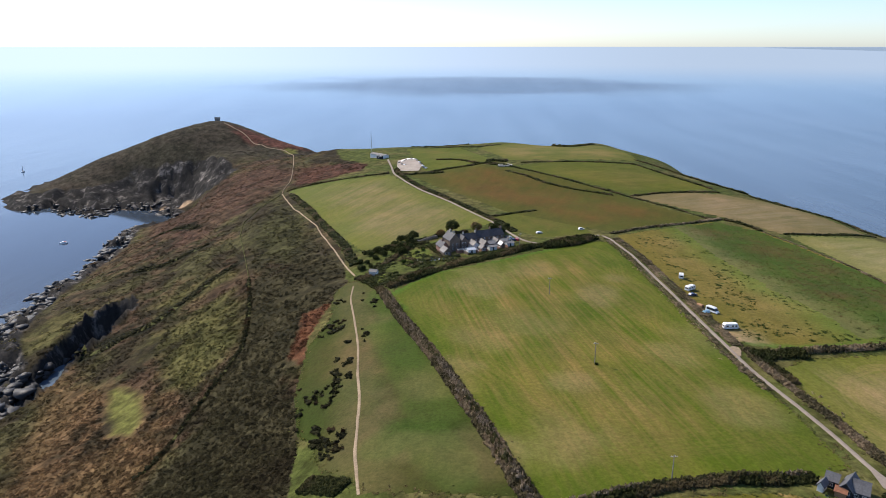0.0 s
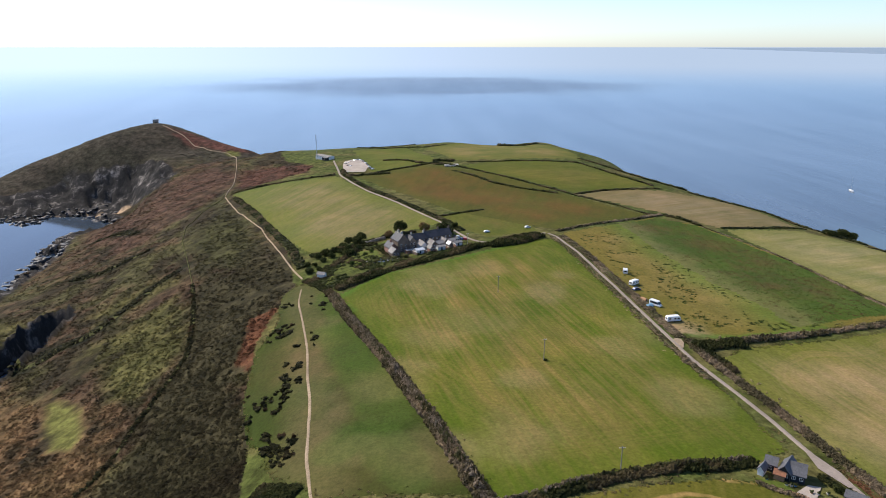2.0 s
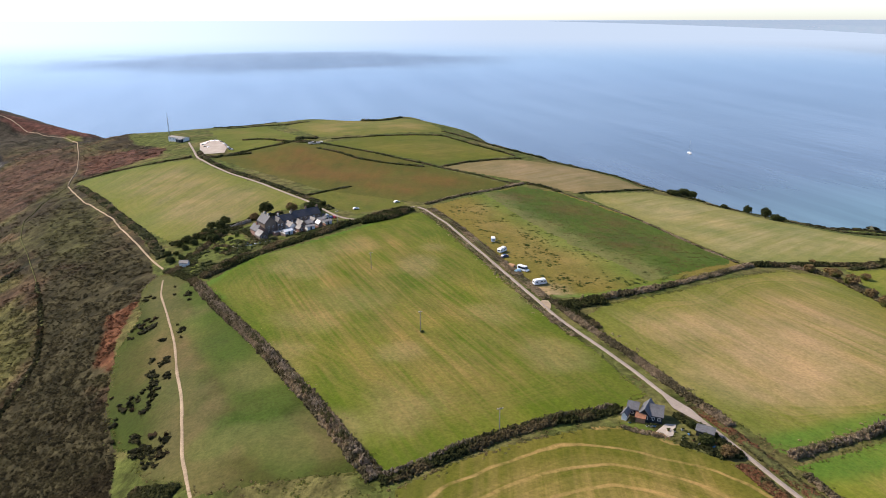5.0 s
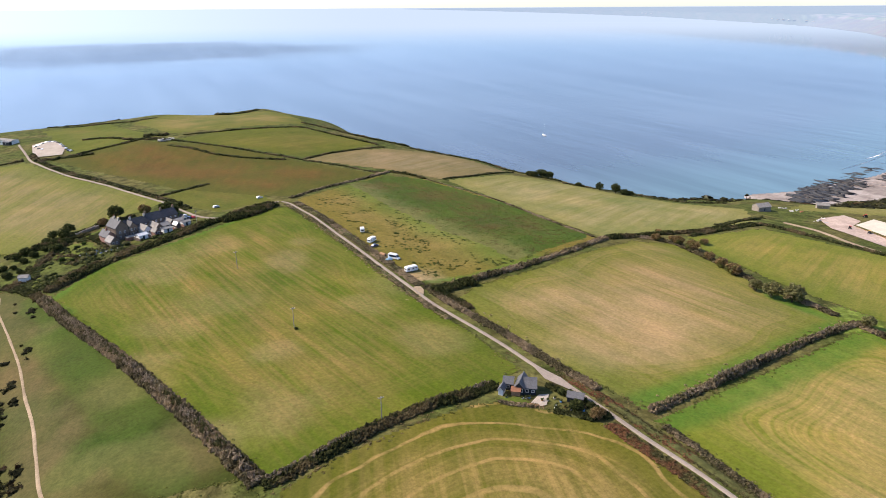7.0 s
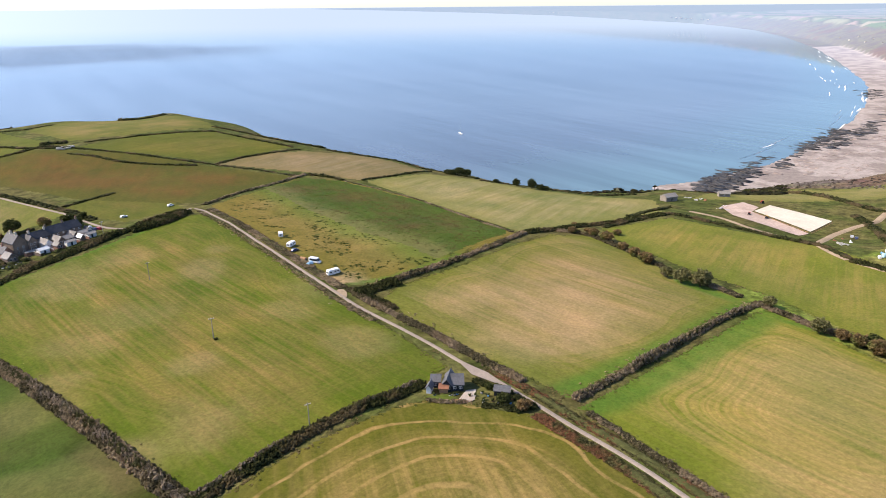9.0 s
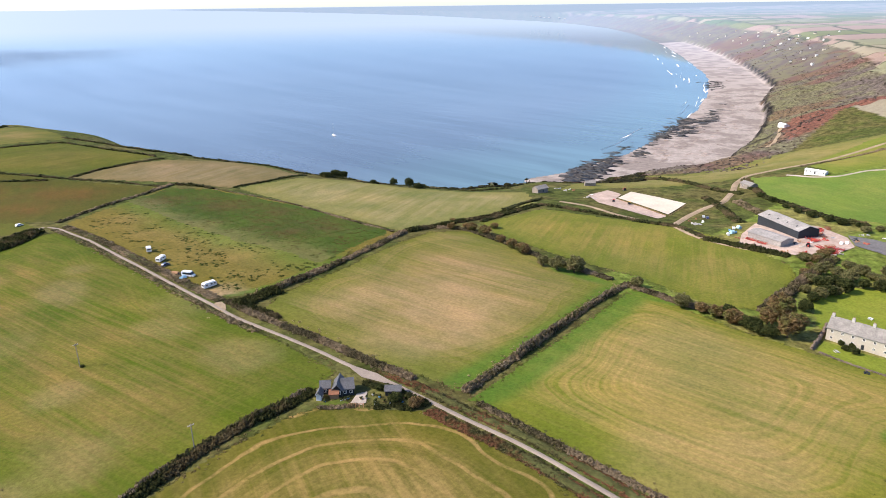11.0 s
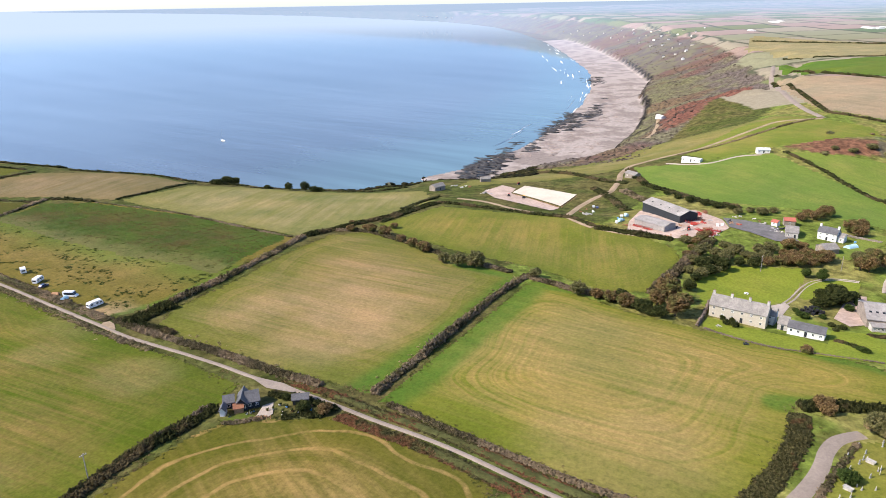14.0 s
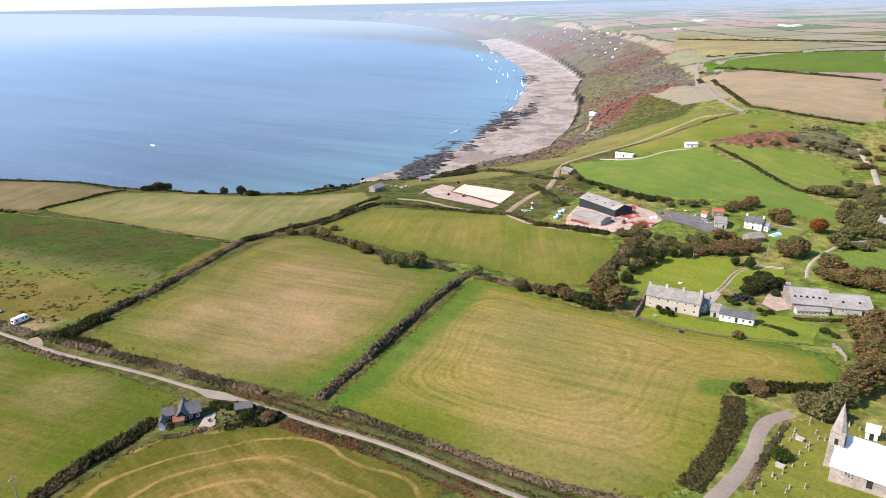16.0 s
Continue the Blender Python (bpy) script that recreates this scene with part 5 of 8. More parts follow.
hedge([(267.5, 143.4), (235.2, 141.2), (202.7, 136.0), (158.3, 127.8), (130.4, 122.9)], 2.8, 2.3, DRY_HEDGE, "clipped grey-brown hedge between two hay fields")
hedge([(303.8, 270.6), (337.6, 275.6), (380.0, 279.2), (393.8, 223.7), (398.5, 185.7), (378.7, 160.0)], 4.5, 2.2)
hedge([(376.2, 158.9), (373.6, 133.2), (373.6, 109.2)], 6.0, 2.5)
hedge([(387.8, 91.7), (346.1, 91.9), (277.1, 88.1)], 6.0, 3.5, DRY_HEDGE, "tall brown windswept hedge")
hedge([(263.1, 146.7), (259.5, 117.2), (261.4, 84.5)], 5.5, 2.6, DRY_HEDGE, SCRUB)
hedge([(343.6, 285.4), (378.1, 293.0), (407.8, 299.9)], 4.0, 2.0)
hedge([(199.7, 18.0), (207.3, 8.0), (212.5, -4.1), (218.6, -13.0)], 6.0, 2.4)
hedge([(196.7, 16.9), (182.0, 14.2), (159.9, 15.4), (140.7, 18.9)], 6.5, 0.9, VERGE_MIX, "broad overgrown hedge along the lane")
hedge([(497.5, 213.4), (464.1, 182.8), (428.3, 158.1)], 7.0, 2.4, GREEN_HEDGE, SCRUB)
hedge([(495.7, 188.5), (469.6, 165.0), (456.6, 151.8)], 8.0, 2.6, DRY_HEDGE, SCRUB)
hedge([(633.6, 101.0), (591.2, 61.5), (544.8, 28.1), (536.2, 20.0)], 4.0, 2.0)
hedge([(536.2, 20.0), (537.2, 12.8), (532.5, -1.6), (552.5, -21.9)], 7.0, 3.0)
hedge([(571.2, 212.6), (515.1, 176.8), (473.7, 120.2), (466.4, 95.0)], 7.0, 2.8, GREEN_HEDGE, SCRUB)
hedge([(693.5, 432.9), (588.9, 301.4), (522.4, 214.0), (518.4, 192.5)], 7.0, 3.0, GREEN_HEDGE, "dark scrub belt above the beach")
hedge([(632.9, 190.8), (684.5, 151.1), (757.3, 111.9), (786.6, 94.4)], 4.0, 1.4, DRY_HEDGE, "low hedge bank of the coast road")
hedge([(1165.4, 217.1), (818.0, 93.1), (775.0, 40.1), (758.2, -14.4)], 6.0, 2.4)
hedge([(1278.8, 234.7), (1123.0, 134.6), (1053.7, 62.6), (990.6, -27.3)], 8.0, 3.0)
hedge([(1405.8, 71.2), (1371.4, -36.1)], 8.0, 3.0)
hedge([(1460.1, 260.5), (1405.1, 88.8)], 8.0, 3.0)
hedge([(2057.2, 447.8), (1748.7, 102.9), (1613.6, -39.7)], 9.0, 3.5)
hedge([(116.7, 234.9), (127.3, 237.0), (139.5, 238.8)], 9.0, 2.6, GREEN_HEDGE, "broad dark scrub at the field corner")
hedge(DARK_BANK, 2.6, 1.5, GORSE_LINE, "dark gorse along an old bank on the slope", 0.35)


def scatter(name, count, area, keep, wide, tall, material, label, seed, kinds=COARSE, tint=None):
    """Low bushes over an area (x0, x1, y0, y1), where keep(x, y, z, slope) says so."""
    rng = np.random.RandomState(seed)
    a0, a1, r0, r1 = area
    t = np.radians(a0 + (a1 - a0) * rng.rand(count))
    r = r0 * (r1 / r0) ** rng.rand(count)
    x, y = r * np.sin(t), r * np.cos(t)
    z, slope, crag, heath = relief(x, y)
    pick = keep(x, y, z, slope, heath)
    c = Clumps(seed + 1)
    for px, py, pz in zip(x[pick], y[pick], z[pick]):
        w = wide * (0.5 + 1.1 * c.rng.rand()) * (1 + np.hypot(px, py) / 900)
        c.add(px, py, pz + tall * 0.1, w, tall * (0.6 + 0.9 * c.rng.rand()), kinds)
    return tagged(new(name, c.mesh(name, material, True, tint)), label, "bushes", "", "stuff")


def no_path(x, y):
    d = np.minimum(line_distance(x, y, CHAPEL_PATH), line_distance(x, y, TRACK_WEST))
    return (np.minimum(d, line_distance(x, y, HEATH_PATH)) > 3.5) & ~inside(x, y, PASTURE)


scatter("gorse", 50000, (-42, 2, 120, 1050), lambda x, y, z, s, h: h & (z > 9) & (s < 1.0) & no_path(x, y) & ~inside(x, y, GRASS_PATCH) & ~inside(x, y, ROCK_FACE) & (fbm(x, y, 30, 4, 71) > 0.36), 1.6, 0.6, GORSE, "dark gorse, heather and bracken covering the coastal slope", 7, SPRAY, lambda x, y: heath_tint(x, y) * 1.15)


def pasture_bushes(x, y, z, s, h):
    return inside(x, y, PASTURE) & (line_distance(x, y, FOOTPATH) > 2.5) & (x < -32) & (fbm(x, y, 16, 3, 77) > 0.55)


scatter("bramble", 2600, (-22, 2, 150, 350), pasture_bushes, 2.0, 1.4, GORSE_LINE, "dark bramble bushes dotted over the pasture", 17, BUSHY)
scatter("scrub", 9000, (58, 84, 640, 3000), lambda x, y, z, s, h: (x > 640) & (z > 14) & (z < 92) & (y > 40) & ~((np.hypot(x, y) < 1000) & (y < 250)), 1.3, 1.3, GORSE, "grey-brown scrub on the undercliff of the bay", 27, COARSE, lambda x, y: np.tile([0.135, 0.11, 0.09], (len(x), 1)) * (0.5 + fbm(x, y, 60, 4, 78))[:, None])
scatter("scrub", 5000, (40, 62, 480, 760), lambda x, y, z, s, h: (z > 6) & (z < 58), 3.0, 1.8, GORSE_LINE, "dark scrub on the slope above the beach", 37)

scatter("grass_tuft", 3600, (12, 40, 235, 470), lambda x, y, z, s, h: inside(x, y, CAMP_FIELD) & ~inside(x, y, CROP) & (line_distance(x, y, CAMP_FIELD, True) > 6) & (fbm(x, y, 14, 3, 79) > 0.42), 1.2, 0.34, leafy("tuft_leaves", (0.03, 0.05, 0.01), (0.07, 0.09, 0.02)), "scattered dark green grass tufts in the camping field", 47, SPRAY)

scatter("crop_plant", 14000, (15, 46, 235, 520), lambda x, y, z, s, h: inside(x + 14 * (fbm(x, y, 14, 3, 84) - 0.5), y, CROP) & inside(x, y, CAMP_FIELD) & (line_distance(x, y, CROP_EDGE) > 26 * fbm(x, y, 3, 2, 85) - 4), 0.8, 0.16, leafy("crop_leaves", (0.055, 0.09, 0.015), (0.075, 0.115, 0.021), (0.095, 0.07, 0.026), 0.4), "dark green leafy crop plants in rows", 67, SPRAY)


def verge(lines, count, near, far, wide, tall, material, label, seed):
    """Rough grass along field edges."""
    rng = np.random.RandomState(seed)
    c = Clumps(seed)
    pts = []
    for poly in lines:
        p = resample(poly + poly[:1], 1.0)
        k = rng.randint(0, len(p), int(count * len(p) / 100))
        ang, off = rng.rand(len(k)) * 6.283, np.abs(rng.normal(0, 1.6, len(k)))
        pts.append(p[k] + np.stack([np.cos(ang) * off, np.sin(ang) * off], 1))
    pts = np.concatenate(pts)
    r = np.hypot(pts[:, 0], pts[:, 1])
    clear = np.minimum(line_distance(pts[:, 0], pts[:, 1], ROAD_B), line_distance(pts[:, 0], pts[:, 1], CHURCH_LANE) - 1.2) > 1.3
    pts = pts[(r > near) & (r < far) & clear]
    z = relief(pts[:, 0], pts[:, 1])[0]
    for (x, y), g in zip(pts, z):
        c.add(x, y, g + tall * 0.1, wide * (0.5 + rng.rand()), tall * (0.5 + rng.rand()), SPRAY)
    return tagged(new("verge_grass", c.mesh("verge_grass", material)), label, "grass", "", "stuff")


OUTLINES = [FIELD_CENTRE, CAMP_FIELD, FIELD_STUBBLE, FIELD_NORTH, FIELD_BIG, FIELD_NEAR, PASTURE, FIELD_PALE, FIELD_UPPER]
verge(OUTLINES, 170, 60, 420, 0.8, 0.28, leafy("verge_leaves", (0.08, 0.095, 0.02), (0.16, 0.16, 0.042), (0.18, 0.14, 0.06), 0.3), "rough grass and weeds along the field edges", 81)
STRAW_LINES = [offset_line(ROAD_B, 3.6, 0.1, 0.5), offset_line(ROAD_B, -8.5, 0.45, 0.62), [(264, 145.6), (235.2, 143.2), (202.7, 138.0), (158.3, 129.8), (132.4, 124.9)], [(127.0, 242.7), (137.7, 243.2), (170.9, 250.6), (211.3, 263.1)]]
for line in STRAW_LINES:
    verge([line + line[::-1]], 130, 60, 420, 1.1, 0.8, STRAW, "strip of pale dead grass along a field bank", 83)
scatter("rough_grass", 9000, (-4, 88, 90, 420), lambda x, y, z, s, h: ~h & ~np.any([inside(x, y, p_) for p_ in OUTLINES + [LAWN, CHURCHYARD, PLOT]], axis=0) & (line_distance(x, y, ROAD_B) > 2) & (line_distance(x, y, ROAD_A) > 2) & (line_distance(x, y, CHURCH_LANE) > 3.4), 0.9, 0.25, bpy.data.materials["verge_leaves"], "rough grass and weeds on unmown ground", 91, SPRAY)

# ---- rocks
DARK_ROCK = plain("wet_dark_rock", (0.03, 0.028, 0.026), 0.6, 0.4, 0, 0.5, 0.6, 1.5, 0.3, 0.1)
PALE_ROCK = plain("pinkish_rock", (0.34, 0.27, 0.23), 0.85, 0.2, 0, 0.4, 0.6, 1.3, 0.3, 0.06)


def rocks(name, count, area, keep, wide, tall, material, label, seed, squash=1.0, along=0.0):
    rng = np.random.RandomState(seed)
    a0, a1, r0, r1 = area
    t, r = np.radians(a0 + (a1 - a0) * rng.rand(count)), r0 * (r1 / r0) ** rng.rand(count)
    x, y = r * np.sin(t), r * np.cos(t)
    z = relief(x, y)[0]
    c = Clumps(seed)
    for px, py, pz in [q for q, ok in zip(zip(x, y, z), keep(x, y, z)) if ok]:
        w = wide * (0.4 + 1.2 * c.rng.rand() ** 2)
        c.add(px, py, max(pz, -1.0), w, tall * (0.4 + c.rng.rand()), COARSE)
        q = c.v[-1]
        d = (q[:, 0] - px) * math.cos(along) + (q[:, 1] - py) * math.sin(along)
        q[:, 0] += d * math.cos(along) * (squash - 1)
        q[:, 1] += d * math.sin(along) * (squash - 1)
    return tagged(new(name, c.mesh(name, material)), label, "rocks", "", "stuff")


rocks("shore_rock", 9000, (-42, -12, 400, 1080), lambda x, y, z: (z > -2.5) & (z < 6), 8, 3.8, DARK_ROCK, "black wave-washed rocks along the south shore", 51)
ledge_noise = lambda x, y: fbm(x * 0.35 - y * 0.9, (x * 0.9 + y * 0.35) * 0.25, 45, 4, 95)
rocks("rock_ledge", 16000, (50, 72, 650, 2200), lambda x, y, z: (z > -1.8) & (z < 3.0) & (ledge_noise(x, y) > 0.555), 5.5, 2.4, DARK_ROCK, "long black rock ledges at the water's edge", 61, 3.2, 1.75)
rocks("beach_rock", 7000, (50, 74, 650, 2600), lambda x, y, z: (z > 1.0) & (z < 5.5) & (ledge_noise(x + 300, y) > 0.56), 3.4, 1.0, PALE_ROCK, "pinkish slabs of rock on the beach", 71, 2.4, 1.75)

# surf: broken lines of foam off the beach
FOAM = plain("sea_foam", (0.85, 0.86, 0.86), 0.9, 0.2, 0, 0.3, 0.85, 1.05, 0.1)
edge_line = resample(WATER_EDGE[:12], 6.0)
rng = np.random.RandomState(3)
for k in range(40):
    i = rng.randint(40, len(edge_line) - 60)
    ln = int(7 + rng.rand() * 22)
    seg = edge_line[i:i + ln]
    d = np.gradient(seg, axis=0)
    d = d / np.hypot(d[:, 0], d[:, 1])[:, None]
    off = (rng.rand() ** 2 * 60 + 2) * (np.hypot(*seg[0]) / 1500 + 0.3)
    wid = (0.25 + rng.rand() ** 3 * 1.4) * (np.hypot(*seg[0]) / 1200 + 0.3)
    taper = np.sin(np.linspace(0.15, 2.99, ln)) * (0.5 + fbm(seg[:, 0], seg[:, 1], 14, 2, k))
    side = np.stack([-d[:, 1], d[:, 0]], 1)
    rows = [seg + side * (off + wid * f * taper[:, None] + 1.5 * np.sin(np.arange(ln) * 0.22 + k)[:, None]) for f in (-1, 0, 1)]
    vz = [0.12, 0.5, 0.12]
    verts = [nearer(np.array([p_[0]]), np.array([p_[1]]), np.array([z_])) for row, z_ in zip(rows, vz) for p_ in row]
    me = bpy.data.meshes.new("wave")
    me.from_pydata([(float(q[0][0]), float(q[1][0]), float(q[2][0])) for q in verts], [], [(r_ * ln + j, r_ * ln + j + 1, (r_ + 1) * ln + j + 1, (r_ + 1) * ln + j) for r_ in range(2) for j in range(ln - 1)])
    me.materials.append(FOAM)
    tagged(new("wave", me), "white breaking wave off the beach", "wave", "breaking waves", "structure")


# ---- buildings
def brickwork(name, colour, low=0.7, high=1.2):
    return plain(name, colour, 0.9, 0.2, 0, 1.6, low, high, 0.03, 0.25)


SLATE = plain("slate_roof", (0.105, 0.103, 0.106), 0.55, 0.4, 0, 2.2, 0.75, 1.25, 0.02, 0.3)
PALE_SLATE = plain("pale_slate_roof", (0.26, 0.24, 0.215), 0.8, 0.3, 0, 1.8, 0.75, 1.2, 0.02, 0.3)
DARK_SLATE = plain("dark_slate_roof", (0.05, 0.05, 0.055), 0.6, 0.3, 0, 2.2, 0.75, 1.3, 0.02, 0.3)
GREY_SHEET = plain("fibre_cement_sheet", (0.33, 0.305, 0.28), 0.8, 0.3, 0, 0.9, 0.75, 1.15, 0.03, 0.12)
RUST_SHEET = plain("rusty_sheet", (0.3, 0.13, 0.07), 0.8, 0.3, 0, 1.2, 0.7, 1.2, 0.02)
RED_TILE = plain("red_roof", (0.42, 0.13, 0.09), 0.7, 0.3, 0, 2, 0.8, 1.15, 0.02)
WHITEWASH = plain("whitewash", (0.8, 0.79, 0.75), 0.8, 0.2, 0, 1.5, 0.86, 1.05, 0.01)
CREAM = plain("cream_render", (0.54, 0.49, 0.4), 0.85, 0.2, 0, 1.5, 0.85, 1.06, 0.01)
STONE = brickwork("rubble_stone", (0.3, 0.255, 0.21))
CHURCH_STONE = brickwork("church_stone", (0.37, 0.325, 0.285))
PALE_STONE = brickwork("pale_stone", (0.5, 0.47, 0.42))
DARK_STONE = brickwork("dark_stone", (0.19, 0.145, 0.112))
BRICK = brickwork("red_brick", (0.34, 0.19, 0.14))
DARK_BOARD = plain("black_boards", (0.025, 0.03, 0.035), 0.7, 0.3, 0, 2, 0.7, 1.3, 0.02)
TIMBER = plain("weathered_timber", (0.42, 0.24, 0.13), 0.8, 0.2, 0, 2, 0.75, 1.15, 0.02)
WHITE = plain("white_paint", (0.82, 0.82, 0.8), 0.4, 0.5, 0, 2, 0.93, 1.04, 0)
LEAD_WHITE = plain("pale_roof", (0.72, 0.71, 0.68), 0.5, 0.4, 0, 0.6, 0.9, 1.06, 0.01, 0.2)
RED_PAINT = plain("red_machine_paint", (0.5, 0.06, 0.04), 0.5, 0.4, 0, 2, 0.7, 1.2, 0.01)
BLUE_PAINT = plain("blue_plastic", (0.12, 0.3, 0.55), 0.5, 0.4, 0, 2, 0.8, 1.2, 0.02)
SKY_SHEET = plain("pale_blue_sheet", (0.4, 0.62, 0.72), 0.5, 0.4, 0, 2, 0.85, 1.15, 0.02)
TYRE = plain("black_rubber", (0.015, 0.015, 0.016), 0.8, 0.3, 0, 4, 0.8, 1.2, 0)
STEEL = plain("galvanised_steel", (0.4, 0.42, 0.43), 0.45, 0.5, 0.7, 3, 0.85, 1.1, 0)
YELLOW = plain("yellow_paint", (0.7, 0.42, 0.03), 0.5, 0.4, 0, 3, 0.8, 1.1, 0)
SAND = plain("arena_sand", (0.62, 0.54, 0.43), 0.95, 0.1, 0, 0.5, 0.88, 1.06, 0.03)
YARD = plain("pinkish_yard", (0.5, 0.38, 0.31), 0.95, 0.1, 0, 0.6, 0.75, 1.12, 0.04, 0.1)
CONCRETE = plain("pale_concrete", (0.42, 0.41, 0.4), 0.9, 0.2, 0, 0.8, 0.85, 1.08, 0.01)
GLASS, gn, gl, gb = mat("window_glass", 0.06, 0.5)
gb.inputs["Base Color"].default_value = (0.02, 0.024, 0.028, 1)


def part(name, bm, material, parent, label=""):
    me = bpy.data.meshes.new(name)
    bm.to_mesh(me)
    bm.free()
    me.materials.append(material)
    ob = new(name, me)
    ob.parent = parent
    return tagged(ob, label) if label else ob


def box(x0, x1, y0, y1, z0, z1, edge=0.0):
    bm = bmesh.new()
    bmesh.ops.create_cube(bm, size=1)
    for v in bm.verts:
        v.co = Vector((x0 + (v.co.x + 0.5) * (x1 - x0), y0 + (v.co.y + 0.5) * (y1 - y0), z0 + (v.co.z + 0.5) * (z1 - z0)))
    if edge:
        bmesh.ops.bevel(bm, geom=bm.edges[:], offset=edge, segments=2, affect="EDGES", profile=0.6)
    return bm


def prism(section, a, b, axis="x"):
    """A section of (u, z) points drawn out from a to b."""
    bm = bmesh.new()
    put = (lambda t, u, z: (t, u, z)) if axis == "x" else (lambda t, u, z: (u, t, z))
    one = [bm.verts.new(put(a, u, z)) for u, z in section]
    two = [bm.verts.new(put(b, u, z)) for u, z in section]
    bm.faces.new(one[::-1])
    bm.faces.new(two)
    k = len(section)
    for i in range(k):
        bm.faces.new((one[i], one[(i + 1) % k], two[(i + 1) % k], two[i]))
    bmesh.ops.recalc_face_normals(bm, faces=bm.faces[:])
    return bm


def tube(path, radii, sides=8):
    """A tapered round bar along points."""
    bm = bmesh.new()
    loops = []
    for i, (p, r) in enumerate(zip(path, radii)):
        d = (Vector(path[min(i + 1, len(path) - 1)]) - Vector(path[max(i - 1, 0)])).normalized()
        q = d.to_track_quat("Z", "Y")
        loops.append([bm.verts.new(Vector(p) + q @ Vector((math.cos(6.2832 * k / sides) * r, math.sin(6.2832 * k / sides) * r, 0))) for k in range(sides)])
    for a, b in zip(loops, loops[1:]):
        for k in range(sides):
            bm.faces.new((a[k], a[(k + 1) % sides], b[(k + 1) % sides], b[k]))
    bm.faces.new(loops[0][::-1])
    bm.faces.new(loops[-1])
    return bm


def base_at(x, y, spread=3.0):
    """Lowest ground height round a place."""
    a = np.array([0, 1, -1, 0, 0]) * spread
    b = np.array([0, 0, 0, 1, -1]) * spread
    return float(relief(x + a, y + b)[0].min())


def thing(name, x, y, turn, label, category, group="", spread=3.0, z=None):
    e = new(name)
    e.empty_display_size = 0.5
    e.matrix_world = pose(x, y, base_at(x, y, spread) if z is None else z, 0, 0, turn)
    return tagged(e, label, category, group)


def window(parent, x, z, wide, tall, y, face=-1, frame_mat=None):
    """A framed window on the wall at y, that looks along face * y."""
    w = bmesh.new()
    t = 0.1
    for x0, x1, z0, z1 in ((-wide / 2, wide / 2, 0, t), (-wide / 2, wide / 2, tall - t, tall), (-wide / 2, -wide / 2 + t, t, tall - t), (wide / 2 - t, wide / 2, t, tall - t), (-0.04, 0.04, t, tall - t)):
        g = box(x + x0, x + x1, y - 0.02 + face * 0.06, y + 0.02 + face * 0.06, z + z0, z + z1)
        tmp = bpy.data.meshes.new("tmp")
        g.to_mesh(tmp)
        g.free()
        w.from_mesh(tmp)
        bpy.data.meshes.remove(tmp)
    win = part("window", w, frame_mat or WHITE, parent)
    part("pane", box(x - wide / 2 + t * 0.5, x + wide / 2 - t * 0.5, y + face * 0.02, y + face * 0.05, z + t * 0.5, z + tall - t * 0.5), GLASS, win, "dark window glass")
    return win


def house(a, b, deep, eaves, rise, wall, roof, label, windows=3, storeys=2, chimneys=(), door=True, category="house", name="house", hip=0.0, under=2.5, chimney_mat=None, skylights=0):
    """A gabled building whose front stands on the line a to b; the rest lies behind, to the left of that way."""
    L = math.hypot(b[0] - a[0], b[1] - a[1])
    turn = math.degrees(math.atan2(b[1] - a[1], b[0] - a[0]))
    mx, my = (a[0] + b[0]) / 2, (a[1] + b[1]) / 2
    nx, ny = -math.sin(radians(turn)), math.cos(radians(turn))
    z = float(relief(np.array([a[0], b[0], mx + nx * deep]), np.array([a[1], b[1], my + ny * deep]))[0].max())
    h = thing(name, mx, my, turn, label, category, "", 3, z)
    s = [(0, -under), (deep, -under), (deep, eaves), (deep / 2, eaves + rise), (0, eaves)]
    part("wall", prism(s, -L / 2, L / 2), wall, h)
    t, o = 0.22, 0.35
    k = rise / (deep / 2)
    for side in (0, 1):
        u0, u1 = (-o, deep / 2) if side == 0 else (deep + o, deep / 2)
        zlow, zhigh = eaves - o * k + 0.03, eaves + rise + 0.03
        sec = [(u0, zlow), (u1, zhigh), (u1, zhigh + t), (u0, zlow + t)]
        r = part("roof", prism(sec, -L / 2 - 0.3, L / 2 + 0.3), roof, h)
        if side == 0:
            for q in range(skylights):
                f = (q + 0.7) / (skylights + 0.4)
                uu = deep * 0.22
                zz = eaves + uu * k + t + 0.06
                bm = prism([(uu - 0.5, zz - 0.5 * k), (uu + 0.5, zz + 0.5 * k), (uu + 0.5, zz + 0.5 * k + 0.06), (uu - 0.5, zz - 0.5 * k + 0.06)], -L / 2 + f * L - 0.5, -L / 2 + f * L + 0.5)
                part("skylight", bm, GLASS, r, "roof window")
    part("ridge", prism([(deep / 2 - 0.25, eaves + rise + t - 0.1), (deep / 2 + 0.25, eaves + rise + t - 0.1), (deep / 2, eaves + rise + t + 0.12)], -L / 2 - 0.3, L / 2 + 0.3), roof, h)
    for f in chimneys:
        x = -L / 2 + f * L
        c = part("chimney", box(x - 0.5, x + 0.5, deep / 2 - 0.45, deep / 2 + 0.45, eaves + rise - 0.8, eaves + rise + 1.5, 0.05), chimney_mat or wall, h)
        for dx in (-0.22, 0.22):
            part("pot", tube([(x + dx, deep / 2, eaves + rise + 1.45), (x + dx, deep / 2, eaves + rise + 1.95)], [0.15, 0.12], 8), BRICK, c)
    step = eaves / storeys
    for q in range(storeys):
        for i in range(windows):
            x = -L / 2 + (i + 0.5) / windows * L
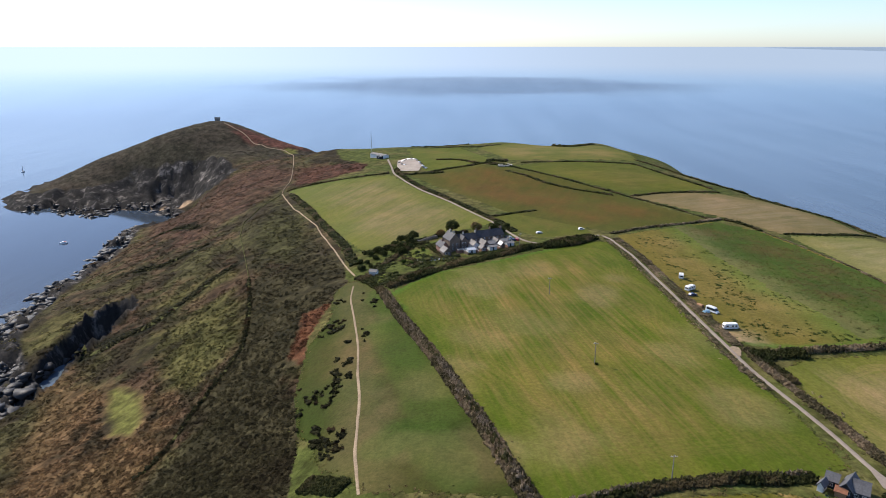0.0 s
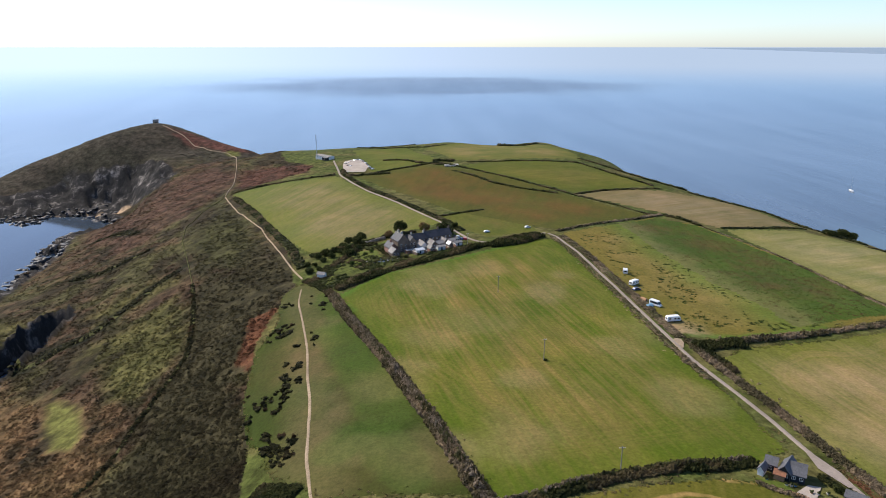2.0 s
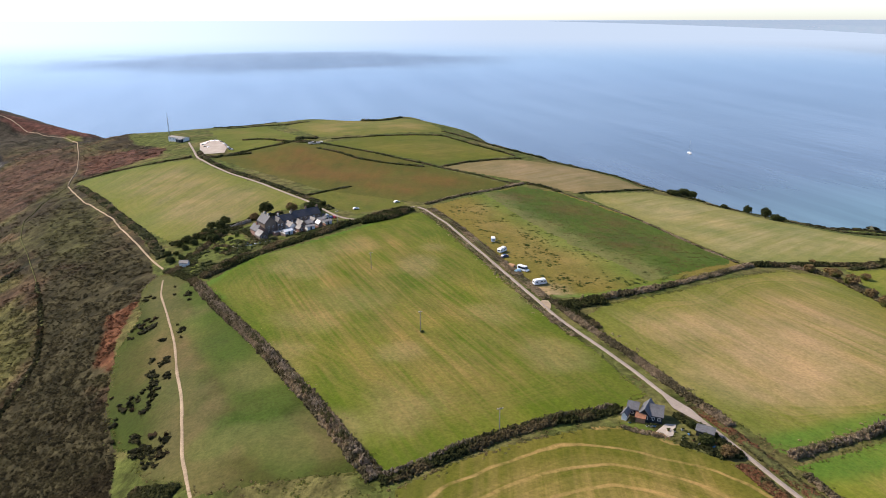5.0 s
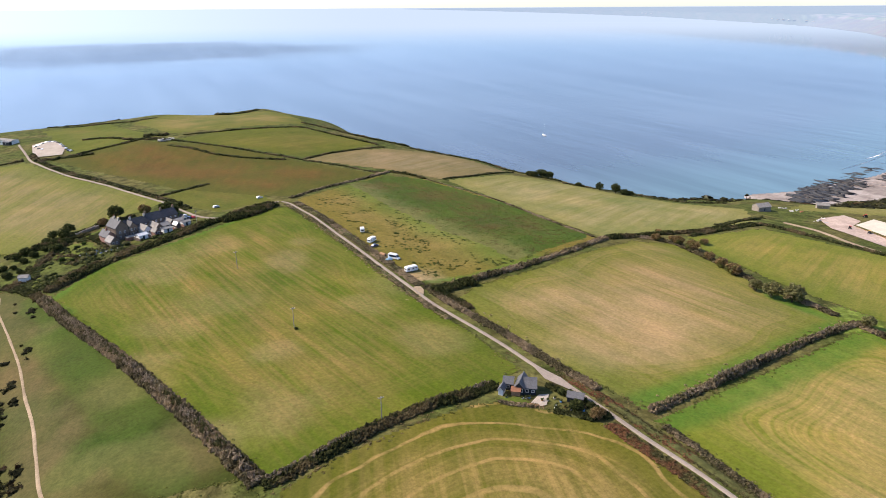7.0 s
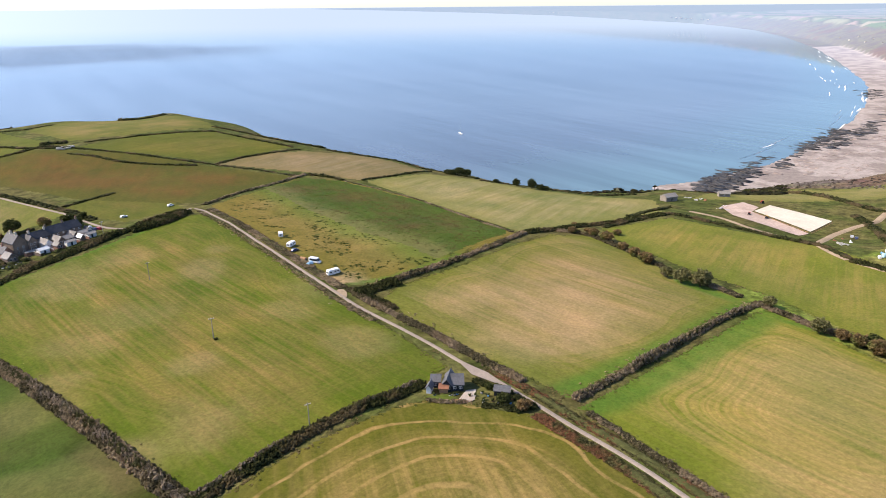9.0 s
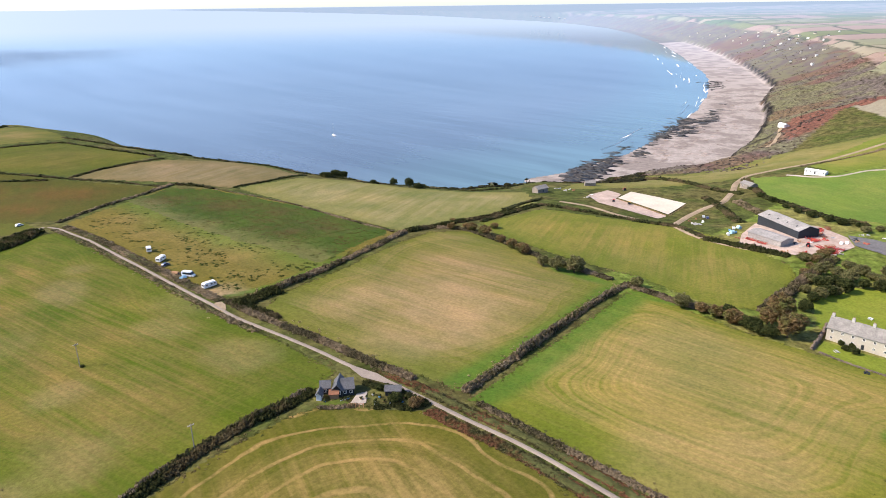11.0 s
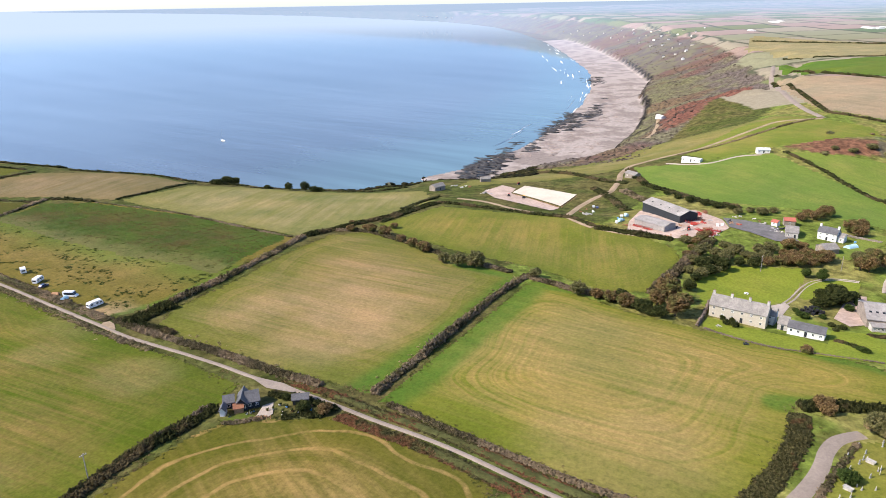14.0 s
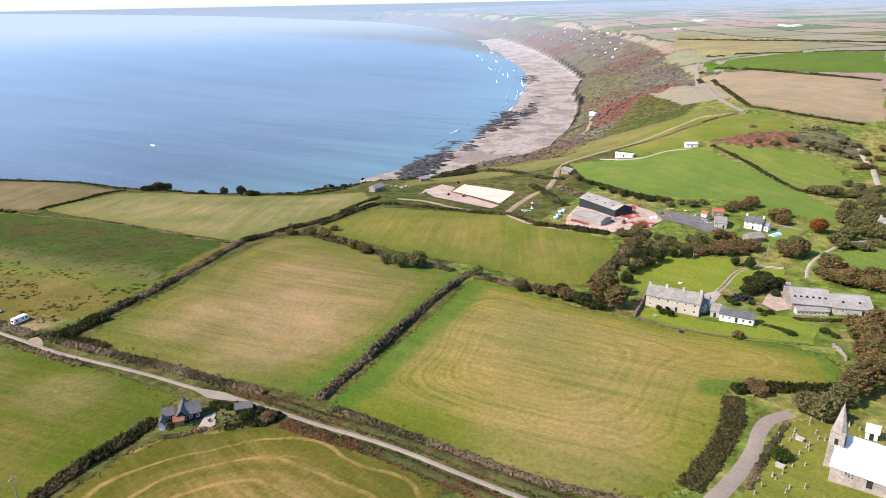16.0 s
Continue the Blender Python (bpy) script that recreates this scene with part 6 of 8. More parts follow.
            if door and q == 0 and i == windows // 2:
                part("door", box(x - 0.5, x + 0.5, -0.08, 0.02, 0, 2.0), DARK_BOARD, h, "dark door")
                continue
            window(h, x, q * step + step * 0.35, 0.95, step * 0.42, 0.0, -1)
    return h


def gable_house(p, q, depth, eaves, rise, wall, roof, label, windows=1, chimneys=(), name="house", category="house", chimney_mat=None, under=2.5):
    """A gabled building with its gable end on the line p to q, the ridge running back from it."""
    wide = math.hypot(q[0] - p[0], q[1] - p[1])
    nx, ny = -(q[1] - p[1]) / wide, (q[0] - p[0]) / wide
    h = house(q, (q[0] + nx * depth, q[1] + ny * depth), wide, eaves, rise, wall, roof, label, 0, 1, chimneys, False, category, name, 0.0, under, chimney_mat)
    for k in range(windows):
        z = 0.9 + k * 2.5
        for f in (0.3, 0.7):
            w = part("window", box(-depth / 2 - 0.06, -depth / 2 + 0.02, wide * f - 0.5, wide * f + 0.5, z, z + 1.25), WHITE, h)
            part("pane", box(-depth / 2 - 0.08, -depth / 2 - 0.05, wide * f - 0.4, wide * f + 0.4, z + 0.1, z + 1.15), GLASS, w, "dark window glass")
    return h
# the row of old coastguard houses
a, b = np.array((6.7, 390.4)), np.array((34.2, 402.5))
u = (b - a) / np.hypot(*(b - a))
v = np.array((-u[1], u[0]))


def along(p, q, back=0.0):
    """Front line from p to q metres along the row, set back by so much."""
    return tuple(a + u * p + v * back), tuple(a + u * q + v * back)


house(*along(5.0, 17, 2.5), 7.0, 5.0, 2.8, DARK_STONE, DARK_SLATE, "dark stone house with a slate roof within a row", 4, 2, (0.3, 0.98), False, chimney_mat=CREAM)
house(*along(17.3, 35, 2.5), 7.5, 5.0, 3.0, DARK_STONE, DARK_SLATE, "long dark slate-roofed house of the row", 6, 2, (0.02, 0.55, 0.98), False, chimney_mat=DARK_STONE)
gable_house(*along(-2.6, 4.4, 0.5), 10.0, 6.8, 3.6, DARK_STONE, DARK_SLATE, "tall gabled house with pale chimneys at the row's end", 2, (0.25, 0.7), chimney_mat=CREAM)
gable_house(*along(4.6, 9.2, 0.0), 6.0, 5.2, 2.8, DARK_STONE, DARK_SLATE, "narrow gabled bay of the row", 2, ())
gable_house(*along(-8.2, -3.0, 0.5), 8.0, 3.6, 2.6, BRICK, DARK_SLATE, "brick cottage with a slate roof", 1, (0.5,), chimney_mat=BRICK)
gable_house(*along(-10.0, -5.2, -7.5), 6.0, 2.4, 2.2, DARK_STONE, PALE_SLATE, "small slate-roofed outbuilding by the gardens", 1)
# the rear wings' pale roofs hold sun glare in their colour
gable_house(*along(10.2, 14.6, -5.0), 7.5, 2.8, 2.0, WHITEWASH, PALE_SLATE, "white rear wing with a pale roof", 1)
gable_house(*along(17.0, 20.6, -5.5), 8.0, 2.6, 1.8, DARK_STONE, PALE_SLATE, "stone rear wing with a pale slate roof", 1)
house(*along(20.8, 25.2, -5.5), 4.6, 2.3, 1.3, DARK_STONE, PALE_SLATE, "low slate-roofed wing behind the row", 2, 1, (), True)
gable_house(*along(25.8, 29.2, -4.5), 7.0, 2.4, 1.8, DARK_STONE, PALE_SLATE, "low stone wing with a grey roof", 1)
house(*along(29.8, 34.5, -4.0), 4.0, 2.3, 1.0, CREAM, PALE_SLATE, "low cream outbuilding behind the row", 2, 1, (), True)
gable_house(*along(35.8, 38.6, -1.0), 4.0, 2.2, 1.4, WHITEWASH, DARK_SLATE, "small white shed at the row's end", 1)
house(*along(0.0, 7.0, -5.5), 2.5, 1.6, 0.3, BRICK, PALE_SLATE, "low brick yard shed behind the row", 0, 1, (), True, "shed", "shed")
house((-40.7, 354.8), (-36.6, 353.3), 2.6, 1.9, 0.9, WHITEWASH, PALE_SLATE, "little white garden shed", 0, 1, (), True, "shed", "shed")
for k in range(16):
    cx_, cy_ = a + u * (-22 + 1.9 * (k % 8) * 1.4 - 4) + v * (-12 + 4.5 * (k // 8) - 0.35 * (k % 8))
    f_ = thing("cold_frame", cx_, cy_, 20 + 9 * k, "small pale garden frame in the allotment", "cold frame", "garden frames", 0.4)
    part("box", box(-0.7, 0.7, -0.4, 0.4, -0.1, 0.45, 0.02), (WHITE, TIMBER, PALE_STONE)[k % 3], f_)
    part("lid", prism([(-0.45, 0.45), (0.45, 0.45), (0.45, 0.62), (-0.45, 0.5)], -0.75, 0.75), GLASS if k % 2 else WHITE, f_)

# white roof colour on two of these stores stands for sun glare
house(*along(4.0, 9.0, -11.0), 3.4, 2.2, 0.8, WHITEWASH, LEAD_WHITE, "white lean-to with a pale roof in the back yard", 1, 1, (), True, "shed", "shed")
gable_house(*along(12.5, 15.5, -12.0), 4.5, 2.2, 1.4, BRICK, PALE_SLATE, "brick washhouse in the back yard", 1)
house(*along(18.0, 23.0, -11.5), 3.0, 2.0, 0.6, WHITEWASH, PALE_SLATE, "low white store in the back yard", 1, 1, (), True, "shed", "shed")
gable_house(*along(26.5, 29.0, -10.0), 4.0, 2.0, 1.3, DARK_STONE, LEAD_WHITE, "small stone store with a pale roof", 0)
house(*along(31.0, 36.0, -9.0), 3.0, 2.0, 0.7, WHITEWASH, PALE_SLATE, "low white garage behind the row", 1, 1, (), True, "shed", "shed")
for p_, back_ in ((3.2, -13), (10.0, -13), (16.2, -13), (24.6, -12), (30.4, -11.5)):
    w_ = thing("yard_wall", *along(p_, p_ + 1, back_)[0], math.degrees(math.atan2(v[1], v[0])), "dark brick wall between two back yards", "wall", "yard walls", 0.4)
    part("wall", box(0, 9.0, -0.15, 0.15, -0.5, 1.5, 0.02), (BRICK, DARK_STONE)[int(p_) % 2], w_)
    part("coping", box(-0.05, 9.05, -0.2, 0.2, 1.5, 1.6, 0.02), PALE_STONE, w_)

# the black boarded cottage beside the lane
gable_house((101.5, 149.4), (103.6, 147.2), 6.5, 2.3, 1.7, DARK_BOARD, SLATE, "black boarded cottage with a slate roof beside the lane", 1)
house((104.0, 147.7), (107.0, 145.7), 6.0, 2.3, 1.8, DARK_BOARD, SLATE, "slate-roofed wing of the black cottage", 2, 1, (), False)
house((99.9, 153.0), (102.2, 151.2), 3.8, 2.3, 1.3, DARK_BOARD, SLATE, "small black boarded annexe", 1, 1, (), False)
house((100.2, 148.8), (102.2, 147.2), 2.6, 1.6, 0.7, TIMBER, RUST_SHEET, "low shed with a rusty red roof", 0, 1, (), True, "shed", "shed", under=1.0)
gable_house((96.8, 150.9), (97.8, 149.8), 3.0, 1.9, 0.9, WHITEWASH, SLATE, "tiny white garden shed", 0, (), "shed", "shed", None, 1.0)
house((112.9, 138.2), (116.1, 134.9), 3.2, 1.8, 0.9, DARK_BOARD, SLATE, "dark green shed with a grey felt roof", 1, 1, (), True, "shed", "shed", under=1.0)
rng = np.random.RandomState(4)
for k, spot in enumerate([(101.9, 145.5), (103.1, 145.2), (104.2, 145.1), (106.5, 141.7), (108.6, 137.6), (110.7, 141.4), (111.2, 138.9), (110.4, 135.8), (107.6, 136.7), (112.7, 133.4), (113.7, 131.5), (115.9, 133.2), (110.6, 133.6), (107.9, 141.2), (98.1, 148.5)]):
    g_ = thing("garden_pot", *spot, 30 * k, "pale planter and garden clutter beside the cottage", "planter", "garden pots", 0.3)
    part("pot", tube([(0, 0, 0), (0, 0, 0.5), (0, 0, 0.55)], [0.3, 0.42, 0.38], 10), (WHITE, PALE_STONE, BLUE_PAINT, TIMBER)[k % 4], g_)
    c_ = Clumps(700 + k)
    for q in range(4):
        c_.add(rng.normal(0, 0.2), rng.normal(0, 0.2), 0.7, 0.6, 0.6, COARSE)
    lf = new("plant", c_.mesh("plant", TREE_LEAVES, False))
    lf.parent = g_

# the long farmhouse and its annexe
house((271.0, 62.1), (271.1, 40.3), 8.0, 5.2, 3.2, CREAM, PALE_SLATE, "long cream farmhouse with a lichened slate roof", 6, 2, (0.02, 0.34, 0.66, 0.98), True, chimney_mat=PALE_STONE)
house((278.2, 41.6), (278.1, 38.4), 6.0, 4.2, 2.2, WHITEWASH, PALE_SLATE, "white gabled end of the farmhouse", 1, 2, (), False)
house((275.0, 36.5), (275.1, 32.9), 8.0, 2.6, 1.8, PALE_STONE, PALE_SLATE, "stone link with a pale roof", 1, 1, (), True)
house((271.8, 32.4), (271.8, 19.5), 6.0, 2.6, 1.6, WHITEWASH, SLATE, "low white annexe with a blue-grey slate roof", 5, 1, (), True)

# the farmyard barns
house((425.9, 147.2), (407.9, 117.3), 14.0, 4.8, 2.4, DARK_BOARD, GREY_SHEET, "big dark barn with a pale grey sheet roof", 0, 1, (), False, "barn", "barn", skylights=4)
house((392.3, 140.0), (385.9, 119.2), 11.0, 3.4, 1.2, GREY_SHEET, GREY_SHEET, "low grey sheet-clad shed in front of the barn", 0, 1, (), False, "barn", "barn")
house((300.5, 8.0), (304.5, -6.6), 19.0, 3.4, 3.2, STONE, GREY_SHEET, "long barn with a weathered grey sheet roof", 0, 1, (), False, "barn", "barn", skylights=6)
house((295.9, 5.5), (300.7, -5.9), 4.0, 2.0, 0.5, PALE_STONE, GREY_SHEET, "lean-to with a grey roof along the barn", 8, 1, (), False, "barn", "barn")
house((304.0, -7.3), (308.6, -21.8), 16.0, 2.6, 2.6, PALE_STONE, GREY_SHEET, "lower barn with patched pale sheets", 2, 1, (), True, "barn", "barn", skylights=2)

# the hamlet
house((424.4, 43.7), (422.6, 33.8), 6.5, 4.4, 2.4, WHITEWASH, SLATE, "white house with two chimneys and a slate roof", 3, 2, (0.03, 0.97), True)
house((424.1, 33.3), (423.4, 30.2), 5.0, 3.2, 1.6, WHITEWASH, PALE_SLATE, "white side wing of the house", 1, 1, (), False)
house((415.5, 58.9), (416.7, 52.3), 14.0, 3.0, 1.8, PALE_STONE, PALE_SLATE, "long stone outbuilding with an old slate roof", 2, 1, (), True, "barn", "barn")
house((440.2, 63.9), (442.1, 58.1), 6.0, 3.2, 1.2, STONE, RED_TILE, "small shed with a bright red roof", 1, 1, (), False, "shed", "shed")
house((395.2, 35.5), (400.8, 29.7), 8.0, 3.0, 2.0, STONE, PALE_SLATE, "rubble stone barn in the hamlet", 1, 1, (), True, "barn", "barn")
house((436.3, 70.6), (435.4, 67.1), 4.0, 2.4, 1.0, WHITEWASH, RED_TILE, "small white shed with a red roof", 1, 1, (), False, "shed", "shed")
house((467.1, -24.9), (465.7, -29.5), 8.0, 4.0, 2.4, CREAM, PALE_SLATE, "cream cottage among the trees", 2, 2, (0.1,), True)
house((591.7, 173.9), (590.7, 158.0), 6.0, 2.6, 0.6, WHITEWASH, LEAD_WHITE, "long low white chalet on the hill", 5, 1, (), True)
house((622.0, 119.6), (626.7, 110.6), 6.0, 2.8, 1.0, WHITEWASH, LEAD_WHITE, "white bungalow at the track's end", 3, 1, (), True)
house((539.4, 204.0), (534.6, 193.6), 7.0, 3.0, 1.6, STONE, PALE_SLATE, "small grey building by the bend", 2, 1, (), True)
house((428.3, 319.6), (439.4, 317.7), 7.0, 3.0, 2.0, STONE, PALE_SLATE, "old stone barn above the beach", 1, 1, (), True, "barn", "barn")
house((491.6, 316.4), (497.9, 310.2), 5.0, 2.6, 1.4, STONE, PALE_SLATE, "low grey hut above the beach", 1, 1, (), False, "shed", "shed")
house((1126.3, 380.7), (1113.0, 366.5), 8.0, 3.5, 1.5, WHITEWASH, LEAD_WHITE, "white beach hut at the end of the track", 1, 1, (), False)

# the lookout station, mast and chapel
house((-82.3, 768.4), (-66.4, 752.0), 8.0, 3.4, 0.8, WHITEWASH, PALE_SLATE, "low white lookout station by the mast", 4, 1, (), True, "lookout", "lookout_station")
house((-74.2, 756.1), (-68.7, 750.0), 4.5, 2.6, 0.5, DARK_BOARD, SLATE, "dark hut of the lookout station", 1, 1, (), False, "shed", "shed")
house((-379, 1142), (-371, 1144), 5.0, 3.2, 2.6, STONE, STONE, "ruined stone chapel on the headland's summit", 1, 1, (), True, "chapel", "chapel", under=6)

mast = thing("radio_mast", -82.8, 785.7, 20, "slim grey lattice radio mast", "mast")
for k in range(3):
    ang = k * 2.0944
    part("leg", tube([(math.cos(ang) * 0.7, math.sin(ang) * 0.7, -1), (math.cos(ang) * 0.3, math.sin(ang) * 0.3, 25)], [0.16, 0.12], 6), STEEL, mast)
for k in range(12):
    zz, w = k * 2.05, 0.68 - k * 0.032
    p3 = [(math.cos(j * 2.0944) * w, math.sin(j * 2.0944) * w, zz + (j % 2) * 1.0) for j in range(4)]
    part("brace", tube(p3, [0.06] * 4, 5), STEEL, mast)
part("aerial", tube([(0, 0, 24.5), (0, 0, 28)], [0.1, 0.06], 6), STEEL, mast)


def pole(x, y, tall, turn=0.0):
    p = thing("telegraph_pole", x, y, turn, "weathered wooden telegraph pole in a field", "pole", "telegraph poles", 0.5)
    part("post", tube([(0, 0, -0.5), (0, 0, tall)], [0.16, 0.11], 8), POLE_WOOD, p)
    part("crossarm", box(-0.9, 0.9, -0.09, 0.09, tall - 0.6, tall - 0.42, 0.02), POLE_WOOD, p)
    for dx in (-0.75, -0.3, 0.3, 0.75):
        part("insulator", tube([(dx, 0, tall - 0.45), (dx, 0, tall - 0.2)], [0.06, 0.04], 6), WHITE, p)


for spot in ((56.0, 228.4), (59.9, 153.3), (50.9, 305.6), (46.2, 393.3), (373.5, 25.2), (348.8, 57.8)):
    pole(*spot, 8.5)

# the church with its spire
church_a, church_b = np.array((160.2, -9.4)), np.array((158.2, -21.0))
cu = (church_b - church_a) / np.hypot(*(church_b - church_a))
cv = np.array((-cu[1], cu[0]))
house(tuple(church_a), tuple(church_a + cu * 24), 7.0, 2.5, 3.0, CHURCH_STONE, LEAD_WHITE, "stone church aisle with a pale glaring roof", 0, 1, (), False, "church", "church_aisle")
house(tuple(church_a + cu * 1.5 + cv * 7.2), tuple(church_a + cu * 26 + cv * 7.2), 6.5, 2.9, 3.1, CHURCH_STONE, LEAD_WHITE, "stone church nave with a pale roof", 0, 1, (), False, "church", "church_nave")
house((186.9, -17.2), (186.7, -20.0), 3.5, 2.3, 1.2, WHITEWASH, LEAD_WHITE, "small pale-roofed outbuilding behind the church", 1, 1, (), True, "shed", "shed", under=1.5)
porch = bpy.data.objects["church_aisle"]
for x in (-8.0, 3.0):
    for dx in (-0.7, 0, 0.7):
        window(porch, x + dx, 0.8, 0.5, 1.4, 0.0, -1, CHURCH_STONE)
part("door", box(-4.4, -3.2, -0.12, 0.03, 0, 1.9, 0.03), DARK_BOARD, porch, "dark arched south door")
tx, ty = 168.4, -10.2
tower = thing("church_tower", tx, ty, math.degrees(math.atan2(cu[1], cu[0])), "slender stone church tower with a broach spire", "tower")
bm = bmesh.new()
levels = ((-2.5, 1.85), (0.4, 1.75), (5.0, 1.68), (10.2, 1.6), (10.4, 1.7), (10.6, 1.6))
rings_ = [[bm.verts.new((sx * w, sy * w, zz)) for sx, sy in ((-1, -1), (1, -1), (1, 1), (-1, 1))] for zz, w in levels]
for p_, q_ in zip(rings_, rings_[1:]):
    for k in range(4):
        bm.faces.new((p_[k], p_[(k + 1) % 4], q_[(k + 1) % 4], q_[k]))
bm.faces.new(rings_[-1])
part("shaft", bm, CHURCH_STONE, tower)
bm = bmesh.new()
low = [bm.verts.new((math.cos(6.2832 * (k + 0.5) / 8) * 1.7, math.sin(6.2832 * (k + 0.5) / 8) * 1.7, 10.55)) for k in range(8)]
mid = [bm.verts.new((math.cos(6.2832 * (k + 0.5) / 8) * 0.9, math.sin(6.2832 * (k + 0.5) / 8) * 0.9, 14.4)) for k in range(8)]
top = bm.verts.new((0, 0, 18.2))
for k in range(8):
    bm.faces.new((low[k], low[(k + 1) % 8], mid[(k + 1) % 8], mid[k]))
    bm.faces.new((mid[k], mid[(k + 1) % 8], top))
part("spire", bm, CHURCH_STONE, tower)
for ang in (0, 90, 180, 270):
    c_, s_ = math.cos(radians(ang)), math.sin(radians(ang))
    part("louvre", box(c_ * 1.62 - 0.35 * abs(s_) - 0.05, c_ * 1.62 + 0.35 * abs(s_) + 0.05, s_ * 1.62 - 0.35 * abs(c_) - 0.05, s_ * 1.62 + 0.35 * abs(c_) + 0.05, 7.2, 8.8), DARK_BOARD, tower, "dark belfry opening")


def gravestone(x, y, turn, tall, cross):
    g = thing("gravestone", x, y, turn, "old pale gravestone in the churchyard grass" if not cross else "pale stone grave cross in the grass", "gravestone", "gravestones", 0.4)
    if cross:
        part("shaft", box(-0.12, 0.12, -0.08, 0.08, -0.3, tall + 0.4, 0.02), PALE_STONE, g)
        part("arm", box(-0.4, 0.4, -0.075, 0.075, tall - 0.15, tall + 0.1, 0.02), PALE_STONE, g)
    else:
        s = [(-0.35, -0.3), (0.35, -0.3), (0.35, tall * 0.8), (0.2, tall), (-0.2, tall), (-0.35, tall * 0.8)]
        part("slab", prism(s, -0.07, 0.07, "y"), PALE_STONE, g)
        part("plinth", box(-0.45, 0.45, -0.2, 0.2, -0.3, 0.12, 0.02), PALE_STONE, g)


rng = np.random.RandomState(5)
made = 0
while made < 44:
    gx, gy = 143 + rng.rand() * 60, -24 + rng.rand() * 30
    d = line_distance(np.array([gx]), np.array([gy]), CHURCH_LANE)[0]
    q = np.array((gx, gy)) - church_a
    if d < 4 or (q @ cu > -3 and -3 < q @ cv < 18) or not inside(np.array([gx]), np.array([gy]), CHURCHYARD)[0]:
        continue
    gravestone(gx, gy, math.degrees(math.atan2(cu[1], cu[0])) + 90 + rng.normal(0, 8), 0.8 + 0.5 * rng.rand(), rng.rand() < 0.2)
    made += 1
for spot in ((177.8, -2.4), (161.4, 0.9)):
    tomb = thing("chest_tomb", *spot, 70, "pale stone chest tomb in the grass", "tomb", "chest tombs", 0.8)
    part("chest", box(-1.0, 1.0, -0.5, 0.5, -0.3, 0.75, 0.03), PALE_STONE, tomb)
    part("ledger", box(-1.15, 1.15, -0.62, 0.62, 0.75, 0.9, 0.03), PALE_STONE, tomb)


# ---- trees
def tree(x, y, tall, wide, leaves, label, lean=0.0, low=0.12, clumps=None):
    rng = np.random.RandomState(int(abs(x * 13 + y * 7)) % 100000)
    t = thing("tree", x, y, rng.rand() * 360, label, "tree", "trees", 1.0)
    z0 = tall * low
    part("trunk", tube([(0, 0, -0.6), (lean * 0.2, 0, z0), (lean * 0.7, 0.1, tall * 0.6), (lean, 0.1, tall * 0.85)], [0.05 * tall, 0.036 * tall, 0.024 * tall, 0.008 * tall], 7), BARK, t)
    for k in range(4):
        ang = k * 1.57 + rng.rand()
        r = wide * 0.36
        part("limb", tube([(lean * 0.3, 0, z0 * (0.8 + 0.2 * k)), (lean * 0.6 + math.cos(ang) * r * 0.6, math.sin(ang) * r * 0.6, tall * 0.45), (lean + math.cos(ang) * r, math.sin(ang) * r, tall * 0.68)], [0.02 * tall, 0.014 * tall, 0.005 * tall], 5), BARK, t)
    c = Clumps(int(abs(x * 31 + y)) % 100000)
    n_ = clumps or int(70 + wide * 14)
    lobes = [Vector(rng.normal(0, 1, 3)) for _ in range(5)]
    for k in range(n_):
        d = Vector(rng.normal(0, 1, 3)).normalized()
        out = 0.75 + 0.3 * max(d.dot(q.normalized()) for q in lobes)
        d = d * rng.rand() ** 0.3 * out
        if d.z < -0.75:
            continue
        zz = z0 + (tall - z0) * (0.46 + 0.46 * d.z)
        s = wide * (0.075 + 0.1 * rng.rand()) + 0.3
        c.add(lean * (zz / tall) + d.x * wide * 0.46, d.y * wide * 0.46, zz, s, s * 0.8, BUSHY if k % 4 == 0 else SPRAY)
    me = c.mesh("crown", leaves, False)
    crown = new("crown", me)
    crown.parent = t
    return t


RUSTY, DARK, GREENT, OLIVE = "tree with thinning russet autumn leaves", "dark evergreen tree in the hedge", "round bright green garden tree", "olive green hedgerow tree"
MID_LEAVES = leafy("garden_leaves", (0.045, 0.075, 0.018), (0.09, 0.13, 0.03))
OLIVE_LEAVES = leafy("olive_leaves", (0.111, 0.114, 0.042), (0.273, 0.247, 0.104), (0.299, 0.215, 0.117), 0.25)


def trees(spots, tall, wide, leaves, label):
    for i, (x, y) in enumerate(spots):
        s = 0.8 + 0.45 * ((i * 37 % 11) / 10)
        tree(x, y, tall * s, wide * s, leaves, label, low=0.08 if tall < 7 else 0.12)


trees([(276.3, 268.5), (282.8, 258.5), (281.9, 247.5), (276.3, 231.1), (272.0, 219.5), (268.0, 208.6)], 5.2, 7.4, RUST_LEAVES, "low russet bush in the field hedge")
trees([(258.3, 187.7), (257.1, 178.9), (260.8, 171.3)], 7.6, 9.0, OLIVE_LEAVES, OLIVE)
trees([(264.5, 139.7), (255.4, 113.7)], 6.8, 7.8, OLIVE_LEAVES, OLIVE)
trees([(257.0, 106.0), (256.8, 99.1), (256.3, 92.0), (257.6, 85.3)], 5.6, 7.6, RUST_LEAVES, "low russet tree in the field hedge")
trees([(266.3, 82.3), (259.2, 72.3), (274.8, 80.6), (266.0, 71.4)], 10.8, 10.2, RUST_LEAVES, RUSTY)
trees([(310.5, 79.0), (325.8, 76.9), (337.7, 72.8), (350.3, 68.5), (353.4, 61.9), (333.5, 81.9), (295.7, 77.5), (340.8, 77.9)], 6.0, 7.5, TREE_LEAVES, DARK)
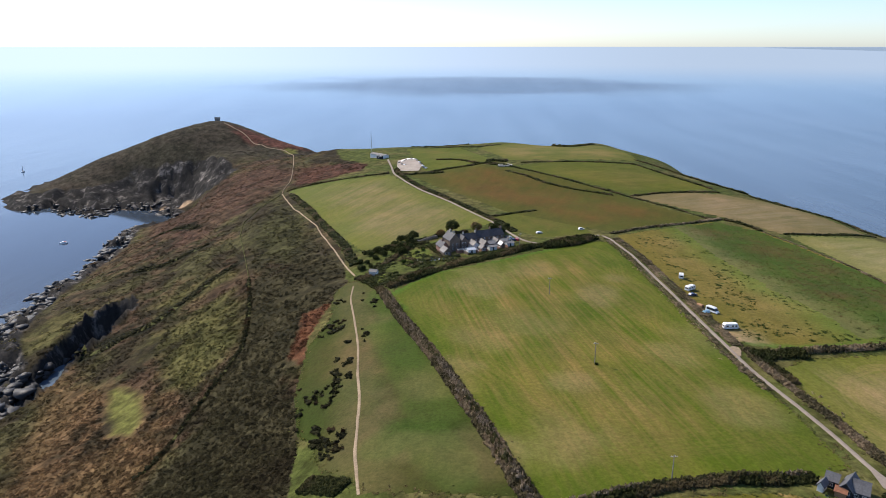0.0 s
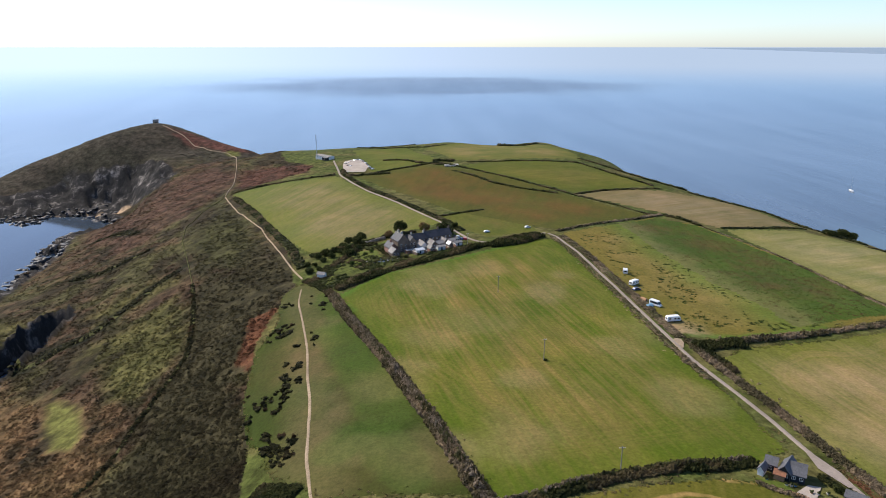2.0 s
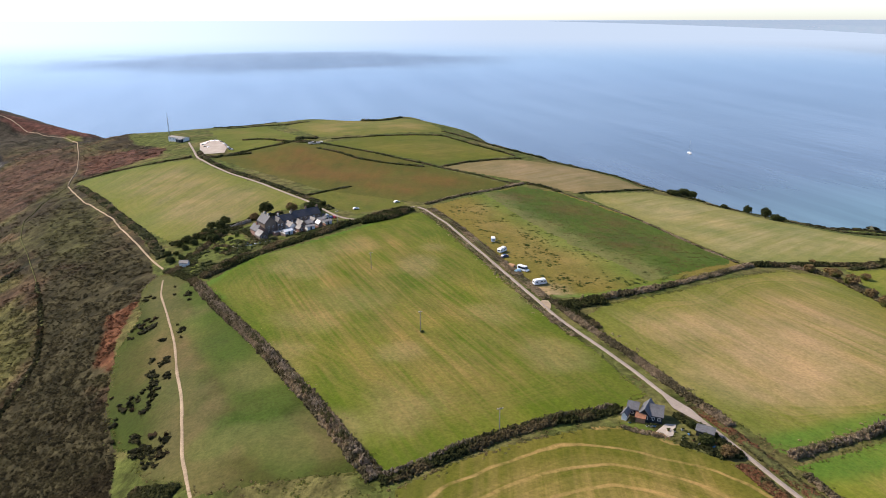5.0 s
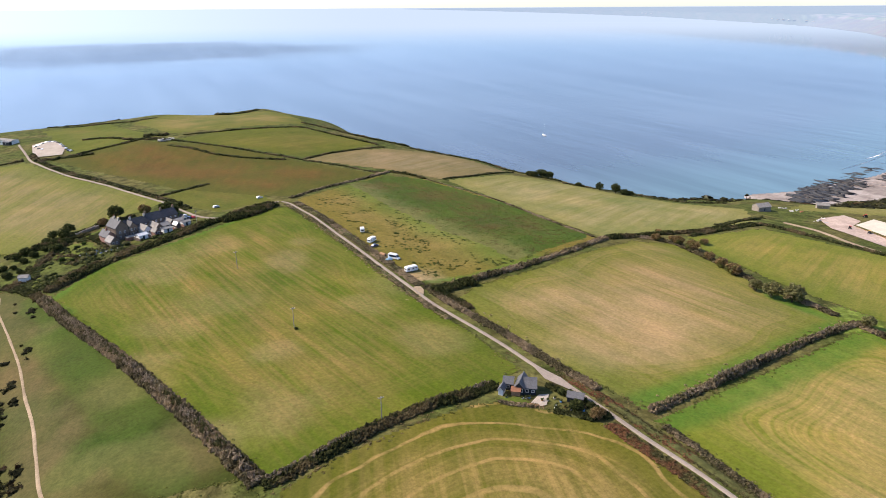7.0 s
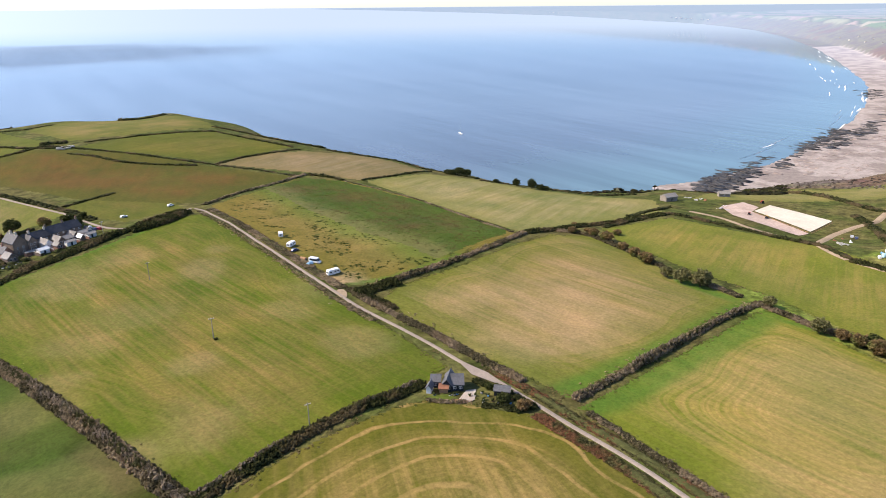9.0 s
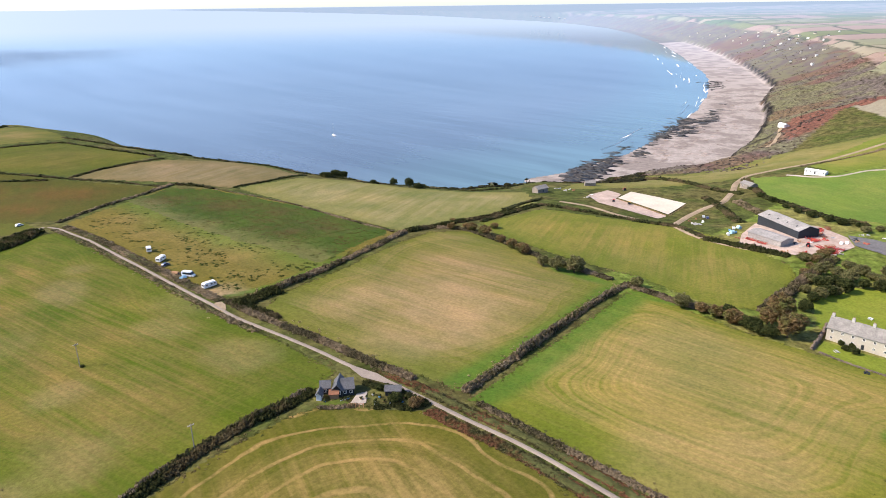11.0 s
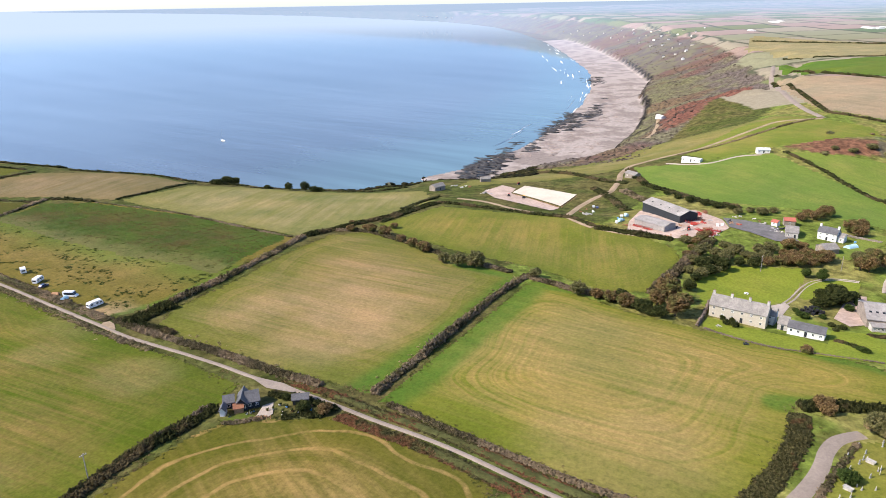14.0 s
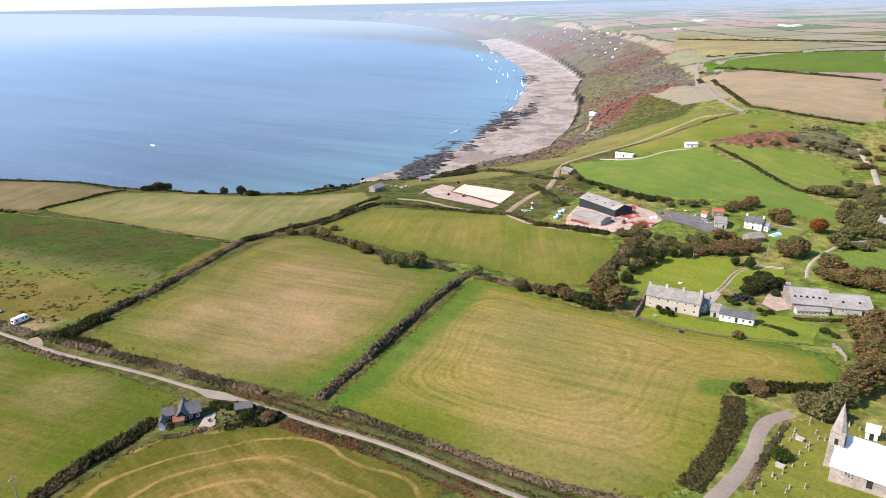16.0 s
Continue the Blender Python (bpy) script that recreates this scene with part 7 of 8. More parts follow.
trees([(360.9, 56.8), (366.6, 50.9), (368.8, 43.8), (372.2, 38.1), (373.5, 48.3), (381.2, 35.1)], 6.0, 8.6, RUST_LEAVES, RUSTY)
trees([(354.1, 38.2), (352.9, 30.8)], 6.8, 6.5, MID_LEAVES, GREENT)
trees([(314.0, 27.0), (319.8, 23.4), (327.3, 19.9), (333.0, 16.4), (324.9, 26.5), (331.9, 22.4)], 6.2, 8.7, TREE_LEAVES, DARK)
trees([(380.9, 17.5), (380.0, 13.7), (387.2, 11.6)], 9.5, 10.2, RUST_LEAVES, RUSTY)
trees([(437.3, 4.2)], 11.0, 15.0, ORANGE_LEAVES, "broad tree in bright orange autumn leaf")
trees([(408.8, -8.4), (431.1, -10.7), (451.4, -13.3), (444.8, -19.1), (467.6, -14.5), (478.8, -23.5), (494.3, -28.1), (469.5, -6.9)], 8.8, 10.9, OLIVE_LEAVES, OLIVE)
trees([(354.9, -3.1), (352.8, -7.5), (350.6, -11.8), (350.2, -16.4), (348.9, -20.9), (345.8, -25.2), (360.6, -13.2), (359.8, -22.5), (367.0, -4.6)], 7.4, 10.2, RUST_LEAVES, RUSTY)
trees([(252.4, 22.7)], 4.1, 6.1, RUST_LEAVES, "low russet bush in the garden")
trees([(200.8, 9.7), (203.4, 11.6)], 4.9, 6.7, RUST_LEAVES, "low russet bush in the hedge")
trees([(194.7, -4.9), (196.1, -2.7), (193.2, -7.1), (202.2, -8.9), (206.8, -11.7)], 6.8, 8.7, OLIVE_LEAVES, OLIVE)
trees([(250.9, -17.9), (266.9, -21.4), (245.1, -23.0), (234.4, -19.2), (220.4, -16.0), (223.5, -21.3), (214.9, -14.5)], 9.5, 10.9, RUST_LEAVES, RUSTY)
trees([(165.2, 1.4)], 4.4, 7.0, MID_LEAVES, "round dark green churchyard bush")
trees([(469.7, 55.5), (466.7, 49.9), (478.4, 46.2), (457.7, 57.2), (444.6, 24.2), (450.0, 28.9), (463.3, 24.3)], 6.8, 9.4, RUST_LEAVES, RUSTY)
trees([(650.7, 65.6), (649.4, 51.8), (663.2, 39.9), (666.2, 26.6), (666.8, 15.4), (666.2, 4.2), (659.6, -4.8), (690.4, -10.0), (677.5, -17.0), (691.9, 1.2)], 4.0, 9.0, OLIVE_LEAVES, "clump of wind-shaped olive scrub on the valley side")
trees([(-21.8, 414.7)], 7.5, 9.5, TREE_LEAVES, "dark round tree beside the gardens")
trees([(-1.4, 427.0), (21.9, 436.8)], 6.5, 8.5, RUST_LEAVES, "bare brownish tree behind the houses")
trees([(37.5, 424.6), (34.8, 432.7), (5.8, 437.0)], 7.5, 9.0, TREE_LEAVES, "dark tree close to the houses")
trees([(116.2, 126.9), (114.3, 127.0)], 3.4, 4.4, RUST_LEAVES, "russet bush beside the cottage garden")
trees([(114.4, 142.7), (115.7, 139.4), (112.7, 133.4)], 2.6, 4.0, TREE_LEAVES, "dark shrub in the cottage garden")
trees([(290.9, 281.9), (286.3, 266.2), (298.5, 254.5)], 3.0, 5.0, RUST_LEAVES, "low russet bush in the field hedge")

# undergrowth and trees of the hamlet and the valley
trees([(534.6, 193.6), (515.0, 179.2), (501.0, 164.9), (487.5, 151.5), (477.9, 140.0), (470.8, 129.5), (557.9, 207.5), (465.2, 117.9), (461.5, 109.1), (462.3, 99.7)], 3.4, 6.0, TREE_LEAVES, "dark scrubby tree behind the farm")
trees([(461.3, 88.2), (451.7, 93.5), (458.8, 80.4), (468.3, 75.0)], 4.3, 7.2, OLIVE_LEAVES, "low scrub behind the yard")
trees([(379.6, 91.2), (376.1, 82.3), (372.1, 75.0), (379.8, 97.8), (373.6, 102.7)], 4.1, 8.0, OLIVE_LEAVES, "low scrub along the yard bank")
trees([(409.1, 15.2), (395.3, 19.7), (418.5, -5.4), (441.1, -10.5)], 5.4, 8.7, OLIVE_LEAVES, OLIVE)
trees([(571.0, -7.5), (560.8, -14.9), (543.9, -21.9), (564.1, -27.2), (538.3, -11.8), (519.1, -20.3), (527.9, -28.5), (540.6, -1.3), (536.5, 5.6), (537.2, 12.8)], 6.1, 10.9, OLIVE_LEAVES, OLIVE)
trees([(639.9, -23.8), (623.8, -29.6), (636.8, -17.9), (633.2, -12.0), (668.1, -27.7), (692.7, -31.4)], 5.0, 8.0, RUST_LEAVES, RUSTY)
trees([(325.9, 11.0), (328.7, 13.6), (318.4, 15.7)], 3.0, 4.0, MID_LEAVES, "bright green garden shrub")
trees([(269.5, 56.2), (264.7, 53.5), (263.9, 50.1), (269.0, 52.6)], 2.6, 3.2, TREE_LEAVES, "dark creeper and shrubs against the farmhouse")
trees([(302.6, 34.2), (298.9, 32.0), (296.8, 29.9)], 2.4, 4.0, MID_LEAVES, "bright green garden shrub")
trees([(268.1, 7.7), (266.1, 5.6), (275.9, -5.4), (271.7, -8.9)], 2.0, 4.0, MID_LEAVES, "low green garden shrub")
trees([(289.4, -14.8), (283.7, -18.5), (293.8, -22.5), (274.9, -16.6)], 6.8, 10.2, RUST_LEAVES, RUSTY)
trees([(422.7, -27.0), (426.5, -23.1), (411.6, -19.0), (414.9, -15.0)], 4.1, 8.0, OLIVE_LEAVES, OLIVE)
trees([(-44.6, 380.6), (-40.2, 386.7), (-35.7, 392.2), (-31.0, 398.3), (-26.3, 406.1), (-46.7, 369.4), (-41.0, 369.8)], 3.0, 4.6, TREE_LEAVES, "dark shrub among the gardens")
trees([(-16.0, 390.8), (-12.0, 394.7), (-22.4, 371.5), (-17.7, 367.3)], 2.0, 2.8, MID_LEAVES, "round green garden shrub")
GARDENS = [(-45.4, 350.0), (-37.7, 376.6), (-22.7, 405.0), (2.5, 413.9), (6.6, 387.7), (34.6, 398.3), (47.4, 403.9), (49.6, 387.4), (14.3, 367.3), (-4.8, 353.8), (-22.5, 339.3), (-36.8, 333.3)]
ROW = [along(-11, 0, 12)[0], along(40, 41, 12)[0], along(40, 41, -13)[0], along(-11, 0, -10)[0]]


def garden_shrubs(x, y, z, s_, h_):
    return inside(x, y, GARDENS) & ~inside(x, y, ROW) & (fbm(x, y, 9, 3, 97) > 0.44)


scatter("garden_shrub", 5200, (-12, 8, 290, 420), garden_shrubs, 1.5, 1.3, TREE_LEAVES, "dark shrubs and beds between the garden lawns", 107, BUSHY)
trees([(40.1, 441.4), (43.4, 444.2), (32.5, 441.2)], 3.6, 4.6, TREE_LEAVES, "dark shrub beside the lane")

trees([(321.4, 85.5), (337.4, 88.3), (354.1, 90.0), (366.3, 89.2), (358.4, 82.5), (348.2, 76.9), (329.5, 75.0), (318.0, 78.3), (356.7, 75.9), (342.0, 81.2)], 5.6, 7.0, OLIVE_LEAVES, "dense olive tree in the belt round the lawn")
trees([(362.5, 96.1), (374.2, 96.9), (384.3, 96.4), (393.2, 96.2), (346.2, 93.3)], 4.5, 6.5, RUST_LEAVES, "thin brown tree along the field edge")
trees([(366.4, 69.1), (363.0, 63.9), (367.6, 59.8), (368.2, 55.2), (378.0, 64.9), (382.9, 60.4)], 5.2, 7.5, OLIVE_LEAVES, "broad olive tree in the belt above the lawn")
trees([(380.3, 53.3), (379.2, 47.8), (382.3, 42.4), (383.1, 37.3), (387.4, 33.6), (393.3, 52.5), (397.6, 47.1)], 5.5, 8.0, RUST_LEAVES, "broad russet tree in the belt above the lawn")
trees([(257.4, 91.9), (255.9, 88.0), (254.5, 84.0), (253.1, 80.3), (253.2, 76.7), (260.1, 95.5)], 5.0, 7.0, TREE_LEAVES, "dark hedgerow tree below the lawn")
trees([(375.9, -0.4), (384.4, -1.8), (378.5, -5.4), (361.3, 1.3), (371.2, -9.4)], 4.5, 7.0, OLIVE_LEAVES, "olive scrub beside the lane")
trees([(461.0, -24.9), (464.8, -20.5), (443.5, -27.5), (488.0, -15.8), (498.4, -9.3), (509.5, -21.9)], 8.0, 11.0, OLIVE_LEAVES, OLIVE)
trees([(287.6, 17.2), (293.1, 19.3), (291.9, 15.4)], 1.6, 3.4, TREE_LEAVES, "dark clipped shrubs beside the yard")
trees([(300.7, 23.5), (307.6, 26.2)], 2.4, 4.0, MID_LEAVES, "bright green garden shrub")
trees([(56.4, 227.3)], 0.9, 1.6, TREE_LEAVES, "single dark weed clump in the mown field")
trees([(-48.9, 383.2), (-44.4, 395.3), (-39.7, 399.6), (-34.9, 404.5), (-30.0, 409.8), (-25.6, 393.9), (-21.0, 404.5)], 3.6, 6.0, TREE_LEAVES, "dark bushy shrub behind the gardens")
trees([(-16.8, 360.1), (-12.6, 365.5), (-8.2, 371.3), (-3.4, 374.8), (1.5, 376.0), (8.1, 378.0)], 1.8, 3.4, OLIVE_LEAVES, "olive shrub along the garden's edge")
trees([(-27.0, 418.9), (-19.3, 424.6)], 6.0, 7.5, TREE_LEAVES, "dark round tree beside the gardens")
trees([(366.1, 424.0), (372.0, 411.2)], 9.5, 9.0, TREE_LEAVES, "dark wind-shaped pine at the cliff's edge")
trees([(348.4, 481.1)], 9.0, 12.0, TREE_LEAVES, "broad dark pine at the cliff's edge")
trees([(336.0, 483.0), (337.6, 478.1), (352.8, 476.9)], 5.5, 9.0, TREE_LEAVES, "dark low tree at the cliff's edge")
trees([(360.4, 444.5), (379.6, 402.4), (374.5, 404.4)], 4.5, 7.0, TREE_LEAVES, "dark low tree at the cliff's edge")
scatter("thicket", 1500, (80, 105, 550, 1100), lambda x, y, z, s_, h_: inside(x, y, VALLEY_THICKET) | (inside(x, y, BRACKEN_BANK) & (fbm(x, y, 20, 3, 99) > 0.6)), 3.4, 3.0, OLIVE_LEAVES, "grey-green thicket on the valley side", 117, BUSHY)


# ---- yards, tracks and drives
def patch(name, poly, material, lift, label, category="yard", step=4.0):
    """A surfaced area laid over the land."""
    bm = bmesh.new()
    bm.faces.new([bm.verts.new((x, y, 0)) for x, y in poly])
    xs, ys = [p[0] for p in poly], [p[1] for p in poly]
    for lo, hi, no in ((min(xs), max(xs), (1, 0, 0)), (min(ys), max(ys), (0, 1, 0))):
        k = lo + step
        while k < hi:
            bmesh.ops.bisect_plane(bm, geom=bm.verts[:] + bm.edges[:] + bm.faces[:], plane_co=(k * no[0], k * no[1], 0), plane_no=no)
            k += step
    bmesh.ops.triangulate(bm, faces=bm.faces[:])
    vx, vy = np.array([v.co.x for v in bm.verts]), np.array([v.co.y for v in bm.verts])
    for v, z in zip(bm.verts, relief(vx, vy)[0]):
        v.co.z = z + lift
    bmesh.ops.recalc_face_normals(bm, faces=bm.faces[:])
    me = bpy.data.meshes.new(name)
    bm.to_mesh(me)
    bm.free()
    if me.polygons[0].normal.z < 0:
        me.flip_normals()
    me.materials.append(material)
    return tagged(new(name, me), label, category, "", "structure")


ribbon("road", [(778.9, 92.2), (822.4, 110.9), (889.1, 136.9), (994.7, 174.8), (1180.7, 222.3), (1354.4, 254.2)], 7.0, ASPHALT, 0.7, "grey coast road winding inland")
ribbon("road", [(402.4, 190.8), (440.6, 199.8), (468.4, 198.4), (486.2, 194.1), (524.4, 202.7), (554.3, 213.4), (592.9, 219.7), (632.5, 201.7), (656.4, 181.5), (707.9, 156.7), (757.1, 134.1), (778.9, 92.2)], 5.0, EARTH, 0.5, "pale unmade lane from the farm to the coast road")
ribbon("track", [(407.4, 285.1), (411.2, 262.3), (401.7, 232.6), (400.9, 209.5), (400.3, 189.8), (384.0, 171.9), (375.9, 158.6)], 4.5, EARTH, 0.4, "bare pinkish farm track")
ribbon("track", [(375.9, 158.6), (372.4, 142.3), (372.5, 126.2)], 4.0, EARTH, 0.4, "bare farm track to the yard")
ribbon("track", [(591.7, 188.3), (584.0, 165.5), (589.5, 147.4), (611.8, 133.7), (620.3, 114.0)], 2.4, GRAVEL, 0.5, "pale gravel track to the chalets")
ribbon("track", [(808.4, 280.6), (913.4, 305.6), (1117.5, 371.9)], 5.0, EARTH, 0.8, "pale track down to the beach hut")
DRIVE = [(307.3, 40.5), (315.8, 38.0), (331.3, 37.4), (346.2, 35.7), (356.9, 30.5), (362.8, 21.9), (362.4, 12.8)]
for by in (-0.95, 0.95):
    ribbon("drive", offset_line(DRIVE, by), 1.0, GRAVEL, 0.22, "pale gravel wheel track across the lawn", 0.2)
ribbon("road", [(350.8, 4.9), (370.8, 5.7), (389.3, 2.1), (408.7, -4.3), (424.4, -10.8), (435.7, -20.4), (446.2, -29.7)], 2.2, GRAVEL, 0.4, "pale lane through the hamlet")
ribbon("road", [(691.8, -12.1), (669.7, -16.4), (639.9, -23.8), (582.8, -27.3)], 4.5, GRAVEL, 0.5, "pale valley lane between trees")
YARD_GREY = plain("yard_asphalt", (0.16, 0.15, 0.145), 0.9, 0.2, 0, 0.8, 0.75, 1.15, 0.02, 0.15)
patch("car_park", [(-49.0, 731.9), (-39.8, 742.0), (-29.9, 739.1), (-21.4, 699.0), (-24.1, 670.2), (-35.3, 671.9), (-46.8, 677.1)], GRAVEL, 0.6, "pale gravel car park at the end of the lane", "car park")
patch("yard", [(377.8, 138.9), (399.0, 145.9), (427.7, 149.1), (446.0, 118.4), (430.2, 97.4), (414.3, 89.3), (390.5, 94.1), (377.9, 109.0), (374.5, 121.7)], YARD, 0.35, "pinkish bare farmyard round the barns")
patch("yard", [(435.7, 98.8), (437.3, 84.8), (435.0, 70.4), (421.0, 58.5), (410.6, 49.8), (403.9, 61.3), (412.6, 77.7), (416.7, 89.9)], YARD_GREY, 0.4, "grey asphalt yard by the outbuildings")
patch("yard", [(303.0, 19.7), (325.4, 18.7), (341.1, 14.7), (343.1, 11.2), (303.5, 7.1), (296.6, 13.1)], YARD, 0.3, "bare pinkish yard before the long barn")
patch("forecourt", [(293.4, 45.3), (303.3, 44.0), (311.3, 39.7), (307.7, 37.2), (291.6, 37.9), (286.7, 42.2)], GRAVEL, 0.25, "pale gravel forecourt of the farmhouse")
patch("arena", [(455.8, 263.6), (486.3, 269.4), (471.6, 215.6), (437.2, 212.1)], SAND, 0.5, "pale sand riding arena", "arena")
patch("yard", [(448.1, 285.8), (480.9, 288.1), (472.3, 269.9), (452.8, 263.3), (431.6, 210.1), (417.6, 209.3), (428.5, 263.1)], YARD, 0.4, "stony yard beside the riding arena")
patch("layby", [(117.4, 161.8), (119.3, 159.9), (120.9, 151.5), (120.4, 144.2), (118.3, 144.1), (115.7, 153.2)], ASPHALT, 0.3, "worn lay-by beside the cottage")
patch("gateway", [(110.3, 233.0), (110.4, 239.0), (111.6, 243.2), (113.6, 244.8), (115.6, 243.6), (115.2, 240.0), (113.2, 235.5)], EARTH, 0.25, "trodden bare earth at the camping field gate")
patch("terrace", [(102.7, 142.2), (107.8, 145.4), (110.8, 144.3), (106.2, 139.1), (104.4, 139.0)], GRAVEL, 0.25, "paved garden terrace beside the cottage")
GARDEN_GRASS = field_mat("garden_grass", (0.085, 0.11, 0.02), (0.13, 0.125, 0.036), 0.4, 0.08, 20, 0.3, 0.2)
patch("lawn", [(-23.0, 369.4), (-8.5, 391.4), (-6.1, 381.9), (-21.2, 359.6)], GARDEN_GRASS, 0.25, "small green garden lawn", "lawn")
patch("lawn", [(-27.5, 380.6), (-18.3, 398.8), (-9.3, 397.7), (-7.2, 392.3), (-19.6, 372.7)], GARDEN_GRASS, 0.25, "small green garden lawn behind shrubs", "lawn")
patch("lawn", [(-11.7, 412.0), (-3.2, 417.8), (-1.1, 407.0), (-8.7, 401.3)], GARDEN_GRASS, 0.25, "small green back lawn", "lawn")
patch("lawn", [(-36.4, 348.1), (-32.0, 353.8), (-30.2, 346.8), (-34.0, 341.0)], GARDEN_GRASS, 0.25, "small green allotment lawn", "lawn")
patch("lawn", [(95.6, 149.2), (101.9, 146.5), (102.7, 142.7), (100.4, 141.3), (94.3, 145.9)], GARDEN_GRASS, 0.2, "small cottage lawn", "lawn")
patch("lawn", [(267.7, 61.7), (267.8, 38.8), (268.6, 17.7), (265.9, -1.9), (257.0, -2.3), (250.2, 23.6), (252.2, 48.8), (255.4, 60.8)], bpy.data.materials["lawn"], 0.2, "long farmhouse garden lawn", "lawn")
patch("lawn", [(286.8, 18.6), (291.5, 7.3), (278.7, -3.4), (265.9, -1.9), (268.6, 17.7)], bpy.data.materials["lawn"], 0.2, "sloping rough lawn below the barns", "lawn")
patch("lawn", [(347.9, 36.0), (358.2, 26.7), (360.2, 15.1), (341.1, 14.7), (334.6, 25.2), (320.6, 33.3), (323.1, 36.2)], bpy.data.materials["lawn"], 0.2, "lawn beside the drive", "lawn")
patch("field_strip", [(387.4, -3.8), (407.0, -11.1), (424.1, -29.2), (380.6, -28.2), (377.0, -11.7)], bpy.data.materials["field_green"], 0.25, "green paddock beyond the lane", "field")
patch("field_strip", [(407.2, 49.3), (397.3, 35.8), (393.1, 23.7), (437.6, 9.9), (459.7, 8.1), (443.0, 22.5), (413.1, 28.7)], bpy.data.materials["field_valley"], 0.25, "grass plot beside the hamlet", "field")

# garden shrubs and walls
hedge([(-43.8, 348.8), (-36.9, 367.3), (-25.5, 391.5), (-21.0, 404.5)], 3.5, 2.0, GREEN_HEDGE, "dark shrubs along the gardens' back")
hedge([(-21.3, 361.9), (-8.4, 381.3)], 1.6, 1.2, GREEN_HEDGE, "neatly clipped green garden hedge")
hedge([(-8.8, 406.3), (-3.8, 389.0), (-1.1, 379.3)], 2.2, 2.0, GREEN_HEDGE, "thick clipped green garden hedge")
hedge([(-24.8, 379.5), (-18.9, 379.6), (-15.3, 371.2)], 2.2, 1.8, GREEN_HEDGE, "round dark garden shrubs in a row")
hedge([(-37.0, 335.3), (-28.2, 335.2), (-19.8, 344.2), (-4.9, 357.2)], 3.0, 1.6, GREEN_HEDGE, "green hedge along the allotment")
hedge([(93.7, 147.5), (99.0, 142.8), (104.4, 139.0)], 1.6, 1.0, DRY_HEDGE, "low garden hedge of the cottage")
hedge([(105.3, 136.2), (110.5, 130.9), (113.7, 124.7)], 2.4, 1.5, GREEN_HEDGE, "garden shrubs below the cottage")
hedge([(113.8, 150.8), (115.9, 142.3), (117.6, 131.4), (117.4, 123.8)], 3.0, 1.8, GREEN_HEDGE, "hedge between the cottage garden and the lane")
hedge([(274.8, 17.3), (273.2, 10.1), (269.2, 5.8)], 3.0, 1.4, TREE_LEAVES, "low shrubs below the barn")
hedge([(289.1, 7.2), (292.3, -2.9), (296.3, -12.8)], 3.0, 1.2, GREEN_HEDGE, "shrubs along the barn's foot")
hedge([(187.4, 1.0), (162.5, 4.9), (146.7, 6.8)], 1.5, 0.8, DRY_HEDGE, "rough grass bank of the churchyard wall")


def stone_wall(line, wide, tall, label, mat_=None):
    """A rubble wall along a line: courses of uneven stones."""
    w = thing("stone_wall", *line[0], 0, label, "wall", "", 0.3, 0.0)
    w.matrix_world = Matrix.Identity(4)
    c = Clumps(int(abs(line[0][0] * 17)))
    pts = resample(line, 0.7)
    z = relief(pts[:, 0], pts[:, 1])[0]
    for (x, y), g in zip(pts, z):
        for q in range(2):
            c.add(x + c.rng.normal(0, 0.08), y + c.rng.normal(0, 0.08), g + tall * (0.25 + 0.5 * q), wide * (1.1 + 0.4 * c.rng.rand()), tall * 0.75, COARSE)
    ob = new("stones", c.mesh("stones", mat_ or PALE_STONE))
    ob.parent = w
    return w


stone_wall([(254.0, 60.4), (250.8, 48.5), (249.7, 33.5), (252.8, 21.9), (256.0, 6.9), (257.0, -2.3)], 0.6, 0.6, "old rubble stone wall between garden and field", DARK_STONE)
stone_wall([(253.0, 61.8), (266.5, 63.1), (287.1, 66.0)], 0.9, 1.6, "tall stone garden wall by the farmhouse", DARK_STONE)
stone_wall([(-16.7, 413.3), (-9.0, 421.9), (-2.5, 424.4)], 0.7, 1.6, "dark stone garden wall behind the houses", STONE)
stone_wall([(439.8, 31.6), (437.8, 22.1), (436.6, 11.3)], 0.8, 1.2, "low stone wall in the hamlet", STONE)
stone_wall([(260.3, -7.6), (253.1, -11.2), (244.0, -12.6)], 0.8, 1.4, "stone wall beside the trees", STONE)


def fence(line, tall, gap, label):
    f = thing("fence", *line[0], 0, label, "fence", "", 0.3, 0.0)
    f.matrix_world = Matrix.Identity(4)
    pts = resample(line, gap)
    z = relief(pts[:, 0], pts[:, 1])[0]
    for (x, y), g in zip(pts, z):
        part("post", box(x - 0.07, x + 0.07, y - 0.07, y + 0.07, g - 0.3, g + tall), TIMBER, f)
    for (p, q, g, h) in zip(pts, pts[1:], z, z[1:]):
        for s in (0.35, 0.65, 0.95):
            part("rail", tube([(p[0], p[1], g + tall * s), (q[0], q[1], h + tall * s)], [0.06, 0.06], 4), TIMBER, f)


fence([(99.5, 142.3), (101.9, 139.8), (105.5, 136.5)], 1.3, 1.6, "brown wooden fence below the cottage terrace")
fence([(432.2, 209.6), (468.9, 213.4)], 1.2, 3.0, "wooden rail fence of the riding arena")
fence([(449.7, 260.5), (432.2, 209.6)], 1.2, 3.0, "wooden rail fence along the riding arena")


# ---- vehicles
def wheel(parent, x, y, r=0.32, w=0.2):
    t = part("wheel", tube([(x, y - w / 2, r), (x, y + w / 2, r)], [r, r], 12), TYRE, parent)
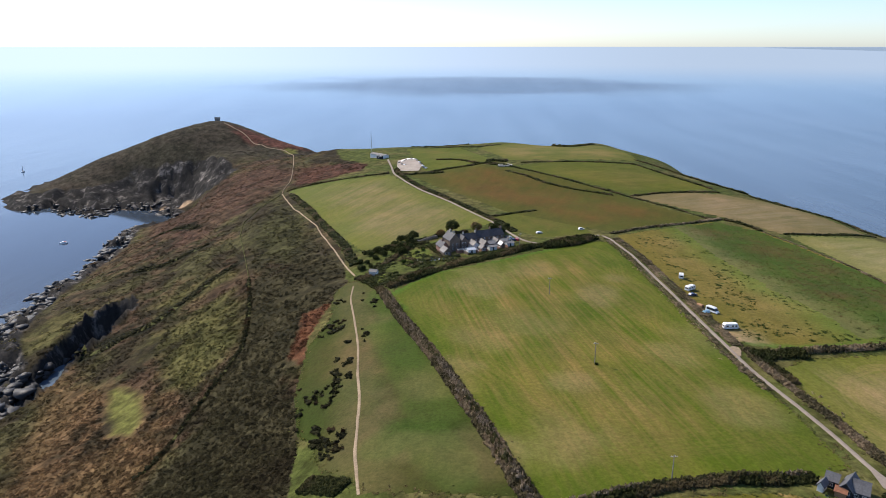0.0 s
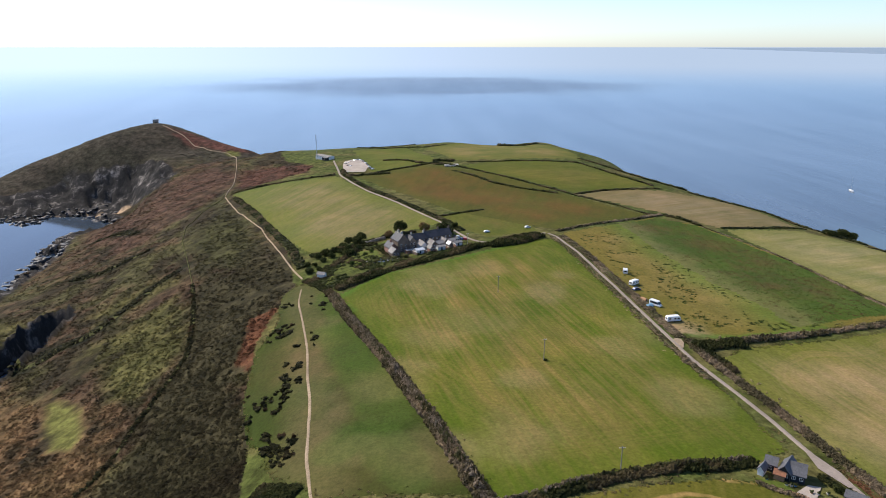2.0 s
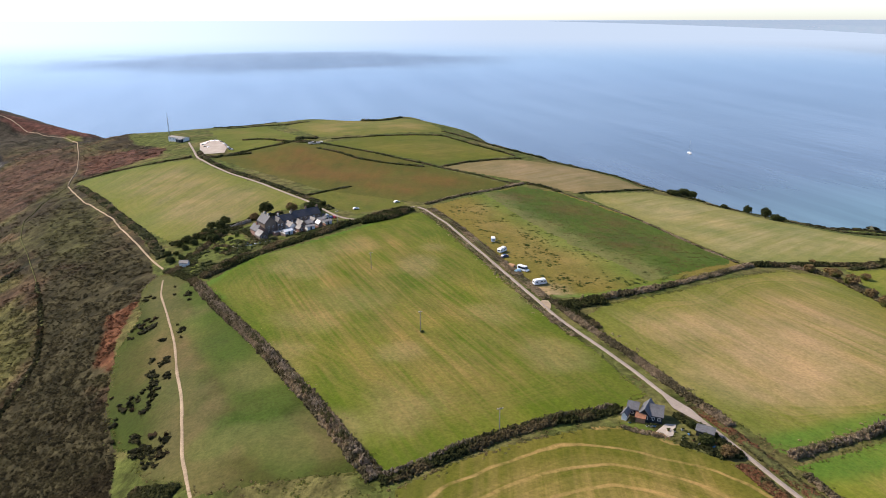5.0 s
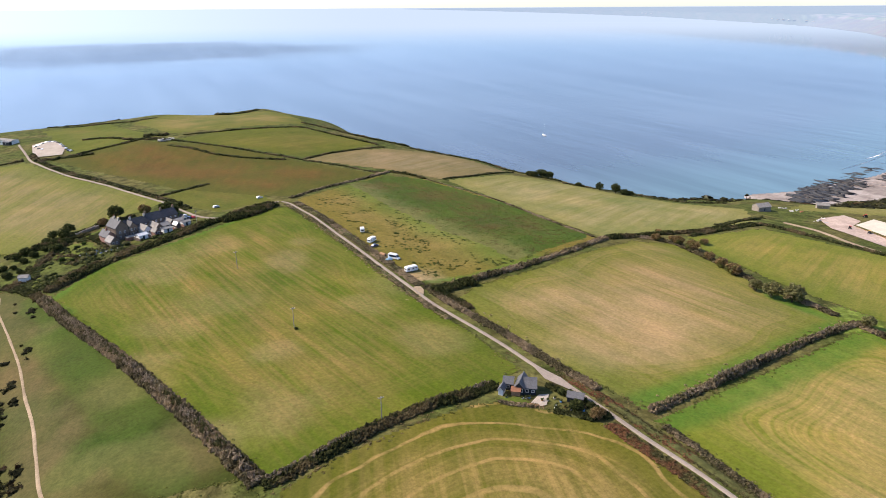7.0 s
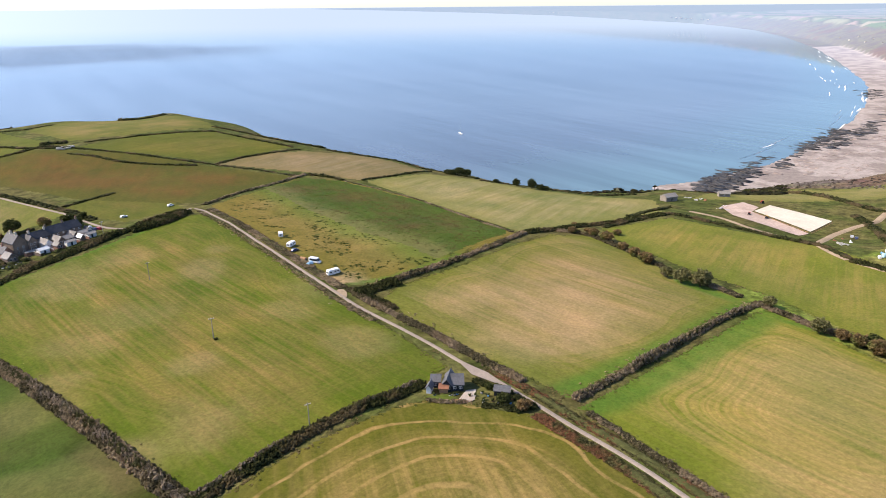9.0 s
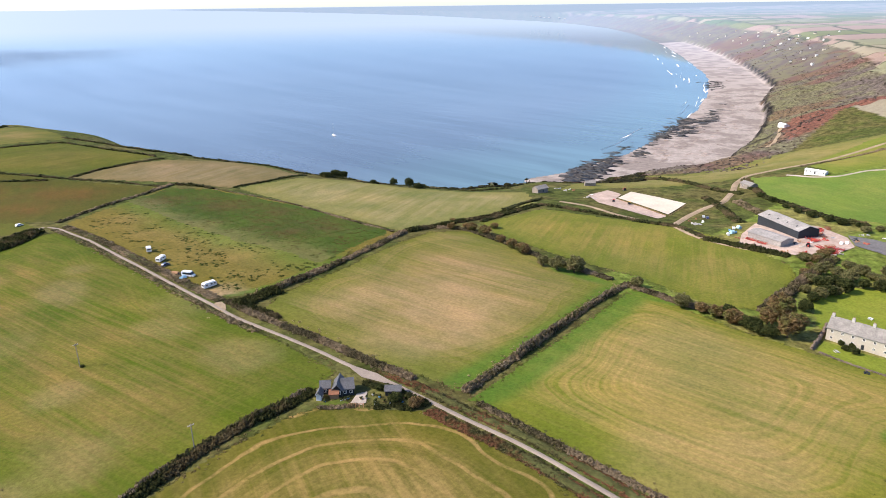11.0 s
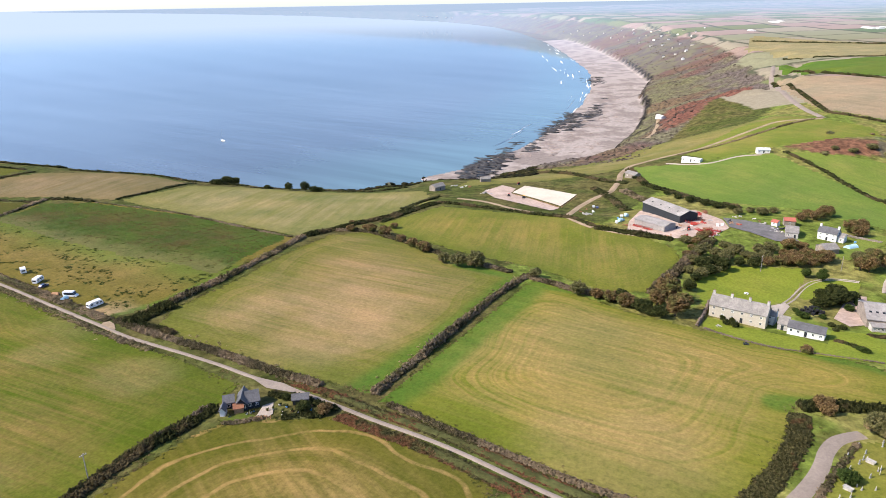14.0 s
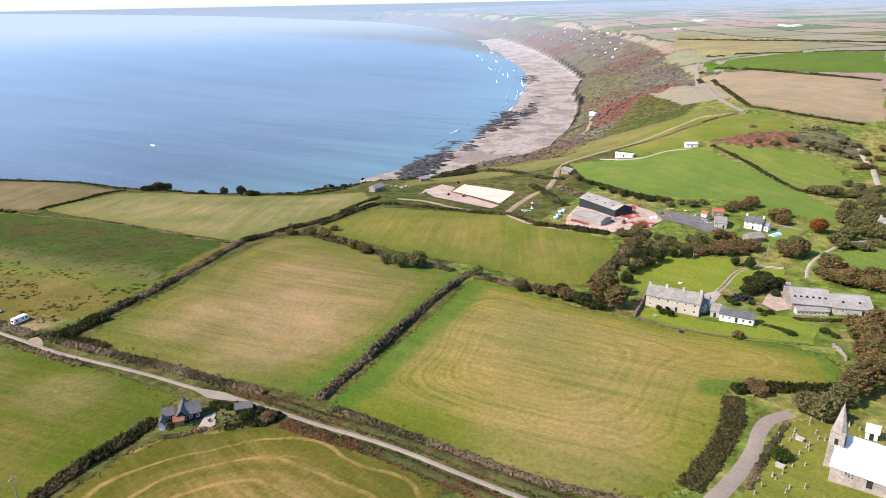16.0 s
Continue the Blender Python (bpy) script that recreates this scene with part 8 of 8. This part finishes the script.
    part("rim", tube([(x, y - w / 2 - 0.01, r), (x, y + w / 2 + 0.01, r)], [r * 0.55, r * 0.55], 10), STEEL, t)


def facing(a, b):
    return (a[0] + b[0]) / 2, (a[1] + b[1]) / 2, math.degrees(math.atan2(b[1] - a[1], b[0] - a[0]))


def caravan(x, y, turn, long, label):
    c = thing("caravan", x, y, turn, label, "caravan", "caravans", 1.5)
    h, w = 2.6, 2.25
    s = [(-long / 2, 0.45), (long / 2 - 0.25, 0.45), (long / 2, 0.9), (long / 2 - 0.15, 1.7), (long / 2 - 0.6, h), (-long / 2 + 0.4, h), (-long / 2, h - 0.5)]
    body = prism(s, -w / 2, w / 2, "y")
    bmesh.ops.bevel(body, geom=body.edges[:], offset=0.07, segments=2, affect="EDGES")
    part("body", body, WHITE, c)
    part("roof_vent", box(-0.5, 0.3, -0.35, 0.35, h - 0.02, h + 0.12, 0.04), LEAD_WHITE, c)
    for side in (-1, 1):
        for q in (-0.3, 0.08, 0.32):
            part("window", box(q * long - 0.45, q * long + 0.45, side * w / 2 - 0.02, side * w / 2 + 0.02, 1.35, 1.95, 0.01), GLASS, c, "dark acrylic window")
        part("stripe", box(-long / 2 + 0.1, long / 2 - 0.2, side * w / 2 - 0.008, side * w / 2 + 0.012, 0.95, 1.1), CONCRETE, c)
        wheel(c, -0.1, side * (w / 2 - 0.15), 0.33)
    part("end_window", box(-long / 2 - 0.015, -long / 2 + 0.02, -0.8, 0.8, 1.3, 1.95, 0.01), GLASS, c, "dark acrylic window")
    part("hitch", tube([(long / 2 - 0.1, 0, 0.5), (long / 2 + 1.1, 0, 0.45)], [0.08, 0.06], 6), STEEL, c)
    part("jockey_wheel", tube([(long / 2 + 0.8, -0.04, 0.12), (long / 2 + 0.8, 0.04, 0.12)], [0.12, 0.12], 8), TYRE, c)


def car(x, y, turn, paint, label, long=4.2, tall=1.45, van=False, category="car"):
    c = thing("car" if not van else "camper_van", x, y, turn, label, category, "parked cars" if not van else "", 1.2)
    w = 1.75 if not van else 2.0
    L = long / 2
    if van:
        s = [(-L, 0.35), (L, 0.35), (L, 0.95), (L - 0.75, 1.15), (L - 1.35, tall - 0.25), (L - 1.9, tall), (-L + 0.15, tall), (-L, tall - 0.3)]
        g = [(L - 1.32, tall - 0.35), (L - 0.85, 1.2), (-L + 0.6, 1.2), (-L + 0.6, tall - 0.45)]
    else:
        s = [(-L, 0.3), (L, 0.3), (L, 0.68), (L - 0.95, 0.88), (L - 1.55, tall - 0.04), (-L + 0.75, tall), (-L + 0.12, 0.92), (-L, 0.7)]
        g = [(L - 1.58, tall - 0.14), (L - 1.08, 0.92), (-L + 0.32, 0.95), (-L + 0.85, tall - 0.14)]
    body = prism(s, -w / 2, w / 2, "y")
    bmesh.ops.bevel(body, geom=body.edges[:], offset=0.06, segments=2, affect="EDGES")
    part("body", body, paint, c)
    part("side_glass", prism(g, -w / 2 - 0.012, w / 2 + 0.012, "y"), GLASS, c, "dark side windows")
    f0, f1 = (s[3], s[4])
    part("windscreen", prism([(f0[0] - 0.05, f0[1] + 0.06), (f1[0] + 0.03, f1[1] - 0.06), (f1[0] + 0.08, f1[1] - 0.05), (f0[0] + 0.02, f0[1] + 0.07)], -w / 2 + 0.12, w / 2 - 0.12, "y"), GLASS, c, "windscreen")
    for side in (-1, 1):
        for q in (-L + 0.75, L - 0.8):
            wheel(c, q, side * (w / 2 - 0.08), 0.33)
        part("headlight", box(L - 0.03, L + 0.015, side * w * 0.36 - 0.15, side * w * 0.36 + 0.15, 0.55, 0.7, 0.01), WHITE, c)
        part("tail_light", box(-L - 0.015, -L + 0.03, side * w * 0.4 - 0.1, side * w * 0.4 + 0.1, 0.6, 0.8, 0.01), RED_PAINT, c)
    return c


def paint(name, c):
    return plain(name, c, 0.3, 0.5, 0, 3, 0.94, 1.05, 0)


CAR_PAINTS = [("white", paint("white_car", (0.8, 0.8, 0.79))), ("black", paint("black_car", (0.02, 0.02, 0.022))), ("silver", paint("silver_car", (0.45, 0.46, 0.48))), ("dark blue", paint("blue_car", (0.03, 0.05, 0.12))), ("red", paint("red_car", (0.35, 0.03, 0.03))), ("grey", paint("grey_car", (0.15, 0.15, 0.16)))]

x, y, t = facing((122.2, 334.4), (125.7, 335.2))
caravan(x, y, t + 60, 4.2, "small white caravan in the camping field")
x, y, t = facing((118.0, 311.9), (124.7, 316.5))
caravan(x, y, t, 5.6, "white caravan beside a dark car in the field")
x, y, t = facing((117.4, 263.2), (123.4, 263.7))
caravan(x, y, t, 6.2, "white caravan with dark windows near the field gate")
x, y, t = facing((118.7, 285.9), (122.1, 280.2))
car(x, y, t, CAR_PAINTS[0][1], "white high-roofed camper van in the field", 6.0, 2.6, True, "van")
x, y = 119.6, 305.5
car(x, y, 20, CAR_PAINTS[3][1], "dark blue car beside the caravan")
for k, spot in enumerate([(-46.0, 721.2), (-43.3, 726.5), (-40.5, 732.0), (-37.2, 737.7), (-34.1, 738.5), (-31.0, 735.8), (-27.6, 727.7), (-24.9, 716.5), (-22.8, 705.9), (-20.8, 695.6), (-18.8, 685.7), (-17.0, 682.1), (-43.0, 710.7), (-39.9, 706.3)]):
    nm, pt = CAR_PAINTS[(k * 5 + 1) % 6] if k % 3 else CAR_PAINTS[0 if k % 2 else 1]
    car(*spot, 40 + 25 * (k > 5), pt, nm + " car parked at the edge of the gravel")
for k, (x, y) in enumerate([(42.2, 416.3), (43.8, 410.2), (45.9, 409.8)]):
    nm, pt = CAR_PAINTS[(k + 2) % 6]
    car(x, y, 120, pt, nm + " car parked beside the houses")
for k, (x, y) in enumerate([(62.6, 426.7), (91.7, 436.0)]):
    nm, pt = CAR_PAINTS[(4, 0)[k]]
    car(x, y, 20, CAR_PAINTS[0][1], "white car parked on the rough plot")
for k, (x, y) in enumerate([(415.8, 96.6), (418.4, 94.5)]):
    car(x, y, 10, CAR_PAINTS[0][1], "white car parked in the farmyard")
x, y = 416.4, 117.3
car(x, y, 40, CAR_PAINTS[2][1], "silver car parked by the barn")
for k, (x, y) in enumerate([(443.6, 189.3), (440.6, 185.2)]):
    car(x, y, 30, CAR_PAINTS[(2, 3)[k]][1], CAR_PAINTS[(2, 3)[k]][0] + " car on the farm track")


def tent(x, y, turn, colour, label):
    t = thing("tent", x, y, turn, label, "tent", "", 1.0)
    fly = prism([(-1.2, 0), (-0.75, 1.05), (0, 1.45), (0.75, 1.05), (1.2, 0)], -1.6, 1.6, "y")
    bmesh.ops.bevel(fly, geom=fly.edges[:], offset=0.1, segments=2, affect="EDGES")
    part("flysheet", fly, colour, t)
    part("doorway", prism([(-0.5, 0.02), (0, 1.15), (0.5, 0.02)], -1.63, -1.6, "y"), DARK_BOARD, t)


tent(117.6, 290.3, 30, TIMBER, "small orange-brown tent beside the van")
tent(117.2, 282.1, 120, SKY_SHEET, "low pale green-blue tent beside the van")

# ---- farm machines and clutter
def trailer(x, y, turn, colour, label, long=4.0):
    t = thing("farm_trailer", x, y, turn, label, "farm machine", "farm machines", 1.0)
    part("frame", box(-long / 2, long / 2, -0.9, 0.9, 0.55, 0.75, 0.03), colour, t)
    part("headboard", box(long / 2 - 0.12, long / 2, -0.9, 0.9, 0.75, 1.6, 0.02), colour, t)
    part("drawbar", tube([(long / 2, 0, 0.6), (long / 2 + 1.3, 0, 0.5)], [0.1, 0.07], 6), colour, t)
    for k in range(4):
        xx = -long / 2 + 0.4 + k * (long - 0.8) / 3
        part("tine_bar", tube([(xx, -1.9, 0.9), (xx, 0, 1.5), (xx, 1.9, 0.9)], [0.16] * 3, 5), colour, t)
    for s in (-1, 1):
        wheel(t, -0.3, s * 1.0, 0.42, 0.25)


def tractor(x, y, turn, colour, label):
    t = thing("tractor", x, y, turn, label, "tractor", "farm machines", 1.0)
    part("bonnet", box(0.2, 1.9, -0.4, 0.4, 0.8, 1.5, 0.08), colour, t)
    part("chassis", box(-1.2, 1.8, -0.3, 0.3, 0.5, 0.85, 0.03), DARK_BOARD, t)
    part("cab", prism([(-1.1, 0.9), (0.3, 0.9), (0.15, 2.4), (-1.0, 2.4)], -0.7, 0.7, "y"), GLASS, t, "glazed cab")
    part("cab_roof", box(-1.15, 0.3, -0.8, 0.8, 2.38, 2.55, 0.05), colour, t)
    for s in (-1, 1):
        wheel(t, -0.7, s * 0.85, 0.75, 0.4)
        wheel(t, 1.4, s * 0.7, 0.45, 0.3)


for k, spot in enumerate([(395.4, 99.5), (399.5, 96.5), (403.5, 94.1), (404.7, 99.3), (395.6, 94.1), (399.0, 102.6), (426.6, 112.5), (418.9, 112.5), (434.4, 113.3), (421.3, 108.1), (412.0, 112.0), (409.6, 108.4), (442.2, 111.6)]):
    trailer(*spot, k * 47, RED_PAINT if k % 3 else RUST_SHEET, "red tined farm implement parked in the yard", 5.5)
for k, spot in enumerate([(389.4, 136.6), (386.7, 129.5)]):
    trailer(*spot, 80, RED_PAINT, "long red drill beside the shed", 5.5)
tractor(397.4, 108.4, 200, RED_PAINT, "red tractor parked in the farmyard")
tractor(441.9, 258.7, 30, RED_PAINT, "red tractor beside the riding arena")
tractor(442.8, 245.8, 10, YELLOW, "yellow digger-like tractor beside the arena")
tractor(490.1, 277.8, 60, RED_PAINT, "rusty red machine on the stony yard")
for k, spot in enumerate([(404.6, 155.4), (409.3, 154.9), (397.8, 151.1), (400.9, 150.1), (393.2, 151.6), (411.1, 152.4), (428.0, 24.8)]):
    s_ = 1.0 + 0.5 * (k % 3)
    w = thing("wrapped_bale", *spot, k * 31, "bale wrapped in blue and white plastic", "bale", "wrapped bales", 0.8)
    part("wrap", tube([(0, -s_ * 0.6, s_ * 0.6), (0, -s_ * 0.55, s_ * 0.6), (0, s_ * 0.55, s_ * 0.6), (0, s_ * 0.6, s_ * 0.6)], [s_ * 0.45, s_ * 0.62, s_ * 0.62, s_ * 0.45], 14), (BLUE_PAINT, WHITE, SKY_SHEET)[k % 3], w)
for k in range(42):
    x, y = 304.8, 27.9
    rr = np.random.RandomState(k)
    bx, by, row = x + rr.normal(0, 2.4), y + rr.normal(0, 2.0), rr.randint(0, 2)
    w = thing("wrapped_bale", bx, by, rr.rand() * 360, "shiny black wrapped silage bale in a heap", "bale", "black bales", 0.3)
    part("wrap", tube([(0, -0.6, 0.6 + row), (0, -0.52, 0.6 + row), (0, 0.52, 0.6 + row), (0, 0.6, 0.6 + row)], [0.45, 0.62, 0.62, 0.45], 12), TYRE, w)
arch = thing("polytunnel", 417.4, 25.6, 60, "pale blue covered poly tunnel in the hamlet", "tunnel")
part("cover", prism([(2.2 * math.cos(a_ * math.pi / 10), 2.0 * math.sin(a_ * math.pi / 10) - 0.2) for a_ in range(11)], -3.5, 3.5, "y"), SKY_SHEET, arch)
rng = np.random.RandomState(8)
for k, spot in enumerate([(461.9, 322.6), (456.7, 313.3), (464.6, 314.2), (461.1, 308.5), (441.5, 281.5), (440.9, 276.0), (452.4, 285.5), (424.3, 190.3), (416.6, 183.6), (413.8, 179.3), (425.4, 181.9), (434.8, 190.5)] + [(442.1, 93.1), (445.3, 90.2), (444.9, 82.2), (441.2, 77.9), (436.8, 74.9), (411.0, 113.8), (406.2, 109.6), (389.8, 143.5)]):
    w = 0.8 + rng.rand() * 1.4
    r_ = thing("rubble_heap", *spot, rng.rand() * 360, "pale heap of stones and scrap on bare ground", "heap", "heaps", 0.5)
    c = Clumps(k + 900)
    for q in range(7):
        c.add(rng.normal(0, w * 0.6), rng.normal(0, w * 0.6), 0.15 + rng.rand() * 0.4, w * 0.7, w * 0.6, COARSE)
    ob = new("stones", c.mesh("stones", (PALE_STONE, CONCRETE, WHITE, RUST_SHEET)[k % 4], False))
    ob.parent = r_
for k, spot in enumerate([(246.8, 42.1), (259.9, 55.1)] + [(311.6, 56.1)]):
    b_ = thing("garden_table", *spot, 20 + k * 30, "weathered wooden picnic table on the grass", "table", "garden tables", 0.5)
    part("top", box(-0.9, 0.9, -0.4, 0.4, 0.7, 0.78, 0.01), (DARK_BOARD, PALE_STONE, WHITE)[k], b_)
    for s in (-1, 1):
        part("bench", box(-0.9, 0.9, s * 0.75 - 0.15, s * 0.75 + 0.15, 0.42, 0.48, 0.01), (DARK_BOARD, PALE_STONE, WHITE)[k], b_)
        part("leg", box(s * 0.6 - 0.05, s * 0.6 + 0.05, -0.8, 0.8, 0, 0.42), (DARK_BOARD, PALE_STONE, WHITE)[k], b_)


# ---- boats and sea marks
def yacht(x, y, turn, long, sails, label):
    t = thing("yacht", x, y, turn, label, "yacht", "boats", 0.1, 0.0)
    bm = bmesh.new()
    rows = []
    for q in range(9):
        f = q / 8
        w = long * 0.16 * (math.sin(math.pi * min(1, f * 0.85 + 0.12)) ** 0.7) * (1 if f < 0.97 else 0.08)
        xx = (f - 0.5) * long
        rows.append([bm.verts.new((xx, -w, 1.1 + 0.25 * f)), bm.verts.new((xx, -w * 0.75, 0.0)), bm.verts.new((xx, 0, -0.5)), bm.verts.new((xx, w * 0.75, 0.0)), bm.verts.new((xx, w, 1.1 + 0.25 * f))])
    for p_, q_ in zip(rows, rows[1:]):
        for k in range(5):
            bm.faces.new((p_[k], p_[(k + 1) % 5], q_[(k + 1) % 5], q_[k]))
    bm.faces.new(rows[0])
    bm.faces.new(rows[-1][::-1])
    bmesh.ops.recalc_face_normals(bm, faces=bm.faces[:])
    part("hull", bm, WHITE, t)
    part("cabin", box(-long * 0.12, long * 0.22, -long * 0.08, long * 0.08, 1.15, 1.75, 0.15), WHITE, t)
    part("mast", tube([(long * 0.08, 0, 1), (long * 0.08, 0, long * 1.3)], [0.12, 0.07], 6), STEEL, t)
    part("boom", tube([(long * 0.08, 0, 2.4), (-long * 0.34, 0, 2.3)], [0.09, 0.14], 6), WHITE, t)
    for e in ((long * 0.48, 0, 1.3), (-long * 0.48, 0, 1.1)):
        part("stay", tube([(long * 0.08, 0, long * 1.28), e], [0.02, 0.02], 4), STEEL, t)
    if sails:
        part("sail", prism([(-long * 0.3, 2.6), (long * 0.06, 2.6), (long * 0.06, long * 1.2)], -0.03, 0.03, "y"), WHITE, t)


yacht(717.6, 988.6, 75, 17, False, "white moored yacht with bare mast on the bay")
yacht(-751.2, 1204.0, 80, 9, True, "small sailing yacht with a white sail off the headland")
mb = thing("motor_boat", -433.3, 744.7, 8, "white motor boat with a red canopy at anchor", "boat", "boats", 0.1, 0.0)
hull = prism([(-4.5, 0.9), (-4.3, -0.3), (3.4, -0.3), (5.0, 1.2)], -1.5, 1.5, "y")
bmesh.ops.bevel(hull, geom=hull.edges[:], offset=0.25, segments=2, affect="EDGES")
part("hull", hull, WHITE, mb)
part("cabin", prism([(-1.5, 0.9), (2.0, 0.9), (1.0, 2.1), (-1.3, 2.2)], -1.1, 1.1, "y"), WHITE, mb)
part("windscreen", prism([(2.02, 1.1), (1.9, 1.1), (1.05, 2.0), (1.15, 2.0)], -1.0, 1.0, "y"), GLASS, mb)
part("canopy", box(0.6, 3.4, -1.0, 1.0, 1.95, 2.2, 0.08), RED_PAINT, mb)
sb = thing("motor_boat", -509.7, 2644.6, 100, "small dark speedboat trailing a white wake", "boat", "boats", 0.1, 0.0)
part("hull", prism([(-4, 0.9), (-3.8, -0.3), (3, -0.3), (4.4, 1.1)], -1.3, 1.3, "y"), GREY_SHEET, sb)
part("cabin", box(-1, 1.4, -0.9, 0.9, 0.9, 2.0, 0.2), DARK_BOARD, sb)
part("wake", prism([(-30, 0.05), (-4, 0.05), (-4, 0.3), (-30, 0.12)], -0.9, 0.9, "y"), FOAM, sb)
bc = thing("beacon_buoy", -112.3, 2207.3, 0, "dark slender sea mark standing offshore", "buoy", "", 0.1, 0.0)
part("float", tube([(0, 0, -0.5), (0, 0, 1.2), (0, 0, 1.3)], [2.0, 2.0, 1.2], 12), DARK_BOARD, bc)
part("tower", tube([(0, 0, 1.2), (0, 0, 7.5)], [0.9, 0.4], 8), DARK_BOARD, bc)
part("topmark", tube([(0, 0, 7.5), (0, 0, 8.6)], [0.6, 0.1], 8), DARK_BOARD, bc)


# ---- far chalets on the undercliff, and buildings of the far shore
def chalet(x, y, turn, long, label, wall=WHITEWASH, roof=PALE_SLATE):
    z = float(relief(np.array([x]), np.array([y]))[0][0])
    bx, by, bz = [float(q[0]) for q in nearer(np.array([x]), np.array([y]), np.array([z]))]
    k = math.hypot(bx, by) / math.hypot(x, y)
    c = new("chalet")
    tagged(c, label, "chalet", "chalets")
    w = long * 0.6
    part("wall", prism([(-w / 2, -2), (w / 2, -2), (w / 2, 2.8), (0, 4.4), (-w / 2, 2.8)], -long / 2, long / 2), wall, c)
    for s in (-1, 1):
        part("roof", prism([(s * (w / 2 + 0.4), 2.6), (0, 4.45), (0, 4.7), (s * (w / 2 + 0.4), 2.85)], -long / 2 - 0.3, long / 2 + 0.3), roof, c)
    for q in (-0.25, 0.25):
        part("window", box(q * long - 0.6, q * long + 0.6, -w / 2 - 0.05, -w / 2 + 0.02, 0.9, 2.0), GLASS, c)
    c.matrix_world = pose(bx, by, bz, 0, 0, turn) @ Matrix.Scale(k, 4)


rng = np.random.RandomState(12)
for k, (x, y) in enumerate([(4065.1, 2003.7), (3831.4, 1839.7), (3871.5, 1814.6), (3627.2, 1665.0), (3669.1, 1649.8), (3428.7, 1499.5), (3445.1, 1468.8), (3188.0, 1323.4), (3237.3, 1315.0), (3041.8, 1199.6), (3066.6, 1169.1), (2859.7, 1064.2), (2865.8, 1037.0), (2629.4, 921.0), (2650.8, 900.0), (2527.4, 831.8), (2985.1, 1060.2), (2920.5, 1000.4), (2745.6, 900.6), (2586.7, 819.9), (2683.2, 829.5), (3133.9, 1140.9), (3212.3, 1225.4), (3379.3, 1349.2), (3509.1, 1448.7), (2499.9, 744.9), (2562.9, 750.1), (2461.6, 829.8), (2293.1, 741.3), (2394.4, 747.1), (2515.3, 890.8), (2725.9, 1013.6), (2829.6, 1097.3), (2176.4, 691.6), (2106.7, 638.6), (2187.8, 731.7), (2227.2, 658.0), (2012.9, 616.9), (3001.0, 1210.0), (2780.0, 781.3)]):
    roof = (PALE_SLATE, LEAD_WHITE, SLATE)[k % 3]
    chalet(x, y, rng.rand() * 180, 6 + 4 * rng.rand(), "small white chalet on the scrubby undercliff", WHITEWASH if k % 4 else CREAM, roof)
for k, (x, y) in enumerate([(2564.0, 565.3), (3113.0, 611.5), (3155.0, 590.2), (3058.8, 587.2), (2600.0, 234.9), (2554.8, 214.0), (2546.4, 196.9), (2577.4, 188.0)]):
    chalet(x, y, 30, 26 + 10 * rng.rand(), "pale farm buildings far inland", WHITEWASH, LEAD_WHITE)
for k, (x, y) in enumerate([(8376.4, 6491.4), (8226.4, 6293.7), (8137.6, 6146.2), (8015.5, 5976.2), (7958.3, 5857.5), (12755.4, 13666.6), (12567.9, 13318.2), (12396.5, 12972.9), (7662.0, 5477.2), (7467.0, 5251.4)]):
    chalet(x, y, 30, 34 + 16 * rng.rand(), "pale seaside houses on the far shore", WHITEWASH, LEAD_WHITE)

for k, spot in enumerate([(375.8, 133.8), (376.1, 124.0), (379.1, 114.5), (384.4, 105.9), (387.1, 98.2), (395.4, 92.0), (399.7, 117.6), (403.8, 114.5), (415.9, 104.4), (424.0, 103.0), (395.4, 109.9), (429.3, 93.6), (425.4, 89.8), (424.6, 86.2), (427.0, 66.9), (423.4, 63.5), (431.7, 63.7)]):
    w = 1.2 + rng.rand() * 1.2
    r_ = thing("scrap_heap", *spot, rng.rand() * 360, "low heap of scrap, stones and timber in the yard", "heap", "heaps", 0.5)
    c = Clumps(k + 1900)
    for q in range(9):
        c.add(rng.normal(0, w * 0.8), rng.normal(0, w * 0.5), 0.15 + rng.rand() * 0.5, w * 0.6, w * 0.5, COARSE)
    ob = new("pieces", c.mesh("pieces", (PALE_STONE, DARK_BOARD, TIMBER, RED_PAINT, CONCRETE)[k % 5], False))
    ob.parent = r_
ruin = thing("ruined_wall", 62.1, 677.4, 20, "low ruin of pale stone walls in the field corner", "ruin", "", 0.6)
c = Clumps(77)
for k in range(60):
    a_ = k / 60 * 6.2832
    c.add(7 * math.cos(a_), 4 * math.sin(a_), 0.5 + 0.5 * rng.rand(), 1.6, 1.6, COARSE)
ob = new("stones", c.mesh("stones", PALE_STONE, False))
ob.parent = ruin
